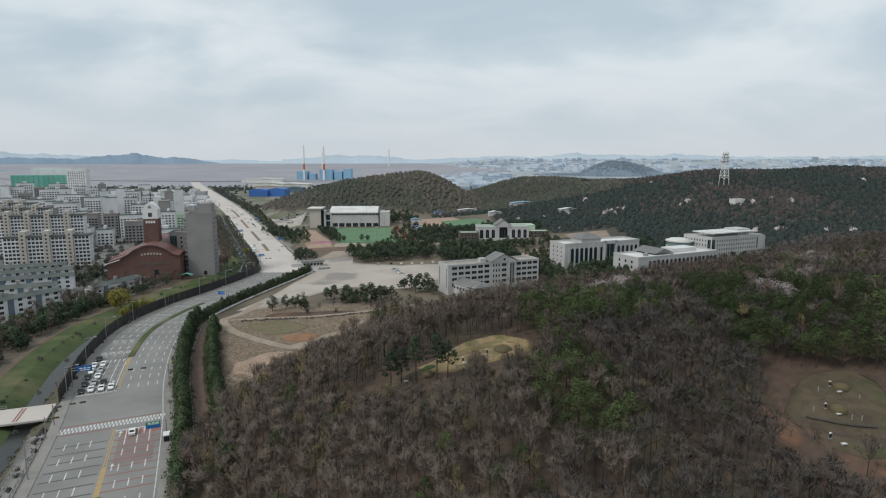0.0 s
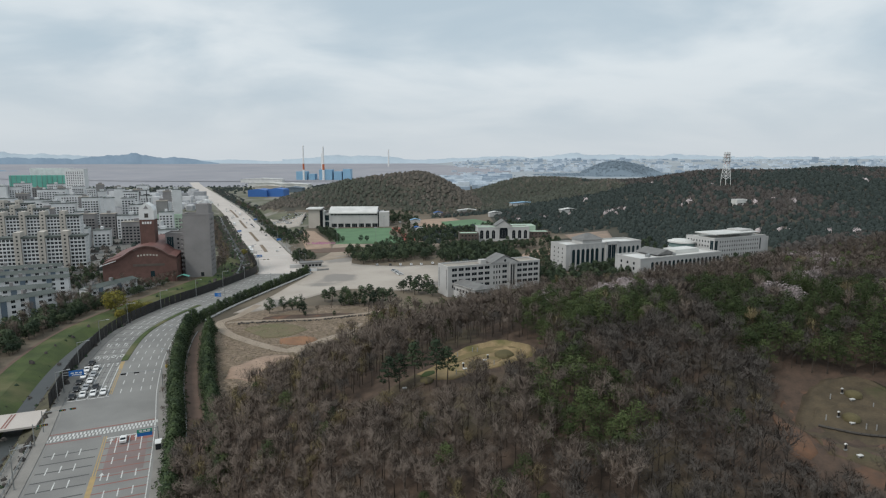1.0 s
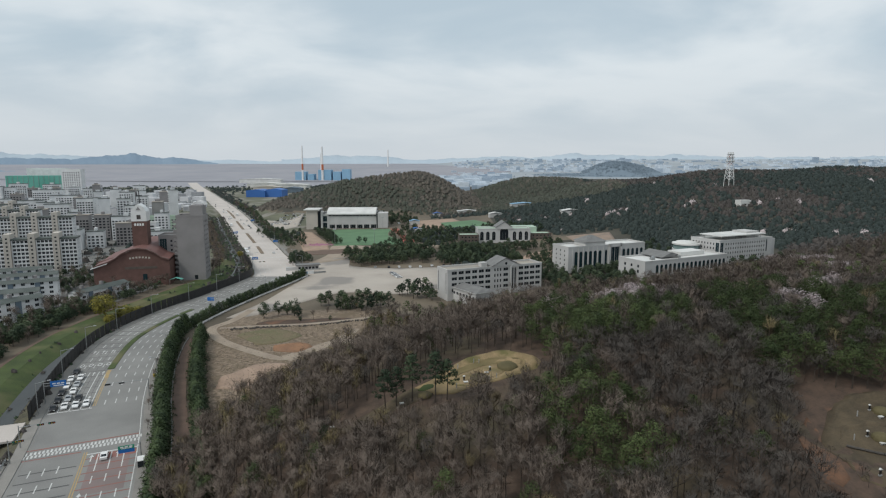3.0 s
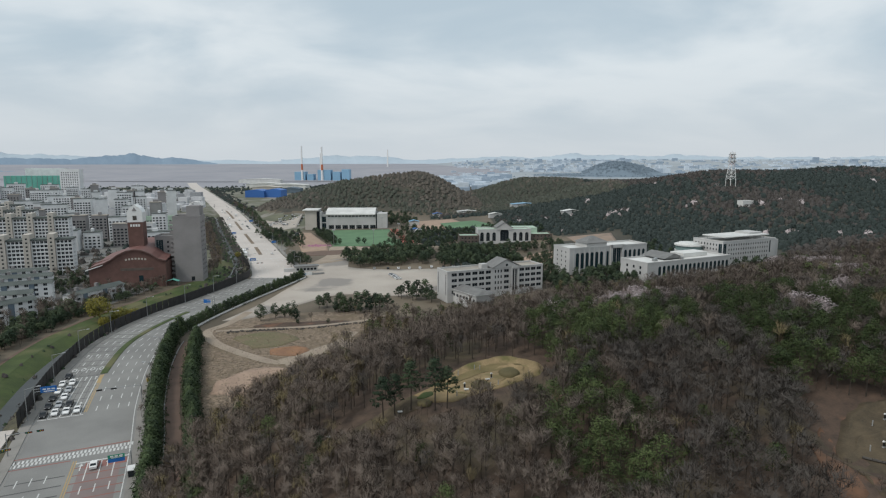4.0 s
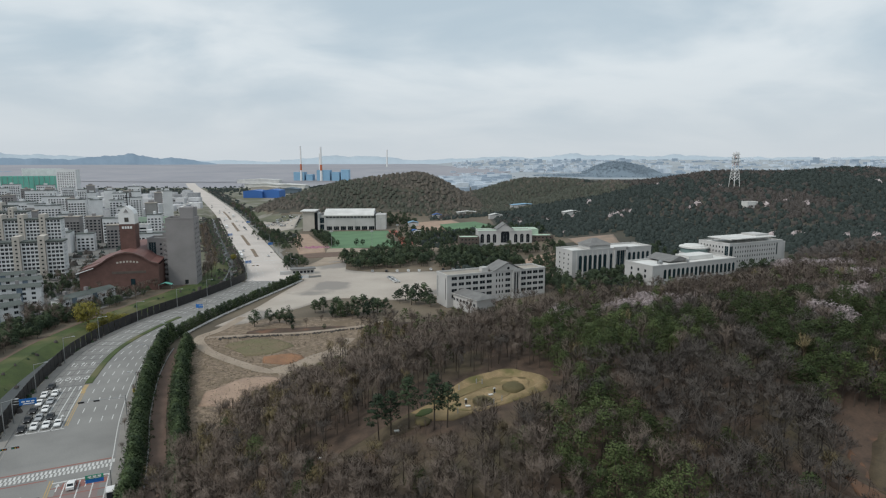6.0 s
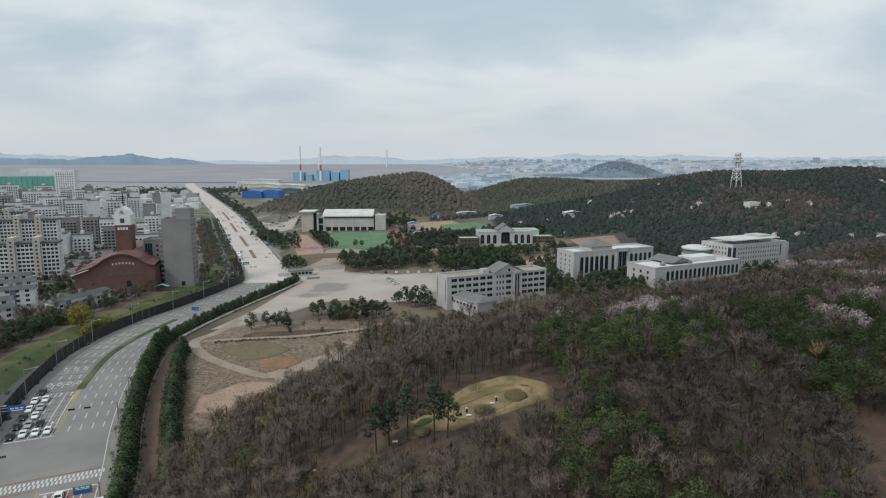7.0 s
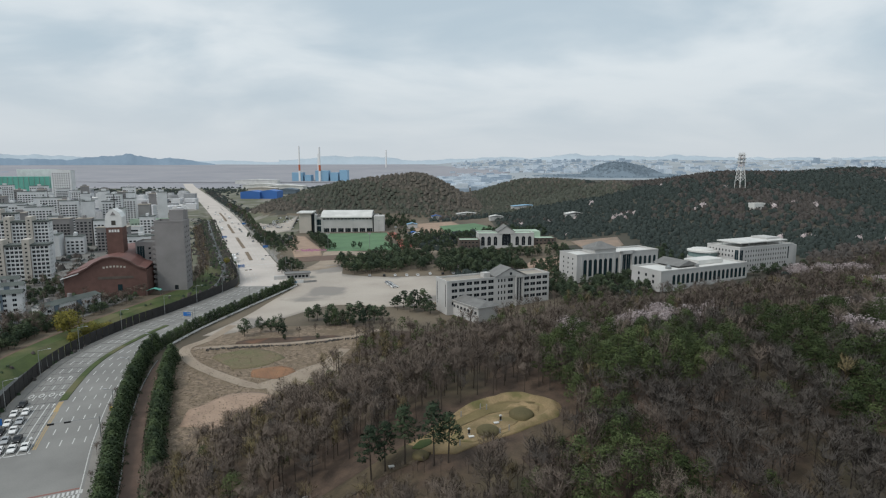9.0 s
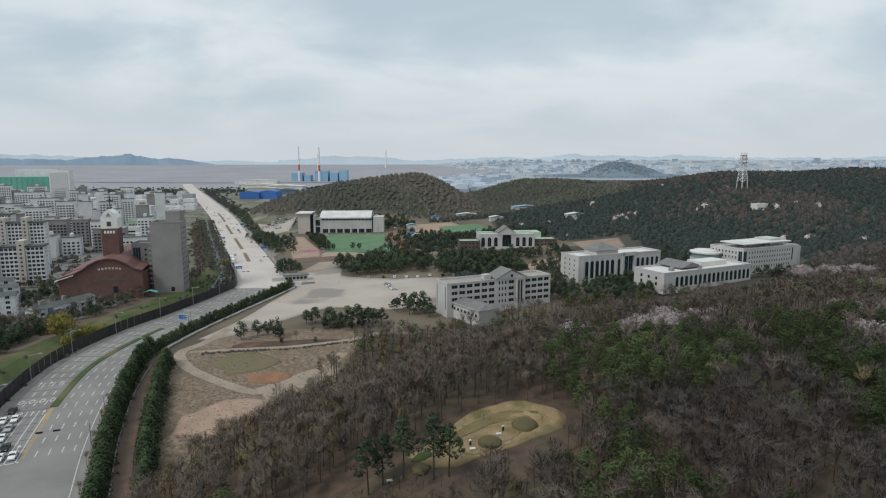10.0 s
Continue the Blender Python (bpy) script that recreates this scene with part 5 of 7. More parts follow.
def window_mesh(w, h, glass="glass", bars=2, arched=False):
    """A dark pane behind a light frame with mullions; the top is round where arched."""
    key = (round(w, 2), round(h, 2), glass, bars, arched)
    if key not in PANES:
        g = Geo()
        if arched:
            r = w / 2
            edge = [(-r, 0), (r, 0)] + [(r * math.cos(math.pi * k / 8), h - r + r * math.sin(math.pi * k / 8)) for k in range(9)]
            g.profile(edge, 0.0, 0.08)
        else:
            g.box(-w / 2, 0, 0, w / 2, 0.08, h)
        n = len(g.f)
        t = 0.07
        for k in range(1, bars):
            x = -w / 2 + w * k / bars
            g.box(x - t / 2, -0.05, 0, x + t / 2, 0.0, h - (w / 2 if arched else 0))
        g.box(-w / 2, -0.05, 0, w / 2, 0.0, t)
        me = g.mesh("window", M[glass])
        me.materials.append(M["silver_paint"])
        for f in me.polygons[n:]:
            f.material_index = 1
        PANES[key] = me
    return PANES[key]


def panel(g, m, u0, u1, z0, z1, cols=(), rows=(), thick=0.35, arched=False):
    """A wall panel on the plane m, with openings where cols and rows cross."""
    def put(a, b, c, d):
        if b - a > 1e-3 and d - c > 1e-3:
            n = len(g.v)
            g.box(a, 0, c, b, thick, d)
            g.v[n:] = [tuple(m @ Vector(q)) for q in g.v[n:]]
    z = z0
    for a, b in rows:
        put(u0, u1, z, a)
        u = u0
        for c, d in cols:
            put(u, c, a, b)
            if arched:
                r, mid = (d - c) / 2, (c + d) / 2
                for sgn in (-1, 1):
                    arc = [(mid + sgn * r * math.sin(math.pi / 2 * k / 5), b - r + r * math.cos(math.pi / 2 * k / 5)) for k in range(6)]
                    out = [(mid + sgn * r, b)] + (arc[::-1])
                    if sgn > 0:
                        out = out[::-1]
                    n = len(g.v)
                    g.profile(out, 0, thick)
                    g.v[n:] = [tuple(m @ Vector(q)) for q in g.v[n:]]
            u = d
        put(u, u1, a, b)
        z = b
    put(u0, u1, z, z1)


def spaced(a, b, n, w):
    """n openings of width w spread evenly from a to b."""
    pitch = (b - a) / n
    return [(a + pitch * (k + 0.5) - w / 2, a + pitch * (k + 0.5) + w / 2) for k in range(n)]


def house(name, m, w, d, h, wall, label, category, sides, roof="roof_tan", parapet=0.8, group="", base=-2.0, glass="glass"):
    """A flat-roofed building. sides: side -> list of (u0, u1, cols, rows, arched, glass, bars); the rest of each wall is plain."""
    e = thing(name, m, label, category, group)
    g = Geo()
    for side, place in SIDES.items():
        length = w if side in ("front", "back") else d
        mm = place(w, d)
        u = 0.0 if side in ("front", "back") else 0.35
        end = length if side in ("front", "back") else length - 0.35
        for u0, u1, cols, rows, arched, gl, bars in sides.get(side, ()):
            panel(g, mm, u, u0, base, h)
            panel(g, mm, u0, u1, base, h, cols, rows, arched=arched)
            for c0, c1 in cols:
                for r0, r1 in rows:
                    share("window", window_mesh(c1 - c0, r1 - r0, gl, bars, arched), e, mm @ Matrix.Translation(((c0 + c1) / 2, 0.16, r0)))
            u = u1
        panel(g, mm, u, end, base, h)
    g.ob("wall", wall, e)
    if roof:
        Geo().box(0.35, 0.35, h - 0.5, w - 0.35, d - 0.35, h - 0.15).ob("roof", M[roof], e)
    if parapet:
        p = Geo()
        for a, b, c, q in ((-0.12, -0.12, w + 0.12, 0.45), (-0.12, d - 0.45, w + 0.12, d + 0.12), (-0.12, 0.45, 0.45, d - 0.45), (w - 0.45, 0.45, w + 0.12, d - 0.45)):
            p.box(a, b, h, c, q, h + parapet)
        p.ob("parapet", wall, e)
    return e


def rows_of(z0, n, pitch, h):
    return [(z0 + k * pitch, z0 + k * pitch + h) for k in range(n)]


# the long school block at the foot of the wood
R4 = rows_of(3.1, 4, 3.35, 1.8)
school = house("school_block", pose(3, 348, 2.4, 0, 0, 24), 64, 14.3, 15.6, M["white_wall"], "long pale four-storey school block with gabled middle", "school building",
               {"front": [(1.4, 29, spaced(2.2, 28.6, 6, 3.3), R4, False, "glass", 2), (30, 36.5, spaced(30.2, 36, 3, 0.9), R4, False, "glass", 1), (36.5, 41, [(37.0, 40.2)], R4, False, "glass", 2),
                          (42.2, 46.4, [(43, 43.9), (44.7, 45.6)], [(2.0, 14.6)], False, "glass", 1), (47, 63.4, spaced(47.2, 63.2, 4, 3.2), R4, False, "glass", 2)],
                "left": [(1.0, 2.2, [(1.1, 1.9)], [(2.0, 14.2)], False, "glass", 1), (11.6, 13, [(11.8, 12.6)], [(2.0, 14.2)], False, "glass", 1)]})
Geo().profile([(29.5, 16.2), (47.5, 16.2), (38.5, 20.4)], -0.5, 11).ob("gable", M["white_wall"], school, "pale gable over the entrance")
Geo().profile([(28.9, 16.3), (38.5, 20.7), (48.1, 16.3), (48.1, 16.6), (38.5, 21.1), (28.9, 16.6)], -0.8, 11.4).ob("gable_roof", M["roof_grey"], school)
Geo().tube((38.5, -0.56, 17.6), (38.5, -0.4, 17.6), 0.8, 0.8, 14).ob("round_window", M["glass"], school)
Geo().box(41.6, -0.8, -2, 42.3, 0, 15.2).box(46.3, -0.8, -2, 47.0, 0, 15.2).profile([(41.6, 15.2), (47, 15.2), (46.2, 16.6), (44.3, 17.3), (42.4, 16.6)], -0.8, 0.0).ob("portal", M["white_wall"], school, "tall pale entrance portal")
Geo().box(24, 4, 15.6, 28, 8, 18.2).ob("roof_house", M["white_wall"], school)
lean = house("school_wing", pose(5.5, 351, 2.0, 0, 0, -57), 24, 12.5, 6.6, M["white_wall"], "low pale wing with a grey sloping roof", "school building",
             {"left": [(1, 12, spaced(1, 12, 4, 1.8), [(2.4, 4.0)], False, "glass", 2)], "front": [(1, 23, spaced(1, 23, 7, 1.9), [(2.6, 4.2)], False, "glass", 2)]}, roof="", parapet=0)
Geo().profile([(-0.8, 6.3), (24.8, 6.3), (24.8, 6.7), (-0.8, 6.7)], -0.8, 13.2).ob("eaves", M["white_wall"], lean)
Geo().add([(-0.7, -0.7, 6.75), (24.7, -0.7, 6.75), (24.7, 13.1, 6.75), (-0.7, 13.1, 6.75), (2, 6.2, 8.6), (22, 6.2, 8.6)], [(0, 1, 5, 4), (1, 2, 5), (2, 3, 4, 5), (3, 0, 4), (3, 2, 1, 0)]).ob("roof", M["roof_grey"], lean)

# the hall with tall arched windows
TALL = [(1.6, 12.6)]
hall = house("lecture_hall", pose(85.9, 411.9, 6.5, 0, 0, 23), 66, 19, 15.5, M["white_wall"], "pale hall with tall arched windows and a pyramid roof", "college building",
             {"front": [(4, 29, spaced(4.5, 28.5, 6, 2.7), TALL, True, "glass_teal", 1), (30, 33.5, [(30.7, 32.7)], TALL, True, "glass_teal", 1), (35.5, 43, spaced(35.5, 43, 2, 3.4), [(0.4, 14.2)], False, "glass_teal", 2),
                        (45, 65, spaced(45.2, 65, 5, 2.4), TALL, True, "glass_teal", 1)],
              "left": [(2, 17, spaced(2, 17, 3, 1.2), rows_of(3, 4, 3.1, 1.3), False, "glass", 1)]}, roof="roof_white", parapet=0.9)
Geo().box(16, 3, 15.5, 33, 16, 18.5).ob("roof_house", M["white_wall"], hall)
Geo().add([(14.8, 1.8, 18.5), (34.2, 1.8, 18.5), (34.2, 17.2, 18.5), (14.8, 17.2, 18.5), (23, 9.5, 22.6), (26, 9.5, 22.6)], [(0, 1, 5, 4), (1, 2, 5), (2, 3, 4, 5), (3, 0, 4), (3, 2, 1, 0)]).ob("pyramid_roof", M["roof_grey"], hall, "grey hipped roof over the entrance")
Geo().box(33.6, -1.2, -2, 35.2, 0, 16.6).box(43.2, -1.2, -2, 44.8, 0, 16.6).box(33.6, -1.2, 14.6, 44.8, 0, 16.9).ob("portal", M["white_wall"], hall, "square pale entrance portal")
piers = [29.4, 3.6] + [4.5 + 4 * k for k in range(1, 6)]
for x in piers:
    Geo().box(x - 0.35, -0.35, -2, x + 0.35, 0, 15.3).ob("pier", M["white_wall"], hall)

# the low arcade building in front of the dome
low = house("arcade_building", pose(125.2, 373.5, 9.0, 0, 0, 26), 73, 23, 9.6, M["white_wall"], "long low white building with a row of arched windows", "college building",
            {"front": [(8, 72.5, spaced(8.5, 72.3, 17, 2.5), [(1.5, 7.4)], True, "glass_teal", 1)],
             "left": [(3, 20, spaced(3, 20, 3, 1.6), [(2.2, 4.2), (5.6, 7.4)], False, "glass", 1)]}, roof="roof_white", parapet=0.8)
Geo().profile([(20, 10.4), (38, 10.4), (29, 13.4)], 6, 26).ob("gable_roof", M["roof_grey"], low, "grey pitched roof behind the parapet")
Geo().box(40, 9, 9.6, 62, 20, 12.2).ob("roof_house", M["roof_white"], low)
for x, y, w in ((12, 6, 2.4), (15.5, 9, 1.6), (33, 4, 1.8)):
    Geo().box(x, y, 9.6, x + w, y + w, 11.2).ob("roof_box", M["metal"], low)
rot = thing("rotunda", pose(176, 436, 10.0), "round pale building with a band of pale green glass", "college building")
Geo().tube((0, 0, -3), (0, 0, 8.5), 9.5, 9.5, 28).ob("wall", M["white_wall"], rot)
Geo().tube((0, 0, 8.5), (0, 0, 11.6), 9.0, 9.0, 28).ob("glass_band", material("pale_green_glazing", (0.22, 0.30, 0.29), (0.17, 0.24, 0.235), rough=0.2, bump=0), rot, "pale green glazed band")
Geo().tube((0, 0, 11.6), (0, 0, 12.6), 9.9, 9.9, 28).tube((0, 0, 12.6), (0, 0, 13.6), 7.4, 7.0, 28).ob("roof", M["roof_white"], rot)

# the upper annex with a floating roof
annex = house("upper_annex", pose(190.8, 416.1, 11.5, 0, 0, 25), 53, 25, 14.6, M["white_wall"], "pale three-storey annex with small windows and a canopy roof", "college building",
              {"front": [(0.4, 4.0, [(0.6, 3.6)], [(2, 13.4)], False, "glass_teal", 2), (5, 46, spaced(5, 46, 17, 0.95), rows_of(2.2, 4, 3.1, 1.5), False, "glass", 1), (46.5, 48.6, [(46.9, 48.3)], [(5, 13.4)], False, "glass_teal", 1)],
               "left": [(1, 21, spaced(1, 21, 8, 0.95), rows_of(2.2, 4, 3.1, 1.5), False, "glass", 1), (21.3, 24.6, [(21.5, 24.3)], [(2, 13.4)], False, "glass_teal", 2)]}, roof="roof_white", parapet=0.6)
Geo().box(5, 3, 17.0, 50, 22, 17.6).ob("canopy_roof", M["roof_white"], annex, "thin white canopy roof on posts")
for k in range(7):
    for y in (5, 20):
        Geo().tube((8 + 6.5 * k, y, 14.5), (8 + 6.5 * k, y, 17.0), 0.16, 0.16, 6).ob("post", M["metal"], annex)
Geo().box(36, 8, 14.6, 49, 20, 18.8).ob("roof_house", M["white_wall"], annex)
Geo().box(53, 2, -2, 59, 22, 13.6).ob("side_block", M["white_wall"], annex)

# the library with great arches
lib = house("arched_library", pose(33.5, 566, 6.0, 0, 0, 4), 50, 18, 11.5, M["white_wall"], "pale library with a row of great arched windows", "college building",
            {"front": [(1, 18, spaced(1, 18, 3, 3.2), [(1, 9.2)], True, "glass", 2), (19.5, 30.5, [(21.0, 29.0)], [(1, 13.0)], True, "glass", 3), (32, 49, spaced(32, 49, 3, 3.2), [(1, 9.2)], True, "glass", 2)]}, roof="roof_mint", parapet=0.7)
Geo().profile([(17.5, 11.5), (32.5, 11.5), (32.5, 13.2), (25, 18.0), (17.5, 13.2)], -0.6, 0.0).box(18, 0, 11.5, 21, 14, 13.4).box(29, 0, 11.5, 32, 14, 13.4).ob("gable", M["white_wall"], lib)
Geo().profile([(17.0, 13.0), (25, 18.2), (33, 13.0), (33, 13.5), (25, 18.9), (17, 13.5)], -0.9, 16).ob("gable_roof", M["roof_grey"], lib)
Geo().box(2, 18, -2, 17, 34, 10.8).box(33, 18, -2, 60, 36, 11.4).ob("rear_wing", M["roof_mint"], lib, "rear wings with mint green roofs")
for nm, x, y, w, d, h in (("brick_wing", 16, 556, 18, 15, 7.6), ("brick_wing", 84, 572, 20, 16, 7.2)):
    house(nm, pose(x, y, 5.5, 0, 0, 4), w, d, h, M["dark_brick"], "dark brick wing with a pale mint roof", "college building", {"front": [(1, w - 1, spaced(1, w - 1, 5, 1.4), rows_of(1.6, 2, 3.2, 1.4), False, "glass", 1)]}, roof="roof_mint", parapet=0.5)

# the sports hall
gym = house("sports_hall", pose(-146, 724, 0, 0, 0, 3), 72, 42, 18.5, M["white_wall"], "large pale sports hall with a curved white roof", "sports hall",
            {"front": [(0.4, 7.6, [(0.6, 7.2)], [(1, 7.6), (9, 15.6)], False, "glass_teal", 3), (8, 68, spaced(9, 67, 7, 6.4), [(0.6, 5.2)], False, "glass", 3)]}, roof="", parapet=0)
for k in range(14):
    Geo().box(9.4 + 4.1 * k, -0.12, 15.4, 12.6 + 4.1 * k, -0.02, 16.9).ob("high_window", M["glass"], gym)
n0 = Geo()
for y0, y1, z0, z1 in ((-1.5, 6, 18.5, 21.6), (6, 14, 21.6, 23.6), (14, 24, 23.6, 24.4), (24, 34, 24.4, 23.4), (34, 43, 23.4, 20.5)):
    n0.add([(7, y0, z0), (66, y0, z0), (66, y1, z1), (7, y1, z1), (7, y0, z0 - 1.2), (66, y0, z0 - 1.2), (66, y1, z1 - 1.2), (7, y1, z1 - 1.2)],
           [(0, 1, 2, 3), (7, 6, 5, 4), (0, 4, 5, 1), (1, 5, 6, 2), (2, 6, 7, 3), (3, 7, 4, 0)])
n0.ob("curved_roof", M["roof_white"], gym, "curved white metal roof")
Geo().profile([(7, 18.4), (66, 18.4), (66, 20), (7, 20)], 3, 41).ob("roof_wall", M["white_wall"], gym)
Geo().box(68, -1.5, -1, 80, 20, 19).ob("end_tower", M["white_wall"], gym)
Geo().box(66.5, -0.8, -1, 68, 20, 18.6).ob("glass_slot", M["glass"], gym)
Geo().box(-17, -4, -1, -3.5, 22, 23).ob("corner_tower", M["cream_wall"], gym, "cream corner tower")
Geo().box(-3.5, -2, -1, 0, 20, 21.5).ob("glass_slot", M["glass"], gym)
Geo().box(0.1, -2.2, -1, 2.2, 10, 21.0).ob("pier", M["white_wall"], gym)
Geo().box(-19.5, -6, 23, -1.5, 23, 24).ob("tower_roof", M["roof_white"], gym)

# the brick church beside the stream
church = thing("church", pose(-224, 388, 0, 0, 0, 13), "red-brown brick church with a curved red roof", "church")
crest = [(0, 12.6), (5, 14.4), (9, 15.6), (13, 17.6), (17, 20.6), (22, 23.0), (27, 23.9), (32, 23.2), (37, 20.8), (41, 17.6), (45.5, 16.2)]
Geo().profile([(0, -1), (45.5, -1)] + crest[::-1], 0, 0.6).ob("front_wall", M["brick"], church)
Geo().box(0, 0.6, -1, 0.6, 44, 12.4).box(44.9, 0.6, -1, 45.5, 44, 15.8).box(0.6, 43.4, -1, 44.9, 44, 15.6).ob("side_wall", M["brick"], church)
roof_g = Geo()
for y0, y1, r0, r1 in ((-1.0, 20, 0.0, 1.2), (20, 46, 1.2, 2.6)):
    n = len(crest)
    roof_g.add([(x, y0, z + 0.1 + r0) for x, z in crest] + [(x, y1, z + 0.1 + r1) for x, z in crest] + [(x, y0, z + 0.7 + r0) for x, z in crest] + [(x, y1, z + 0.7 + r1) for x, z in crest],
               [(2 * n + k, 2 * n + k + 1, 3 * n + k + 1, 3 * n + k) for k in range(n - 1)] + [(k + 1, k, n + k, n + k + 1) for k in range(n - 1)] + [(k, k + 1, 2 * n + k + 1, 2 * n + k) for k in range(n - 1)] + [(n + k + 1, n + k, 3 * n + k, 3 * n + k + 1) for k in range(n - 1)])
roof_g.ob("roof", M["brick_roof"], church, "curved red metal roof")
Geo().profile([(x, z + 0.7) for x, z in crest] + [(x, z + 0.95) for x, z in crest[::-1]], -1.2, -0.7).ob("roof_edge", M["dark_brick"], church)
Geo().profile([(-1.4, 11.6), (0.2, 12.3), (0.2, 13.2), (-1.4, 12.4)], -1.4, 44).profile([(-1.2, 11.9), (8.6, 15.1), (8.6, 15.6), (-1.2, 12.4)], -1.5, -1.1).ob("white_eaves", M["white_paint"], church, "white eaves board")
# recess is not cut; a darker strip stands in for its shade
Geo().box(18.5, -0.12, 11.0, 38, 0.0, 12.6).ob("recess_band", M["dark_brick"], church)
Geo().box(29, -0.15, 3.4, 31.6, 0.0, 7.6).ob("window", M["glass_teal"], church)
for k in range(7):
    Geo().box(21.5 + k * 1.9, -0.14, 17.6 + 0.5 * math.sin(math.pi * k / 6), 22.6 + k * 1.9, 0.0, 18.7 + 0.5 * math.sin(math.pi * k / 6)).ob("letter_bar", M["cream_wall"], church)
Geo().box(-1, 14, -1, 0, 22, 13.4).profile([(-2.5, 13.2), (8, 16.5), (8, 17), (-2.5, 13.8)], 13, 23).ob("dormer", M["brick"], church)
Geo().box(6, 46, -1, 40, 66, 15.0).ob("rear_hall", M["roof_grey"], church, "grey roofed hall behind")
tower = thing("bell_tower", pose(-203, 411, 0, 0, 0, 13), "brick bell tower with a white pointed top and cross", "bell tower")
Geo().box(-4.6, -4.6, -1, 4.6, 4.6, 41).ob("shaft", M["brick"], tower)
Geo().prism([(-4.7, -4.7), (4.7, -4.7), (4.7, 4.7), (-4.7, 4.7)], 41, 47.4).ob("belfry", M["white_paint"], tower, "white belfry")
Geo().profile([(-4.7, 47.4), (4.7, 47.4), (3.2, 50.2), (0, 52.6), (-3.2, 50.2)], -4.7, 4.7).ob("white_gable", M["white_paint"], tower, "white pointed gable")
Geo().box(-1.2, -4.85, 42.4, 1.2, -4.7, 45.2).ob("louvre", M["dark_stone"], tower)
Geo().profile([(-1.5, 48.4), (1.5, 48.4), (0, 50.8)], -4.9, -4.7).ob("gable_panel", M["grey_wall"], tower)
Geo().box(-0.22, -0.22, 52, 0.22, 0.22, 61).box(-2.0, -0.22, 57.6, 2.0, 0.22, 58.1).ob("cross", M["black_paint"], tower, "thin dark cross")
for k in range(4):
    Geo().box(-3.0 + 1.6 * k, -4.72, 38.0, -1.9 + 1.6 * k, -4.6, 39.6).ob("letter_bar", M["white_paint"], tower)
house("brick_block", pose(-196, 432, 0, 0, 0, 13), 26, 12, 22, M["brick"], "red brick block with bands of windows behind the church", "building", {"front": [(1, 25, spaced(1, 25, 7, 2.6), rows_of(2, 6, 3.2, 1.4), False, "glass", 2)]}, roof="roof_tan")

# the grey slab tower
slab = house("slab_tower", pose(-179.5, 411, 0, 0, 0, 10), 17.5, 15, 43.5, M["grey_wall"], "tall plain grey slab tower beside the stream", "tower block",
             {"right": [(1, 14, spaced(1, 14, 3, 1.5), rows_of(4, 12, 3.2, 1.5), False, "glass", 1)], "front": [(9.6, 12.6, [(10, 12.2)], [(0.4, 3.4)], False, "glass", 1)]}, roof="roof_grey", parapet=1.0)
Geo().box(7, 9, 43.5, 15.5, 21, 50.5).ob("lift_core", M["grey_wall"], slab, "taller lift core")
for k in range(5):
    a = [(12.5 - 5 + 0.4 + 9.2 * j / 10, 50.5 + 2.7 * math.sin(math.pi * j / 10)) for j in range(11)]
    ln = Geo()
    for p, q in zip(a[:-1], a[1:]):
        ln.tube((p[0], 10.5 + 2.4 * k, p[1]), (q[0], 10.5 + 2.4 * k, q[1]), 0.17, 0.17, 4)
    ln.ob("roof_arch", M["white_paint"], slab, "white arched roof frame")
for k in range(12):
    Geo().box(-2.6, 2, 5 + 3.1 * k, 0, 4.5, 6.6 + 3.1 * k).ob("balcony", M["grey_wall"], slab)
house("glass_block", pose(-194, 415, 0, 0, 0, 10), 12.5, 15, 30, M["grey_wall"], "grey block with a blue glass corner", "building",
      {"front": [(0.6, 5.4, [(0.8, 5.2)], [(3, 28)], False, "glass_teal", 3), (7, 12, spaced(7, 12, 2, 1.3), rows_of(4, 8, 3.1, 1.4), False, "glass", 1)], "left": [(1, 14, [(1.5, 13.5)], [(3, 28)], False, "glass_teal", 6)]}, roof="roof_grey")
for k in range(1):
    tent = thing("green_canopy", pose(-180 + 1.5 * k, 397 + 5 * k, 0, 0, 0, 10), "green shade canopy beside the tower", "canopy", "green canopies")
    Geo().profile([(0, 3), (4, 4.2), (8, 3), (8, 3.1), (4, 4.4), (0, 3.1)], 0, 4).ob("cloth", M["net_green"], tent)
    for x in (0.2, 7.8):
        for y in (0.2, 3.8):
            Geo().tube((x, y, -0.3), (x, y, 3.1), 0.08, 0.08, 5).ob("post", M["metal"], tent)


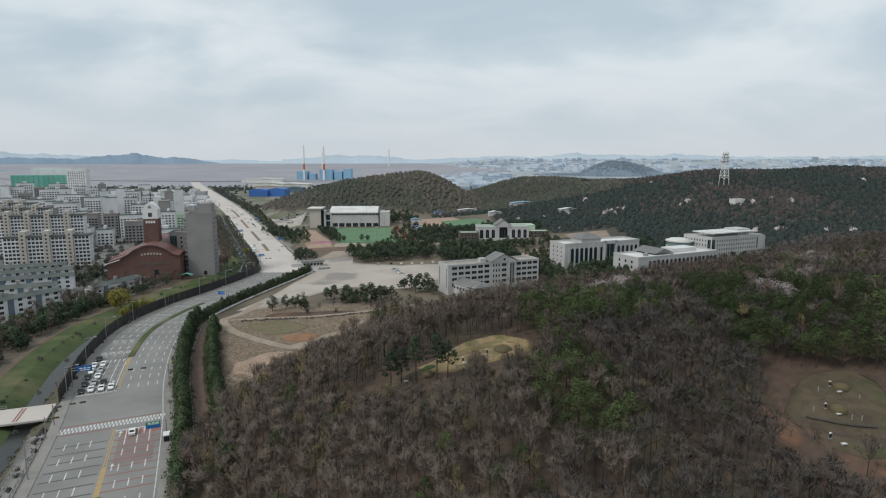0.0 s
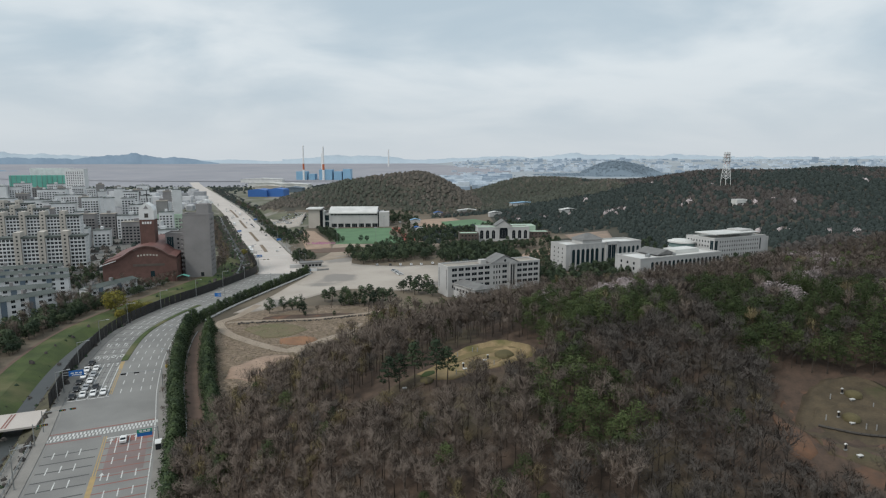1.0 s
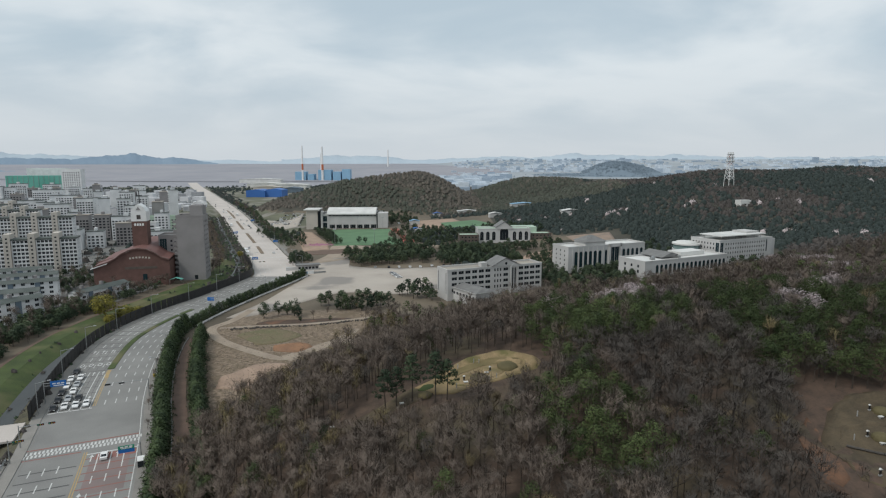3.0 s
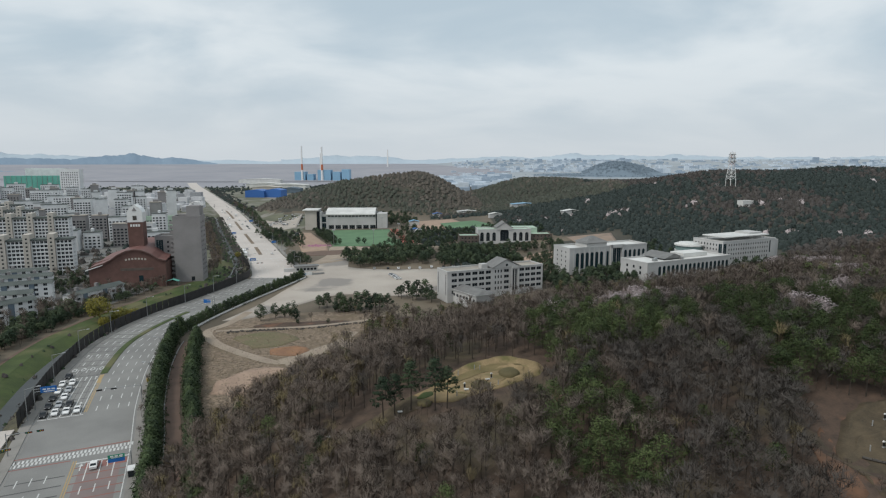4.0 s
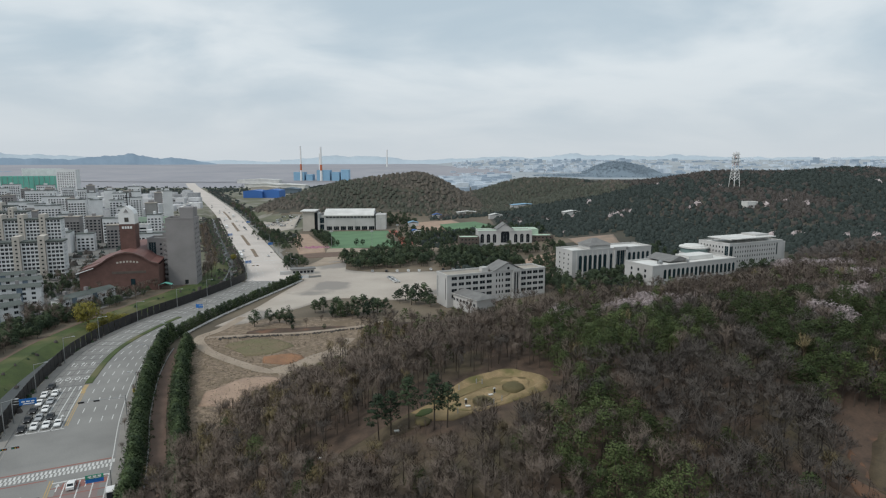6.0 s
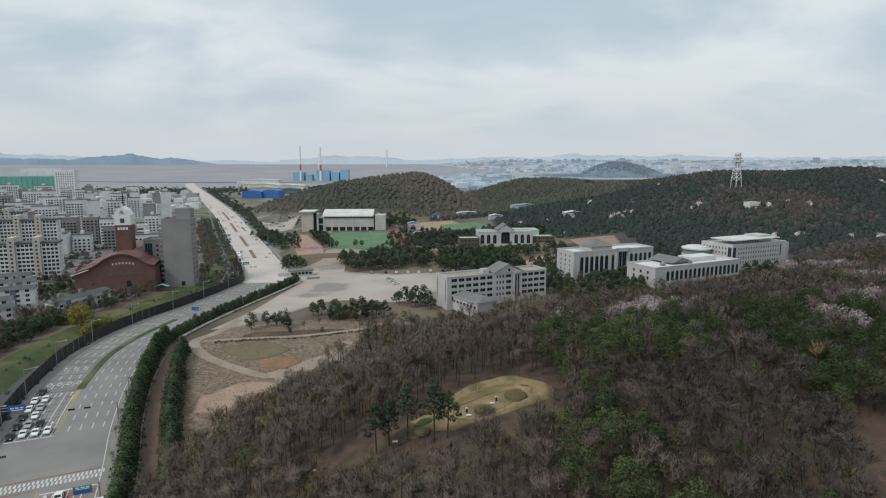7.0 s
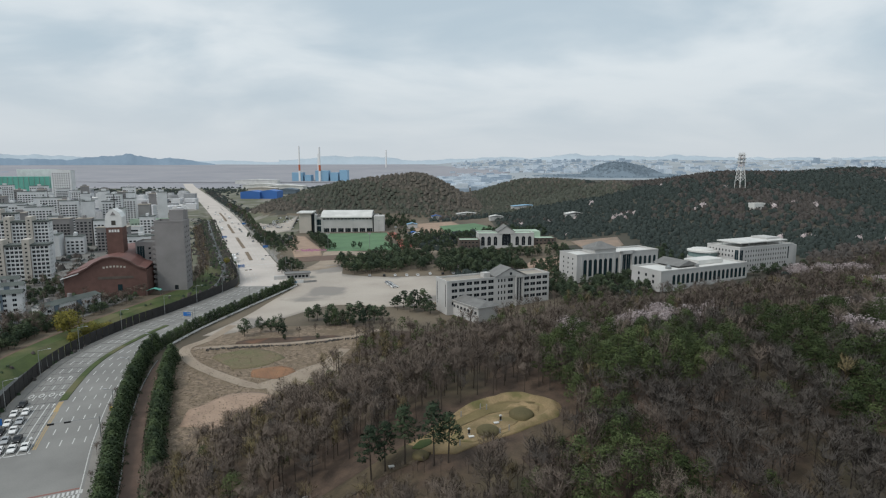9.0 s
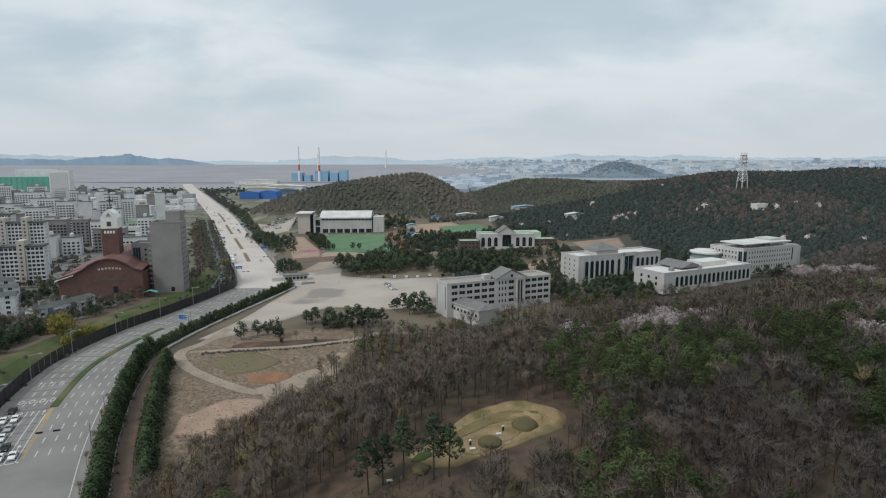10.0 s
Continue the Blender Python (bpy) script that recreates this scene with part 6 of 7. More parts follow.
# flats with cream stair towers
def cream_flats(x, y, yaw, bays, floors, group="cream flats"):
    bay, tw = 10.5, 4.2
    w = bays * bay + (bays - 1) * tw
    h = floors * 2.75 + 1
    spec = []
    for k in range(bays):
        u = k * (bay + tw)
        spec.append((u + 0.4, u + bay - 0.2, spaced(u + 0.5, u + bay - 0.3, 4, 1.7), rows_of(1.7, floors, 2.75, 1.7), False, "glass", 2))
    e = house("apartment_block", pose(x, y, 0, 0, 0, yaw), w, 11, h, M["apt_white"], "white apartment block with cream stair towers and grey-green roof", "apartment block", {"front": spec,
              "right": [(2, 9, spaced(2, 9, 2, 1.2), rows_of(1.7, floors, 2.75, 1.4), False, "glass", 1)]}, roof="roof_green", parapet=0.0, group=group)
    for k in range(bays):
        u = k * (bay + tw)
        Geo().box(u - 0.3, -0.9, h, u + bay + 0.3, 11.5, h + 1.1).ob("roof_band", M["roof_green"], e)
        for f in range(0, floors, 1 if y < 450 else 3):
            Geo().box(u + 0.3, -0.7, 0.8 + 2.75 * f, u + bay - 0.1, 0.0, 1.65 + 2.75 * f).ob("balcony", M["apt_white"], e)
    for k in range(bays - 1):
        u = k * (bay + tw) + bay
        t = Geo().box(u, -1.8, -1, u + tw, 9, h + 4.6).ob("stair_tower", M["cream_wall"], e, "cream stair tower")
        for f in range(floors + 1):
            Geo().box(u + 1.5, -1.9, 2.0 + 2.75 * f, u + 2.7, -1.78, 3.1 + 2.75 * f).ob("window", M["glass"], t)


cream_flats(-314, 417, 20, 4, 9)
cream_flats(-378, 490, 18, 5, 12)
cream_flats(-440, 565, 18, 4, 12)
cream_flats(-505, 640, 16, 4, 12)


def low_flats(x, y, yaw, w, h=11.2, label="white four-storey flats with a grey-green pitched roof"):
    d, fl = 8.0, int((h - 0.3) / 2.7)
    n = max(4, int(w / 4.4))
    e = house("low_flats", pose(x, y, 0, 0, 0, yaw), w, d, h, M["apt_white"], label, "apartment block",
              {"front": [(1, w - 1, spaced(1, w - 1, n, 1.9), rows_of(1.5, fl, 2.7, 1.5), False, "glass", 2)], "right": [(3, 7, [(4.2, 5.8)], rows_of(1.5, fl, 2.7, 1.3), False, "glass", 1)],
               "left": [(3, 7, [(4.2, 5.8)], rows_of(1.5, fl, 2.7, 1.3), False, "glass", 1)]}, roof="", parapet=0, group="low flats")
    Geo().add([(-0.6, -0.8, h), (w + 0.6, -0.8, h), (w + 0.6, d + 0.8, h), (-0.6, d + 0.8, h), (-0.6, d / 2, h + 1.7), (w + 0.6, d / 2, h + 1.7)],
              [(0, 1, 5, 4), (2, 3, 4, 5), (3, 2, 1, 0)]).ob("roof", M["roof_green"], e)
    Geo().add([(0, 0, h), (0, d, h), (0, d / 2, h + 1.55), (w, 0, h), (w, d, h), (w, d / 2, h + 1.55)], [(0, 2, 1), (3, 4, 5)]).ob("gable", M["apt_white"], e)
    for k in range(max(1, int(w / 13))):
        Geo().box(6 + 13 * k, -0.5, -1, 8.6 + 13 * k, 0, h).ob("stair_bay", M["apt_blue"], e, "blue-grey stair bay")
        Geo().box(5 + 13 * k, 3.6, h + 1.0, 6.6 + 13 * k, 5.2, h + 3.4).ob("chimney", M["grey_wall"], e)


low_flats(-288, 352, 26, 54)
low_flats(-276, 330, 26, 56)
low_flats(-262, 303, 28, 50)
low_flats(-222, 285, 60, 32)
low_flats(-240, 268, 58, 34)
low_flats(-202, 336, 72, 34, 7.5, "low white two-storey hall with a grey-green pitched roof")
low_flats(-300, 372, 26, 50)


# slab blocks of the town behind
def town_block(x, y, yaw, w, d, h, pale):
    e = thing("town_block", pose(x, y, 0, 0, 0, yaw), "pale apartment slab with rows of windows" if pale else "grey apartment slab with a blank end wall", "apartment block", "town blocks")
    wall = M["apt_white"] if pale else M["grey_wall"]
    Geo().box(0, 0, -1, w, d, h).ob("wall", wall, e)
    band = ("band", w)
    if band not in PANES:
        n, edge = int(w / 2.9), []
        for k in range(n):
            x = w * (k + 0.5) / n
            lo = x - (1.1 if k % 3 else 0.7)
            edge += [(lo, 0.06), (lo, -0.1), (x + 1.0, -0.1), (x + 1.0, 0.06)]
        g = Geo().prism(edge + [(edge[-1][0], 0.12), (edge[0][0], 0.12)], 0, 1.5)
        PANES[band] = g.mesh("window_band", M["glass"])
    for f in range(int(h / 2.9) - 1):
        share("window_band", PANES[band], e, Matrix.Translation((0, 0, 1.4 + 2.9 * f)))
    Geo().box(w * 0.42, d * 0.25, h, w * 0.58, d * 0.75, h + 3.2).ob("lift_house", wall, e)
    Geo().box(-0.3, -0.4, h, w + 0.3, d + 0.3, h + 0.6).ob("roof", M["roof_green"] if pale else M["roof_tan"], e)


tr = random.Random(11)
for row, (yb, n, x0, x1, lo, hi) in enumerate(((560, 4, -345, -262, 15, 22), (640, 8, -480, -290, 22, 31), (730, 11, -570, -328, 28, 38), (830, 12, -670, -372, 32, 42), (940, 12, -770, -418, 32, 43), (1060, 12, -870, -470, 30, 42))):
    for k in range(n):
        x = x0 + (x1 - x0) * (k + tr.uniform(0.1, 0.9)) / n
        town_block(x - 12, yb + tr.uniform(-25, 25), tr.choice((16, 18, -62, -70, 20)), tr.choice((14, 18, 26)), 12, tr.uniform(lo, hi), tr.random() < 0.72)
house("school_annex", pose(-350, 706, 0, 0, 0, 14), 44, 14, 16, M["roof_mint"], "long pale green block with rows of windows", "school building", {"front": [(1, 43, spaced(1, 43, 12, 2.4), rows_of(1.5, 4, 3.2, 1.5), False, "glass", 2)]}, roof="roof_mint")
house("white_office", pose(-322, 600, 0, 0, 0, 14), 34, 14, 19, M["apt_white"], "white office block with long window bands", "office block", {"front": [(1, 33, spaced(1, 33, 3, 9), rows_of(1.5, 5, 3.4, 1.6), False, "glass", 4)]}, roof="roof_tan")
net = thing("netted_building", pose(-1090, 1500, 0, 0, 0, 8), "long building wrapped in green site netting", "building site")
Geo().box(0, 0, -1, 142, 40, 46).ob("netting", M["net_green"], net)
for k in range(12):
    Geo().box(12 * k + 4, -0.6, -1, 12 * k + 4.6, 0, 46.5).ob("scaffold_pole", M["metal"], net)
Geo().box(20, 60, 0, 118, 80, 64).ob("block_behind", M["apt_white"], net, "white block rising behind the netting")
house("white_hotel", pose(-822, 1300, 0, 0, 0, 6), 40, 18, 63, M["apt_white"], "tall white hotel with a grid of windows", "tower block", {"front": [(2, 38, spaced(2, 38, 8, 2.4), rows_of(3, 16, 3.6, 1.7), False, "glass", 1)]}, roof="roof_tan", parapet=2)
for x, y, w, c in ((-900, 1250, 46, "red_track"), (-960, 1200, 40, "red_track"), (-860, 1180, 36, "apt_blue"), (-1010, 1280, 60, "power_blue"), (-720, 1180, 50, "roof_white")):
    e = thing("market_hall", pose(x, y, 0, 0, 0, 10), "low hall with a coloured metal roof", "hall", "low halls")
    Geo().box(0, 0, -1, w, 24, 12).ob("wall", M["apt_white"], e)
    Geo().profile([(-1, 12), (w / 2, 16), (w + 1, 12), (w + 1, 12.5), (w / 2, 16.6), (-1, 12.5)], -1, 25).ob("roof", M[c], e)

# industry, stacks and distant rises
blue = thing("blue_factory", pose(-452, 1380, 0, 0, 0, -8), "long bright blue steel factory", "factory")
Geo().box(0, 0, -1, 46, 40, 15).profile([(0, 15), (46, 15), (23, 18)], 0, 40).ob("shed", M["factory_blue"], blue)
Geo().box(46, 6, -1, 84, 40, 17).profile([(46, 17), (84, 17), (65, 20)], 6, 40).ob("shed", M["factory_blue"], blue)
for x, y, w, d, h, c in ((-440, 1700, 110, 50, 16, "roof_white"), (-470, 1600, 70, 40, 14, "cream_wall"), (-560, 1900, 120, 40, 12, "roof_white"), (-395, 1560, 50, 40, 12, "apt_blue"), (-700, 2300, 160, 40, 14, "roof_white")):
    Geo().box(-w / 2, 0, -1, w / 2, d, h).profile([(-w / 2 - 1, h), (w / 2 + 1, h), (0, h + 4)], -1, d + 1).ob("roof", M[c], thing("warehouse", pose(x, y, 0), "pale low steel warehouse with pitched roof", "warehouse", "warehouses"))
plant_house = thing("power_station", pose(-614, 2500, 0), "blue power station blocks, paled by painted haze", "power station")
for x0, x1, h in ((0, 44, 40), (52, 78, 30), (96, 150, 48), (158, 190, 40), (196, 228, 50)):
    Geo().box(x0, 0, -5, x1, 50, h).ob("boiler_house", M["power_blue"], plant_house)
for x, y, h, r in ((-582, 2500, 147, 4.6), (-499, 2500, 143, 5.6), (-535, 2650, 118, 4.0), (-344, 3800, 158, 6.0)):
    st = thing("smoke_stack", pose(x, y, 0), "tall pale smoke stack with red bands", "chimney", "smoke stacks")
    for k in range(6):
        Geo().tube((0, 0, -2 + (h + 2) * k / 6), (0, 0, -2 + (h + 2) * (k + 1) / 6), r * (1 - 0.06 * k), r * (1 - 0.06 * (k + 1)), 12).ob("shaft_ring", M["orange_paint"] if k == 2 and h > 120 and y < 3000 else M["white_paint"], st)


def far_ridge(name, az0, az1, dist, profile, mat, label, foot=40.0):
    """A distant range, by bearing in degrees; profile gives heights over the plain."""
    n = 160
    g = Geo()
    v = []
    rr = random.Random(name + label)
    ph = [rr.uniform(0, 6.28) for _ in range(6)]
    for k in range(n):
        t = k / (n - 1)
        az = radians(az0 + (az1 - az0) * t)
        z = float(np.interp(t, [q[0] for q in profile], [q[1] for q in profile]))
        z += (z - 60) * 0.12 * sum(math.sin(t * f + p) / (j + 1) for j, (f, p) in enumerate(zip((23, 47, 91, 150, 260, 400), ph)))
        x, y = math.sin(az), math.cos(az)
        v += [(x * dist, y * dist, foot), (x * (dist + 60), y * (dist + 60), z), (x * (dist + 160), y * (dist + 160), foot)]
    f = []
    for k in range(n - 1):
        a0 = 3 * k
        f += [(a0, a0 + 3, a0 + 4, a0 + 1), (a0 + 1, a0 + 4, a0 + 5, a0 + 2)]
    g.add(v, f)
    tagged(g.ob(name, mat, soft=True), label, "hills", kind="structure")


# the blue of these ranges is aerial haze put into their colour
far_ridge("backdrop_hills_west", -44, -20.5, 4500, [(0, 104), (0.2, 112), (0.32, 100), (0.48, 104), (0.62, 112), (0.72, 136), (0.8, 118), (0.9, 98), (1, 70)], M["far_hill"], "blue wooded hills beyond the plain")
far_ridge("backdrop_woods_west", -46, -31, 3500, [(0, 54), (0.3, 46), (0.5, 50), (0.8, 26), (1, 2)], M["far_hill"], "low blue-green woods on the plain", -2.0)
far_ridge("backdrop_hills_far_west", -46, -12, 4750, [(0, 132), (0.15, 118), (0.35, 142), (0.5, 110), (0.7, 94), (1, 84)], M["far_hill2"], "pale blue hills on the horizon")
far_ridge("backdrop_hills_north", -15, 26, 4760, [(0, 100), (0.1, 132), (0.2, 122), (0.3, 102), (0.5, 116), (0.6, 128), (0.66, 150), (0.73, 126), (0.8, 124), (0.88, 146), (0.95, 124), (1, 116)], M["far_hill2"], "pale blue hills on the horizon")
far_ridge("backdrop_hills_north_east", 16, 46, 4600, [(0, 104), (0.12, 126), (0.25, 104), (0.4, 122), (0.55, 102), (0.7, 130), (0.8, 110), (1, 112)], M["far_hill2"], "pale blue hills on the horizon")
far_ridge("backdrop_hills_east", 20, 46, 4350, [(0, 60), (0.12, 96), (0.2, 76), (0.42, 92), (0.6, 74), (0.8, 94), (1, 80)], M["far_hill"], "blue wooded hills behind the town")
far = Geo()
fr = random.Random(5)
for k in range(800):
    az = radians(fr.choice((fr.uniform(1, 12), fr.uniform(10, 17), fr.uniform(17, 38))))
    dist = fr.uniform(2600, 4300)
    x, y = math.sin(az) * dist, math.cos(az) * dist
    w, h = fr.uniform(8, 40), fr.choice((4, 5, 6, 8, 8, 10, 18))
    z = float(height(x, y))
    far.box(x - w / 2, y, z - 6, x + w / 2, y + 20, z + h)
for k in range(150):
    y = fr.uniform(1450, 2600)
    x = y * fr.uniform(-0.03, 0.11)
    z = float(height(x, y))
    w = fr.uniform(14, 50)
    far.box(x - w / 2, y, z - 4, x + w / 2, y + 24, z + fr.choice((5, 7, 9, 12, 16)))
nearer = Geo()
for k in range(900):
    x, y = fr.uniform(-1500, -420), fr.uniform(760, 1450)
    if float(ROAD.distance(np.array(x), np.array(y))) > -45 or x > -0.33 * y - 40:
        continue
    w, h = fr.uniform(8, 22), fr.choice((6, 8, 10, 14, 20))
    nearer.box(x, y, -1, x + w, y + fr.uniform(8, 16), h)
tagged(nearer.ob("town_houses", M["town"]), "dense grey town houses", "town", kind="stuff")
tagged(far.ob("far_town", M["far_town"]), "far town on the plain, haze painted pale blue", "town", kind="stuff")

# ---- along the road ----
barrier = thing("screen_wall", pose(0, 0, 0), "long black screen wall beside the road", "screen wall")
bp = Geo().box(0, -0.07, 0.0, 4.02, 0.07, 5.0).box(0, -0.11, 0, 0.14, 0.11, 5.15).box(0, -0.1, 2.4, 4.02, 0.1, 2.5).mesh("screen_panel", M["dark_metal"])
s = ROAD.s_of_y(196)
while s < ROAD.s_of_y(512):
    p = ROAD.at(s, -17.4)
    share("screen_panel", bp, barrier, pose(p[0], p[1], 0.0, 0, 0, ROAD.yaw(s)))
    s += 4.0
fence = thing("roadside_fence", pose(0, 0, 0), "low white fence below the hedge", "fence")
fp = Geo().box(0, -0.05, 0.25, 3.0, 0.05, 1.15).box(0, -0.09, -0.2, 0.16, 0.09, 1.3).mesh("fence_panel", M["white_paint"])
s = 12.0
while s < HEDGE.length - 3:
    p = HEDGE.at(s, 2.6)
    share("fence_panel", fp, fence, pose(p[0], p[1], 0.05, 0, 0, HEDGE.yaw(s)))
    s += 3.0
kerb = thing("path_kerb", pose(0, 0, 0), "pale concrete kerb beside the brown path", "kerb")
kp = Geo().box(0, -0.15, -0.1, 4.0, 0.15, 0.4).mesh("kerb_stone", M["stone"])
s = ROAD.s_of_y(130)
while s < ROAD.s_of_y(270):
    p = ROAD.at(s, 23.0)
    share("kerb_stone", kp, kerb, pose(p[0], p[1], 0.05, 0, 0, ROAD.yaw(s)))
    s += 4.0


def street_lamp(x, y, yaw, h=10.5, arm=3.4):
    e = thing("street_lamp", pose(x, y, 0.1, 0, 0, yaw), "pale grey street lamp with one arm", "street lamp", "street lamps")
    Geo().tube((0, 0, -0.3), (0, 0, h), 0.16, 0.10, 8).ob("pole", M["metal"], e)
    Geo().tube((0, 0, h - 0.2), (0, -arm, h + 0.35), 0.08, 0.06, 6).ob("arm", M["metal"], e)
    Geo().box(-0.22, -arm - 0.9, h + 0.24, 0.22, -arm + 0.1, h + 0.48).ob("lamp_head", M["silver_paint"], e)
    Geo().tube((0, 0, -0.2), (0, 0, 0.5), 0.3, 0.26, 8).ob("base", M["stone"], e)


for y in (146, 200, 232, 262, 290, 318, 346, 374, 402, 436, 470, 505):
    s = ROAD.s_of_y(y)
    p = ROAD.at(s, -15.8)
    street_lamp(p[0], p[1], ROAD.yaw(s))
for y in (218, 250, 285, 330, 378, 450, 480, 540, 600, 660, 720, 780, 850, 920):
    s = ROAD.s_of_y(y)
    p = ROAD.at(s, 17.6 if y < 300 else (15.5 if y < 440 else 19))
    street_lamp(p[0], p[1], ROAD.yaw(s) + 180, 8.5 if y < 300 else 10.0, 1.6 if y < 300 else 3.0)


def sign_gantry(x, y, yaw, reach, w, h, z, mat, label, bars=3):
    e = thing("road_sign", pose(x, y, 0.1, 0, 0, yaw), label, "road sign", "road signs")
    Geo().tube((0, 0, -0.3), (0, 0, z + h / 2 + 0.4), 0.17, 0.13, 8).ob("pole", M["metal"], e)
    Geo().tube((0, 0, z + 0.4), (0, -reach, z + 0.4), 0.09, 0.07, 6).tube((0, 0, z - 0.5), (0, -reach, z - 0.5), 0.09, 0.07, 6).ob("arm", M["metal"], e)
    b = Geo().box(-0.16, -reach - w / 2, z - h / 2, -0.08, -reach + w / 2, z + h / 2).ob("panel", mat, e, "sign face with pale lettering")
    for k in range(bars):
        y0 = -reach - w * 0.38 + k * w * 0.27
        Geo().box(-0.19, y0, z - 0.1, -0.165, y0 + w * 0.2, z + 0.3).ob("letter_bar", M["white_paint"], b)
    Geo().box(-0.19, -reach - w * 0.36, z - h * 0.36, -0.165, -reach + w * 0.3, z - h * 0.22).ob("letter_bar", M["white_paint"], b)
    return e


p = ROAD.at(ROAD.s_of_y(208), -15.6)
sign_gantry(p[0], p[1], ROAD.yaw(ROAD.s_of_y(208)), 4.2, 4.6, 2.0, 6.6, M["sign_blue"], "blue direction sign on an arm beside the queue")
p = ROAD.at(SX - 13, 15.8)
big = sign_gantry(p[0], p[1], ROAD.yaw(SX - 13), -3.4, 3.9, 1.0, 4.6, M["green_sign"], "green and blue direction sign over the near lanes")
Geo().box(-0.16, 1.45, 3.1, -0.08, 5.35, 4.08).ob("lower_panel", M["sign_blue"], big, "blue lower panel")
for y, o in ((330, 14.2), (470, -17), (560, 18), (640, -18), (760, 18)):
    s = ROAD.s_of_y(y)
    p = ROAD.at(s, o)
    sign_gantry(p[0], p[1], ROAD.yaw(s) + (180 if o > 0 else 0), 3.2, 4.2, 2.0, 6.4, M["sign_blue"], "blue direction sign on an arm by the road")


def signal(x, y, yaw, reach):
    e = thing("traffic_light", pose(x, y, 0.1, 0, 0, yaw), "traffic lights on a long arm over the road", "traffic light", "traffic lights")
    Geo().tube((0, 0, -0.3), (0, 0, 6.6), 0.16, 0.12, 8).ob("pole", M["metal"], e)
    Geo().tube((0, 0, 6.0), (0, -reach, 6.3), 0.09, 0.06, 6).ob("arm", M["metal"], e)
    for k in (0.62, 0.94):
        h = Geo().box(-0.16, -reach * k - 0.85, 5.7, 0.14, -reach * k + 0.85, 6.2).ob("signal_head", M["black_paint"], e)
        for j, c in enumerate(("orange_paint", "yellow_paint", "green_sign")):
            Geo().tube((-0.2, -reach * k - 0.55 + 0.55 * j, 5.95), (-0.16, -reach * k - 0.55 + 0.55 * j, 5.95), 0.16, 0.16, 8).ob("lens", M[c], h)


for s, o, rev, reach in ((SX + 9, -16, 0, 8.5), (ST + 4, 16, 180, 13.0), (SX - 1, -16.5, 0, 3.0), (ROAD.s_of_y(455), -17, 0, 9.0), (ROAD.s_of_y(512), 18, 180, 9.0)):
    p = ROAD.at(s, o)
    signal(p[0], p[1], ROAD.yaw(s) + rev, reach)
shel = thing("bus_shelter", pose(-80.2, 161.8, 0.15, 0, 0, 114) @ Matrix.Scale(0.68, 4), "small shelter with a white rounded roof on the pavement", "shelter")
Geo().profile([(-2.2, 2.6), (2.2, 2.6), (2.2, 2.9), (1.2, 3.25), (-1.2, 3.25), (-2.2, 2.9)], -1.3, 1.3).ob("roof", M["white_paint"], shel)
Geo().box(-2.0, 1.0, 0, 2.0, 1.1, 2.6).box(-2.0, -1.0, 0, -1.9, 1.0, 2.6).ob("glass_wall", M["glass"], shel)
Geo().box(-1.6, 0.4, 0.4, 1.6, 0.9, 0.5).ob("bench", M["dark_metal"], shel)
for x in (-2.0, 2.0):
    for y in (-1.1, 1.1):
        Geo().tube((x, y, -0.1), (x, y, 2.6), 0.06, 0.06, 6).ob("post", M["metal"], shel)
# thin bare street trees on the right pavement
for y in (176, 190, 204, 219, 233, 247, 262):
    p = ROAD.at(ROAD.s_of_y(y), 16.4)
    plant("bare", p[0], p[1], 0.36, "young trees on the pavement", z=0.2)
box_u = thing("salt_box", pose(*ROAD.at(ROAD.s_of_y(222), 16.2), 0.16, 0, 0, 114), "small yellow bin on the pavement", "bin")
Geo().box(-0.6, -0.4, 0, 0.6, 0.4, 0.8).ob("bin", M["yellow_paint"], box_u)
Geo().profile([(-0.65, 0.8), (0.65, 0.8), (0.5, 1.0), (-0.5, 1.0)], -0.45, 0.45).ob("lid", M["yellow_paint"], box_u)

# footbridge rail and piers by the side road
rail = thing("bridge_railing", pose(0, 0, 0), "silver pipe railing along the bridge edge", "railing")
for lo, hi, off in ((60, 172, -17.6), (60, 172, -20.6)):
    s = ROAD.s_of_y(lo)
    g, e1 = Geo(), ROAD.s_of_y(hi)
    while s < e1 - 2:
        a, b = ROAD.at(s, off), ROAD.at(s + 2.5, off)
        for z in (0.45, 0.85, 1.3):
            g.tube((*a, z), (*b, z), 0.06, 0.06, 5)
        g.tube((*a, -0.2), (*a, 1.4), 0.08, 0.08, 5)
        g.tube((*a, 0.45), (*b, 1.3), 0.04, 0.04, 4)
        s += 2.5
    g.ob("rail_run", M["metal"], rail)
ribbon("footbridge_deck", ROAD, ROAD.s_of_y(60), ROAD.s_of_y(172), -20.8, -17.2, 0.12, M["pavement"], "narrow grey footbridge deck", category="footbridge", thick=0.4)
srail = thing("side_railing", pose(0, 0, 0), "dark railing along the side road", "railing")
for off in (-6.9, 6.9):
    g = Geo()
    for s in np.arange(14, 150, 2.5):
        a, b = side.at(s, off), side.at(s + 2.5, off)
        for z in (0.5, 1.1):
            g.tube((*a, z), (*b, z), 0.05, 0.05, 5)
        g.tube((*a, -0.2), (*a, 1.2), 0.07, 0.07, 5)
    g.ob("rail_run", M["metal"], srail)
for k in range(5):
    c0 = side.at(18 + 4 * k, -5.8)
    Geo().tube((0, 0, -3.4), (0, 0, 0.0), 0.4, 0.4, 8).ob("pier", M["stone"], thing("bridge_pier", pose(c0[0], c0[1], 0), "round concrete pier under the side road", "bridge pier", "bridge piers"))
mk = Geo()
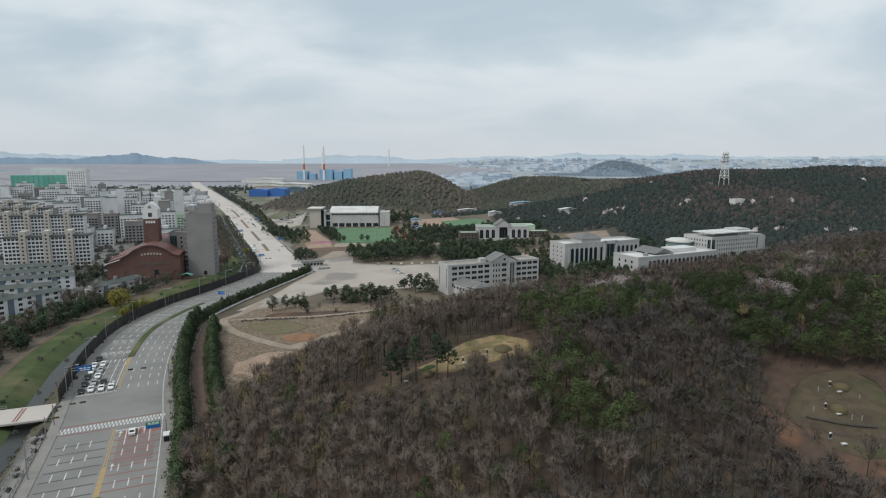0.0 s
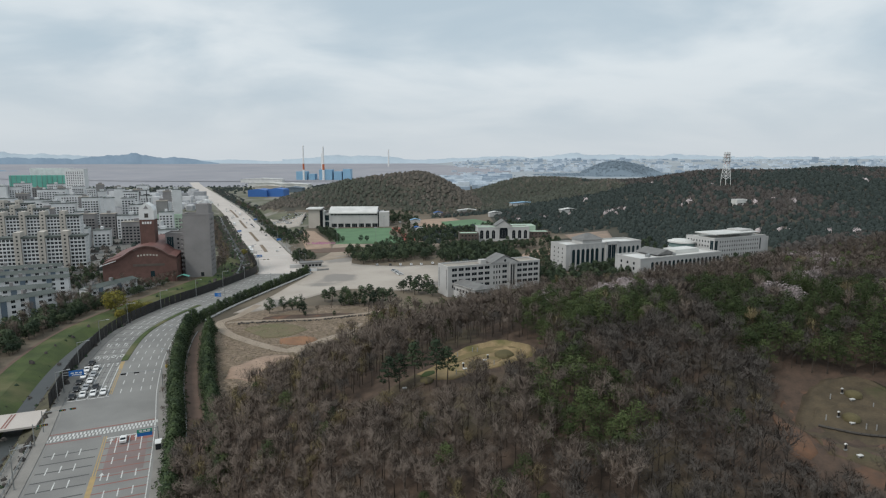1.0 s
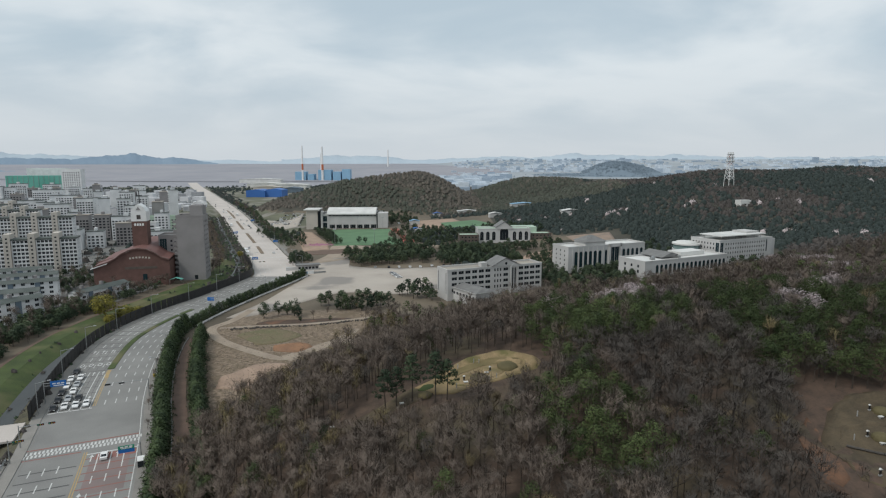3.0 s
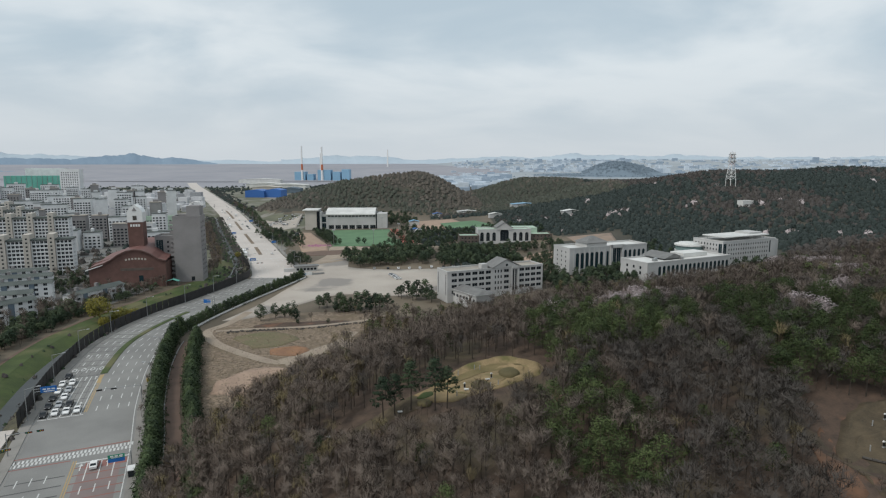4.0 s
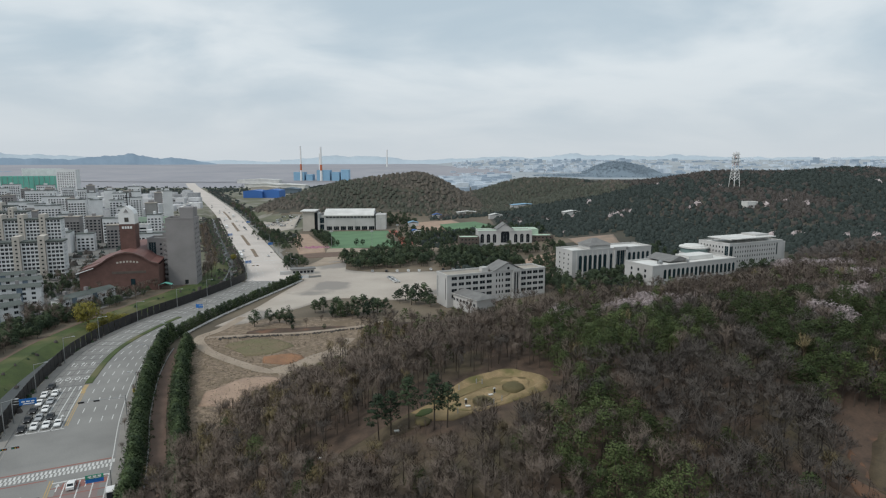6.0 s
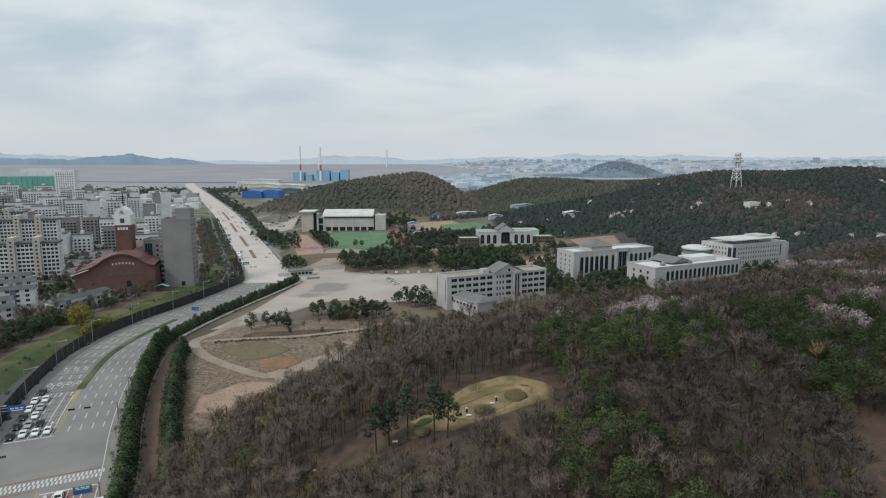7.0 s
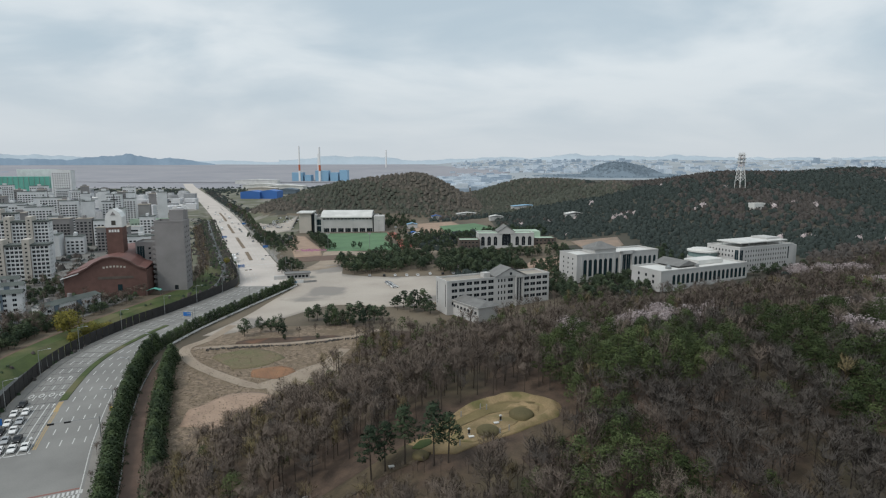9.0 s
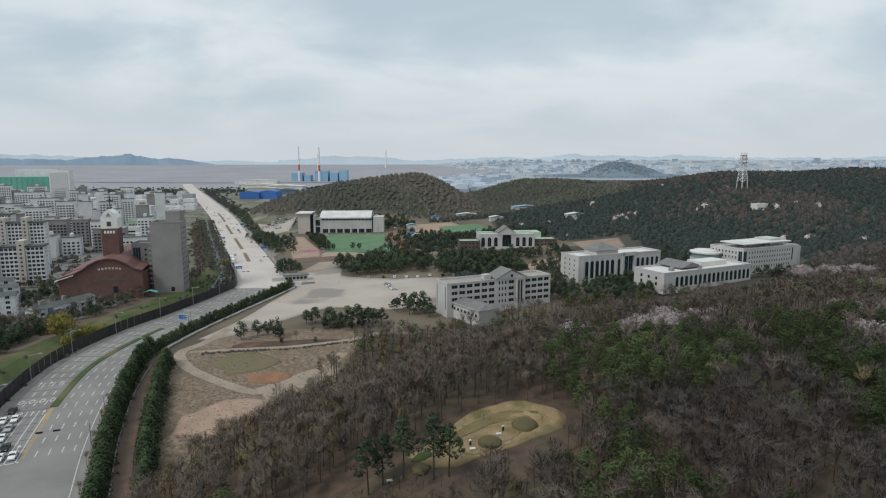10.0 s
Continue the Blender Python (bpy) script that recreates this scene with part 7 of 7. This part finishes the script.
for k in range(9):
    q = [side.at(8.0 + 0.9 * k, -5.5), side.at(8.5 + 0.9 * k, -5.5), side.at(8.5 + 0.9 * k, 5.5), side.at(8.0 + 0.9 * k, 5.5)]
    if k in (0, 1):
        mk.add([(*c, 0.09) for c in q], [(0, 1, 2, 3)])
tagged(mk.ob("side_stop_line", M["red_paint"]), "red and white line at the side road", "road marking", kind="structure")


# ---- vehicles ----
def car_meshes(paint, van=False):
    g = Geo()
    if van:
        g.profile([(-2.5, 0.35), (2.45, 0.35), (2.5, 1.0), (2.0, 1.15), (1.5, 2.0), (-2.5, 2.05)], -0.92, 0.92)
        gl = Geo().profile([(1.98, 1.2), (1.53, 1.92), (0.8, 1.95), (0.8, 1.2)], -0.94, 0.94).profile([(-2.4, 1.3), (0.6, 1.3), (0.6, 1.85), (-2.4, 1.85)], -0.94, 0.94)
    else:
        g.profile([(-2.25, 0.32), (2.25, 0.32), (2.3, 0.7), (1.3, 0.92), (0.75, 1.08), (0.25, 1.42), (-1.1, 1.44), (-1.85, 1.02), (-2.28, 0.95)], -0.88, 0.88)
        gl = Geo().profile([(0.98, 0.98), (0.2, 1.4), (-1.08, 1.42), (-1.82, 1.03)], -0.9, 0.9)
        gl.add([(0.86, -0.72, 1.06), (0.86, 0.72, 1.06), (0.33, 0.66, 1.40), (0.33, -0.66, 1.40)], [(0, 1, 2, 3)]).add([(-1.78, 0.7, 1.08), (-1.78, -0.7, 1.08), (-1.15, -0.64, 1.45), (-1.15, 0.64, 1.45)], [(0, 1, 2, 3)])
        g.box(-1.05, -0.74, 1.42, 0.2, 0.74, 1.47)
    return g.mesh("body", M[paint]), gl.mesh("glazing", M["glass"])


WHEEL = Geo().tube((0, -0.11, 0), (0, 0.11, 0), 0.33, 0.33, 10).mesh("wheel", M["rubber"])
LIGHT = Geo().box(-0.05, -0.2, -0.08, 0.03, 0.2, 0.08).mesh("headlight", M["white_paint"])
CARS = {c: car_meshes(c) for c in ("white_paint", "black_paint", "silver_paint", "sign_blue", "orange_paint")}
CARS["van"] = car_meshes("white_paint", True)


def car(x, y, z, yaw, paint, group, where):
    words = {"white_paint": "white saloon car", "black_paint": "black saloon car", "silver_paint": "silver saloon car", "sign_blue": "blue saloon car", "orange_paint": "red saloon car", "van": "white van"}[paint]
    e = thing("van" if paint == "van" else "car", pose(x, y, z, 0, 0, yaw), words + " " + where, "van" if paint == "van" else "car", group)
    share("body", CARS[paint][0], e)
    share("glazing", CARS[paint][1], e)
    if group != "parked cars":
        for yy in (-0.62, 0.62):
            share("headlight", LIGHT, e, Matrix.Translation((2.27 if paint != "van" else 2.48, yy, 0.68)))
    for xx in (-1.4, 1.4):
        for yy in (-0.8, 0.8):
            share("wheel", WHEEL, e, Matrix.Translation((xx, yy, 0.33)))


cr = random.Random(3)
QUEUE = {-12.1: ["black_paint", "black_paint", "black_paint", "white_paint", "white_paint", "black_paint"], -9.0: ["white_paint", "silver_paint", "white_paint", "silver_paint", "white_paint"],
         -5.9: ["white_paint", "black_paint"], -2.8: ["white_paint"]}
for o, colours in QUEUE.items():
    for k, c in enumerate(colours):
        s = ST + 3.4 + 7.0 * k + cr.uniform(-0.4, 0.8)
        p = ROAD.at(s, o + cr.uniform(-0.2, 0.2))
        car(p[0], p[1], 0.02, ROAD.yaw(s) + 180, c, "cars at the lights", "waiting at the lights")
p = ROAD.at(SX - 6.8, 6.3)
car(p[0], p[1], 0.02, ROAD.yaw(SX - 6) , "white_paint", "cars at the lights", "waiting at the crossing")
for k in range(24):
    s = ROAD.s_of_y(cr.uniform(500, 1150))
    o = cr.choice((-12.5, -9, -5.5, 5.5, 9, 12.5))
    p = ROAD.at(s, o)
    car(p[0], p[1], 0.02, ROAD.yaw(s) + (180 if o < 0 else 0), cr.choice(("white_paint", "white_paint", "black_paint", "silver_paint", "van")), "cars on the far road", "on the far road")
for y, o in ((530, -12.8), (545, -12.8), (760, -11), (900, 6)):
    s = ROAD.s_of_y(y)
    p = ROAD.at(s, o)
    e = thing("bus", pose(p[0], p[1], 0.05, 0, 0, ROAD.yaw(s)), "white bus with dark windows on the far road", "bus", "buses")
    Geo().profile([(-5.4, 0.4), (5.4, 0.4), (5.5, 1.4), (5.3, 3.0), (-5.4, 3.1)], -1.25, 1.25).ob("body", M["white_paint"], e)
    Geo().box(-5.0, -1.28, 1.5, 4.8, 1.28, 2.5).ob("windows", M["glass"], e)
    for xx in (-3.4, 3.4):
        for yy in (-1.15, 1.15):
            share("wheel", WHEEL, e, pose(xx, yy, 0.45) @ Matrix.Scale(1.4, 4))
for k in range(66):
    if k > 45:
        x, y = cr.uniform(-222, -178), cr.uniform(765, 848)
    elif k < 28:
        x, y = cr.uniform(-232, -190), cr.uniform(752, 842)
    elif k < 34:
        x, y = -36 + (k - 28) * 1.2 + cr.uniform(-0.2, 0.2), 434 - (k - 28) * 3.2
    else:
        x, y = -50 + (k - 34) * 8.5 + cr.uniform(-1, 1), 456 + 0.04 * k + (4.5 if k > 38 else 0)
    car(x, y, float(height(x, y)) + 0.08, cr.choice((15, 105)) if k < 28 or k > 45 else 24 if k < 34 else 95, cr.choice(("white_paint", "white_paint", "white_paint", "black_paint", "silver_paint")), "parked cars", "parked in the yard")

# ---- the college gate ----
gate = thing("gatehouse", pose(-101, 452, 0.1, 0, 0, 18), "low pale gatehouse with a flat roof at the yard", "gatehouse")
Geo().box(-8, -3, -0.4, 8, 3, 3.6).ob("wall", M["white_wall"], gate)
Geo().box(-9, -4, 3.6, 9, 4, 4.2).ob("roof", M["roof_grey"], gate)
for k in range(6):
    Geo().box(-7.2 + 2.5 * k, -3.08, 1.0, -5.4 + 2.5 * k, -3.0, 2.6).ob("window", M["glass"], gate)
Geo().box(-16, -1, -0.4, -8, 1.5, 2.4).ob("side_wall", M["white_wall"], gate)
board = thing("site_hoarding", pose(-101, 431, 0.1, 0, 0, 28), "white and blue hoarding beside the gate", "hoarding")
Geo().box(0, -0.1, -0.2, 9, 0.1, 2.4).ob("panel", M["white_paint"], board)
Geo().box(0.6, -0.13, 0.4, 4.6, -0.1, 1.6).ob("blue_stripe", M["power_blue"], board)
Geo().box(9, -0.1, -0.2, 18, 0.1, 1.3).ob("low_panel", M["metal"], board)
rub = thing("rubble_bank", pose(0, 0, 0), "dark rubble bank below the sandy track", "bank")
g = Geo()
br = random.Random(2)
for s in np.arange(6, track2.length - 10, 0.8):
    p = track2.at(s, 3.4 + br.uniform(-1, 1))
    r = br.uniform(0.3, 0.8)
    g.tube((p[0], p[1], float(height(*p)) - 0.3), (p[0] + br.uniform(-0.4, 0.4), p[1], float(height(*p)) + r), r * 1.3, r * 0.5, 6)
g.ob("rubble", M["dark_stone"], rub)
dry = Geo()
for k in range(9000):
    x, y = br.uniform(-112, -44), br.uniform(170, 300)
    if x < -0.41 * y + 4 or x > -74 + 0.27 * max(0, y - 140) + 6:
        continue
    z = float(height(x, y))
    r = br.uniform(0.2, 0.6)
    dry.add([(x - r, y, z), (x + r * 0.4, y + r, z), (x + br.uniform(-0.3, 0.3), y, z + r * 0.4)], [(0, 1, 2)]).add([(x, y - r, z), (x + r, y + r * 0.3, z), (x, y, z + r * 0.4)], [(0, 1, 2)])
tagged(dry.ob("dry_tussocks", M["straw"]), "dry grass tussocks over the field", "grass", kind="stuff")

# ---- burial mounds ----


def mound(x, y, r, h):
    e = thing("burial_mound", pose(x, y, ground_z(x, y) + 0.22), "round grassy burial mound on the lawn", "burial mound", "burial mounds")
    g = Geo()
    n, v, f = 20, [(0, 0, h)], []
    for k in range(1, 8):
        a = k / 7 * math.pi / 2
        v += [(r * math.sin(a) * math.cos(6.2832 * j / n) * (1 + 0.03 * math.sin(3 * j)), r * math.sin(a) * math.sin(6.2832 * j / n), h * math.cos(a) - (0.3 if k == 7 else 0)) for j in range(n)]
    f += [(0, 1 + j, 1 + (j + 1) % n) for j in range(n)]
    for k in range(6):
        q = 1 + k * n
        f += [(q + j, q + n + j, q + n + (j + 1) % n, q + (j + 1) % n) for j in range(n)]
    g.add(v, f).ob("mound", M["olive_grass"], e, soft=True)


def stele(x, y, yaw):
    e = thing("gravestone", pose(x, y, ground_z(x, y) + 0.22, 0, 0, yaw) @ Matrix.Scale(0.58, 4), "dark gravestone with a pale capstone", "gravestone", "gravestones")
    Geo().box(-0.5, -0.35, -0.2, 0.5, 0.35, 0.3).ob("base", M["stone"], e)
    Geo().box(-0.34, -0.16, 0.3, 0.34, 0.16, 1.9).ob("slab", M["black_paint"], e)
    Geo().profile([(-0.55, 1.9), (0.55, 1.9), (0.42, 2.2), (0, 2.4), (-0.42, 2.2)], -0.3, 0.3).ob("capstone", M["roof_white"], e, "pale carved capstone")


def altar(x, y, yaw):
    e = thing("offering_table", pose(x, y, ground_z(x, y) + 0.22, 0, 0, yaw) @ Matrix.Scale(0.62, 4), "low pale stone table before a mound", "stone table", "stone tables")
    Geo().box(-0.9, -0.55, 0.35, 0.9, 0.55, 0.62).ob("top", M["roof_white"], e)
    Geo().box(-0.65, -0.35, -0.2, -0.35, 0.35, 0.35).ob("leg", M["stone"], e)
    Geo().box(0.35, -0.35, -0.2, 0.65, 0.35, 0.35).ob("leg", M["stone"], e)


def pillar(x, y, h=1.15, mat="stone"):
    e = thing("stone_post", pose(x, y, ground_z(x, y) + 0.2), "slim grey stone post on the grave lawn", "stone post", "stone posts")
    Geo().tube((0, 0, 0), (0, 0, h), 0.13, 0.11, 8).ob("shaft", M[mat], e)
    Geo().tube((0, 0, h), (0, 0, h + 0.2), 0.15, 0.04, 8).ob("tip", M[mat], e)


for x, y, r, h in ((9.6, 159.5, 2.5, 1.15), (17.4, 165.6, 2.8, 1.3), (-4.2, 152.0, 1.7, 0.8), (98.2, 139.4, 1.9, 1.1), (92.2, 131.0, 1.9, 1.2)):
    mound(x, y, r, h)
for x, y in ((5.6, 158.6), (12.6, 163.4), (96.0, 140.2), (89.8, 131.8), (78.7, 113.2)):
    stele(x, y, 20)
for x, y in ((6.0, 157.2), (11.6, 162.2), (-9.8, 150.2), (96.6, 137.4), (91.2, 129.2), (80.2, 111.2), (-26, 147)):
    altar(x, y, 15)
for x, y in ((3.6, 154.6), (12.0, 158.2), (14.0, 159.4), (10.0, 168.6), (8.6, 168.9), (92.0, 138.3), (99.3, 134.2), (86.4, 130.9), (93.0, 127.3), (94.9, 126.8), (4.2, 166.0)):
    pillar(x, y)
for path, r in (([(-2.5, 161.5), (3.2, 167), (10, 172.4), (17.6, 174), (24, 170.8), (24, 166.4), (18.6, 161.8), (11, 157.6)], 1.3), ([(13.5, 168.6), (17.8, 170.2), (21.2, 168.2), (20.8, 165.4)], 0.7), ([(85.5, 137), (91, 142), (98, 145.2), (105, 144.6), (107.5, 139)], 0.9),
                ([(83, 131), (88, 135), (95, 135.4), (101, 132.5), (104, 128)], 0.6)):
    c1 = Curve(path, 1.2)
    g, v, f = Geo(), [], []
    ss = np.linspace(0, c1.length, 36)
    for j, s in enumerate(ss):
        k = r * min(1, 3 * min(j, 35 - j) / 35 + 0.1) * (1 + 0.1 * math.sin(j * 0.9) + 0.06 * math.sin(j * 2.3))
        for q in range(7):
            a = q / 3 - 1
            p = c1.at(s, k * 1.45 * a * (1.35 if a < 0 else 1) + 0.25 * math.sin(j * 0.7))
            v.append((p[0], p[1], ground_z(p[0], p[1]) + 0.12 - (0.42 if r > 1.2 else 0.1) * max(0, -a) + k * 0.44 * (1 + math.cos(math.pi * a))))
    for j in range(35):
        f += [(7 * j + q, 7 * j + q + 1, 7 * j + q + 8, 7 * j + q + 7) for q in range(6)]
    e = thing("grass_embankment", pose(0, 0, 0), "crescent grass embankment behind the mounds", "embankment", "embankments")
    g.add(v, f).ob("bank", M["tan_turf"] if path[0][0] < 50 else M["dimmed_grass"], e, soft=True)
low_wall = thing("retaining_kerb", pose(0, 0, 0), "low dark kerb of logs below the mounds", "kerb")
wl_c = Curve([(83.6, 129.0), (88.8, 126.3), (92.5, 125.0), (96.5, 124.2)])
for s in np.arange(0, wl_c.length - 1, 1.6):
    a0, b0 = wl_c.at(s), wl_c.at(s + 1.5)
    Geo().tube((a0[0], a0[1], ground_z(*a0) + 0.42), (b0[0], b0[1], ground_z(*b0) + 0.42), 0.28, 0.26, 6).ob("log", M["dark_stone"], low_wall)
plant("bare", 79.5, 103.5, 0.85, "trees beside the graves")
plant("bare", 24.5, 156.0, 0.6, "trees beside the graves")

patch("mound_hollow", [(0, 161), (5, 166.4), (11, 170.6), (18, 171.8), (22, 169.6), (17, 168.4), (10, 166.4), (4, 161.8)], 0.27, M["mound_turf"], "olive grass inside the crescent bank", wobble=0.14, category="lawn")
patch("green_tuft", [(-6, 154.6), (-4.6, 157), (-2.6, 157.4), (-2.2, 155.6), (-4.2, 154)], 0.28, M["grass"], "bright green grass beside the mounds", wobble=0.12, category="grass")
patch("mound_path", [(1, 157), (6, 162.5), (12, 166.4), (17, 166), (16, 162), (11, 158.6), (6, 155)], 0.31, M["tan_turf"], "worn tan grass before the mounds", wobble=0.08, category="lawn")
# ---- the lattice mast on the ridge ----
mx_, my_ = 326.0, 690.0
mz = 60.0
mast = thing("lattice_mast", pose(mx_, my_, mz, 0, 0, 20), "pale lattice radio mast with antenna platforms", "radio mast")
top = 88.5 - mz
lv = [top * k / 7 for k in range(8)]
for sx, sy in ((-1, -1), (1, -1), (1, 1), (-1, 1)):
    g = Geo()
    for k in range(7):
        w0, w1 = 4.0 - 2.6 * (lv[k] / top) ** 0.7, 4.0 - 2.6 * (lv[k + 1] / top) ** 0.7
        g.tube((sx * w0, sy * w0, lv[k] - (12 if k == 0 else 0)), (sx * w1, sy * w1, lv[k + 1]), 0.32, 0.3, 5)
    g.ob("leg", M["white_paint"], mast)
for k in range(7):
    w0, w1 = 4.0 - 2.6 * (lv[k] / top) ** 0.7, 4.0 - 2.6 * (lv[k + 1] / top) ** 0.7
    g = Geo()
    c4 = ((-1, -1), (1, -1), (1, 1), (-1, 1))
    for (ax, ay), (bx, by) in zip(c4, c4[1:] + c4[:1]):
        g.tube((ax * w0, ay * w0, lv[k]), (bx * w1, by * w1, lv[k + 1]), 0.16, 0.16, 4).tube((bx * w0, by * w0, lv[k]), (ax * w1, ay * w1, lv[k + 1]), 0.16, 0.16, 4)
        g.tube((ax * w1, ay * w1, lv[k + 1]), (bx * w1, by * w1, lv[k + 1]), 0.16, 0.16, 4)
    g.ob("bracing", M["orange_paint"] if k in (4, 6) else M["white_paint"], mast)
for z, w in ((top * 0.72, 3.6), (top * 0.86, 3.4), (top, 2.8)):
    Geo().box(-w, -w, z, w, w, z + 0.4).ob("platform", M["metal"], mast)
    for k in range(6):
        t = k * 1.047
        Geo().tube((w * math.cos(t), w * math.sin(t), z - 1), (w * math.cos(t), w * math.sin(t), z + 2.6), 0.4, 0.4, 6).ob("antenna", M["white_paint"], mast)
Geo().tube((0, 0, top), (0, 0, top + 4), 0.14, 0.06, 5).ob("spike", M["metal"], mast)

# ---- round the sports ground ----
for x, y in ((-132, 706), (-100, 712), (-70, 706), (-46, 640), (-104, 582), (-66, 584)):
    fl = thing("floodlight_mast", pose(x, y, 0.1), "slim grey floodlight mast by the pitch", "floodlight", "floodlights")
    Geo().tube((0, 0, -0.3), (0, 0, 16), 0.2, 0.12, 6).ob("pole", M["metal"], fl)
    Geo().box(-1.4, -0.2, 15.2, 1.4, 0.2, 16.4).ob("lamp_bank", M["silver_paint"], fl)
mkp = Geo()
for a, b in (((-136, 700), (-66, 700)), ((-120, 645), (-52, 645)), ((-100, 590), (-44, 590))):
    mkp.add([(a[0], a[1], 0.16), (b[0], b[1], 0.16), (b[0], b[1] + 1.2, 0.16), (a[0], a[1] + 1.2, 0.16)], [(0, 1, 2, 3)])
tagged(mkp.ob("pitch_lines", M["paint"]), "white lines on the turf", "pitch marking", kind="structure")
az = Geo()
for k in range(240):
    x, y = -120 + br.gauss(0, 5), 583 + br.gauss(0, 3.0)
    r = br.uniform(0.4, 1.0)
    az.add([(x - r, y, 0.1), (x + r, y, 0.1), (x, y + 0.2, 0.3 + r)], [(0, 1, 2)])
tagged(az.ob("azalea_bed", M["pink"]), "pink flowering shrubs by the pitch", "shrubs", kind="stuff")
for x, y, w, d, h, c in ((-40, 742, 12, 8, 5, "power_blue"), (-34, 660, 10, 7, 4, "sign_blue"), (-28, 652, 9, 6, 4, "white_paint"), (60, 760, 16, 9, 5, "roof_white"), (140, 700, 22, 10, 6, "roof_white"), (-12, 830, 12, 8, 5, "factory_blue"), (22, 840, 30, 10, 5, "roof_white"), (100, 860, 40, 14, 7, "power_blue")):
    z = float(height(x, y))
    e = thing("shed", pose(x, y, z, 0, 0, 8), "small shed with a coloured metal roof", "shed", "sheds")
    Geo().box(0, 0, -1, w, d, h).ob("wall", M["white_wall"], e)
    Geo().profile([(-0.5, h), (w / 2, h + 1.6), (w + 0.5, h), (w + 0.5, h + 0.3), (w / 2, h + 2), (-0.5, h + 0.3)], -0.5, d + 0.5).ob("roof", M[c], e)
house("hill_house", pose(296, 600, float(height(296, 600)) + 1, 0, 0, 15), 12, 8, 6, M["roof_white"], "small pale house among trees below the mast", "house", {"front": [(1, 11, spaced(1, 11, 3, 1.5), [(1.5, 3)], False, "glass", 1)]}, roof="roof_white")
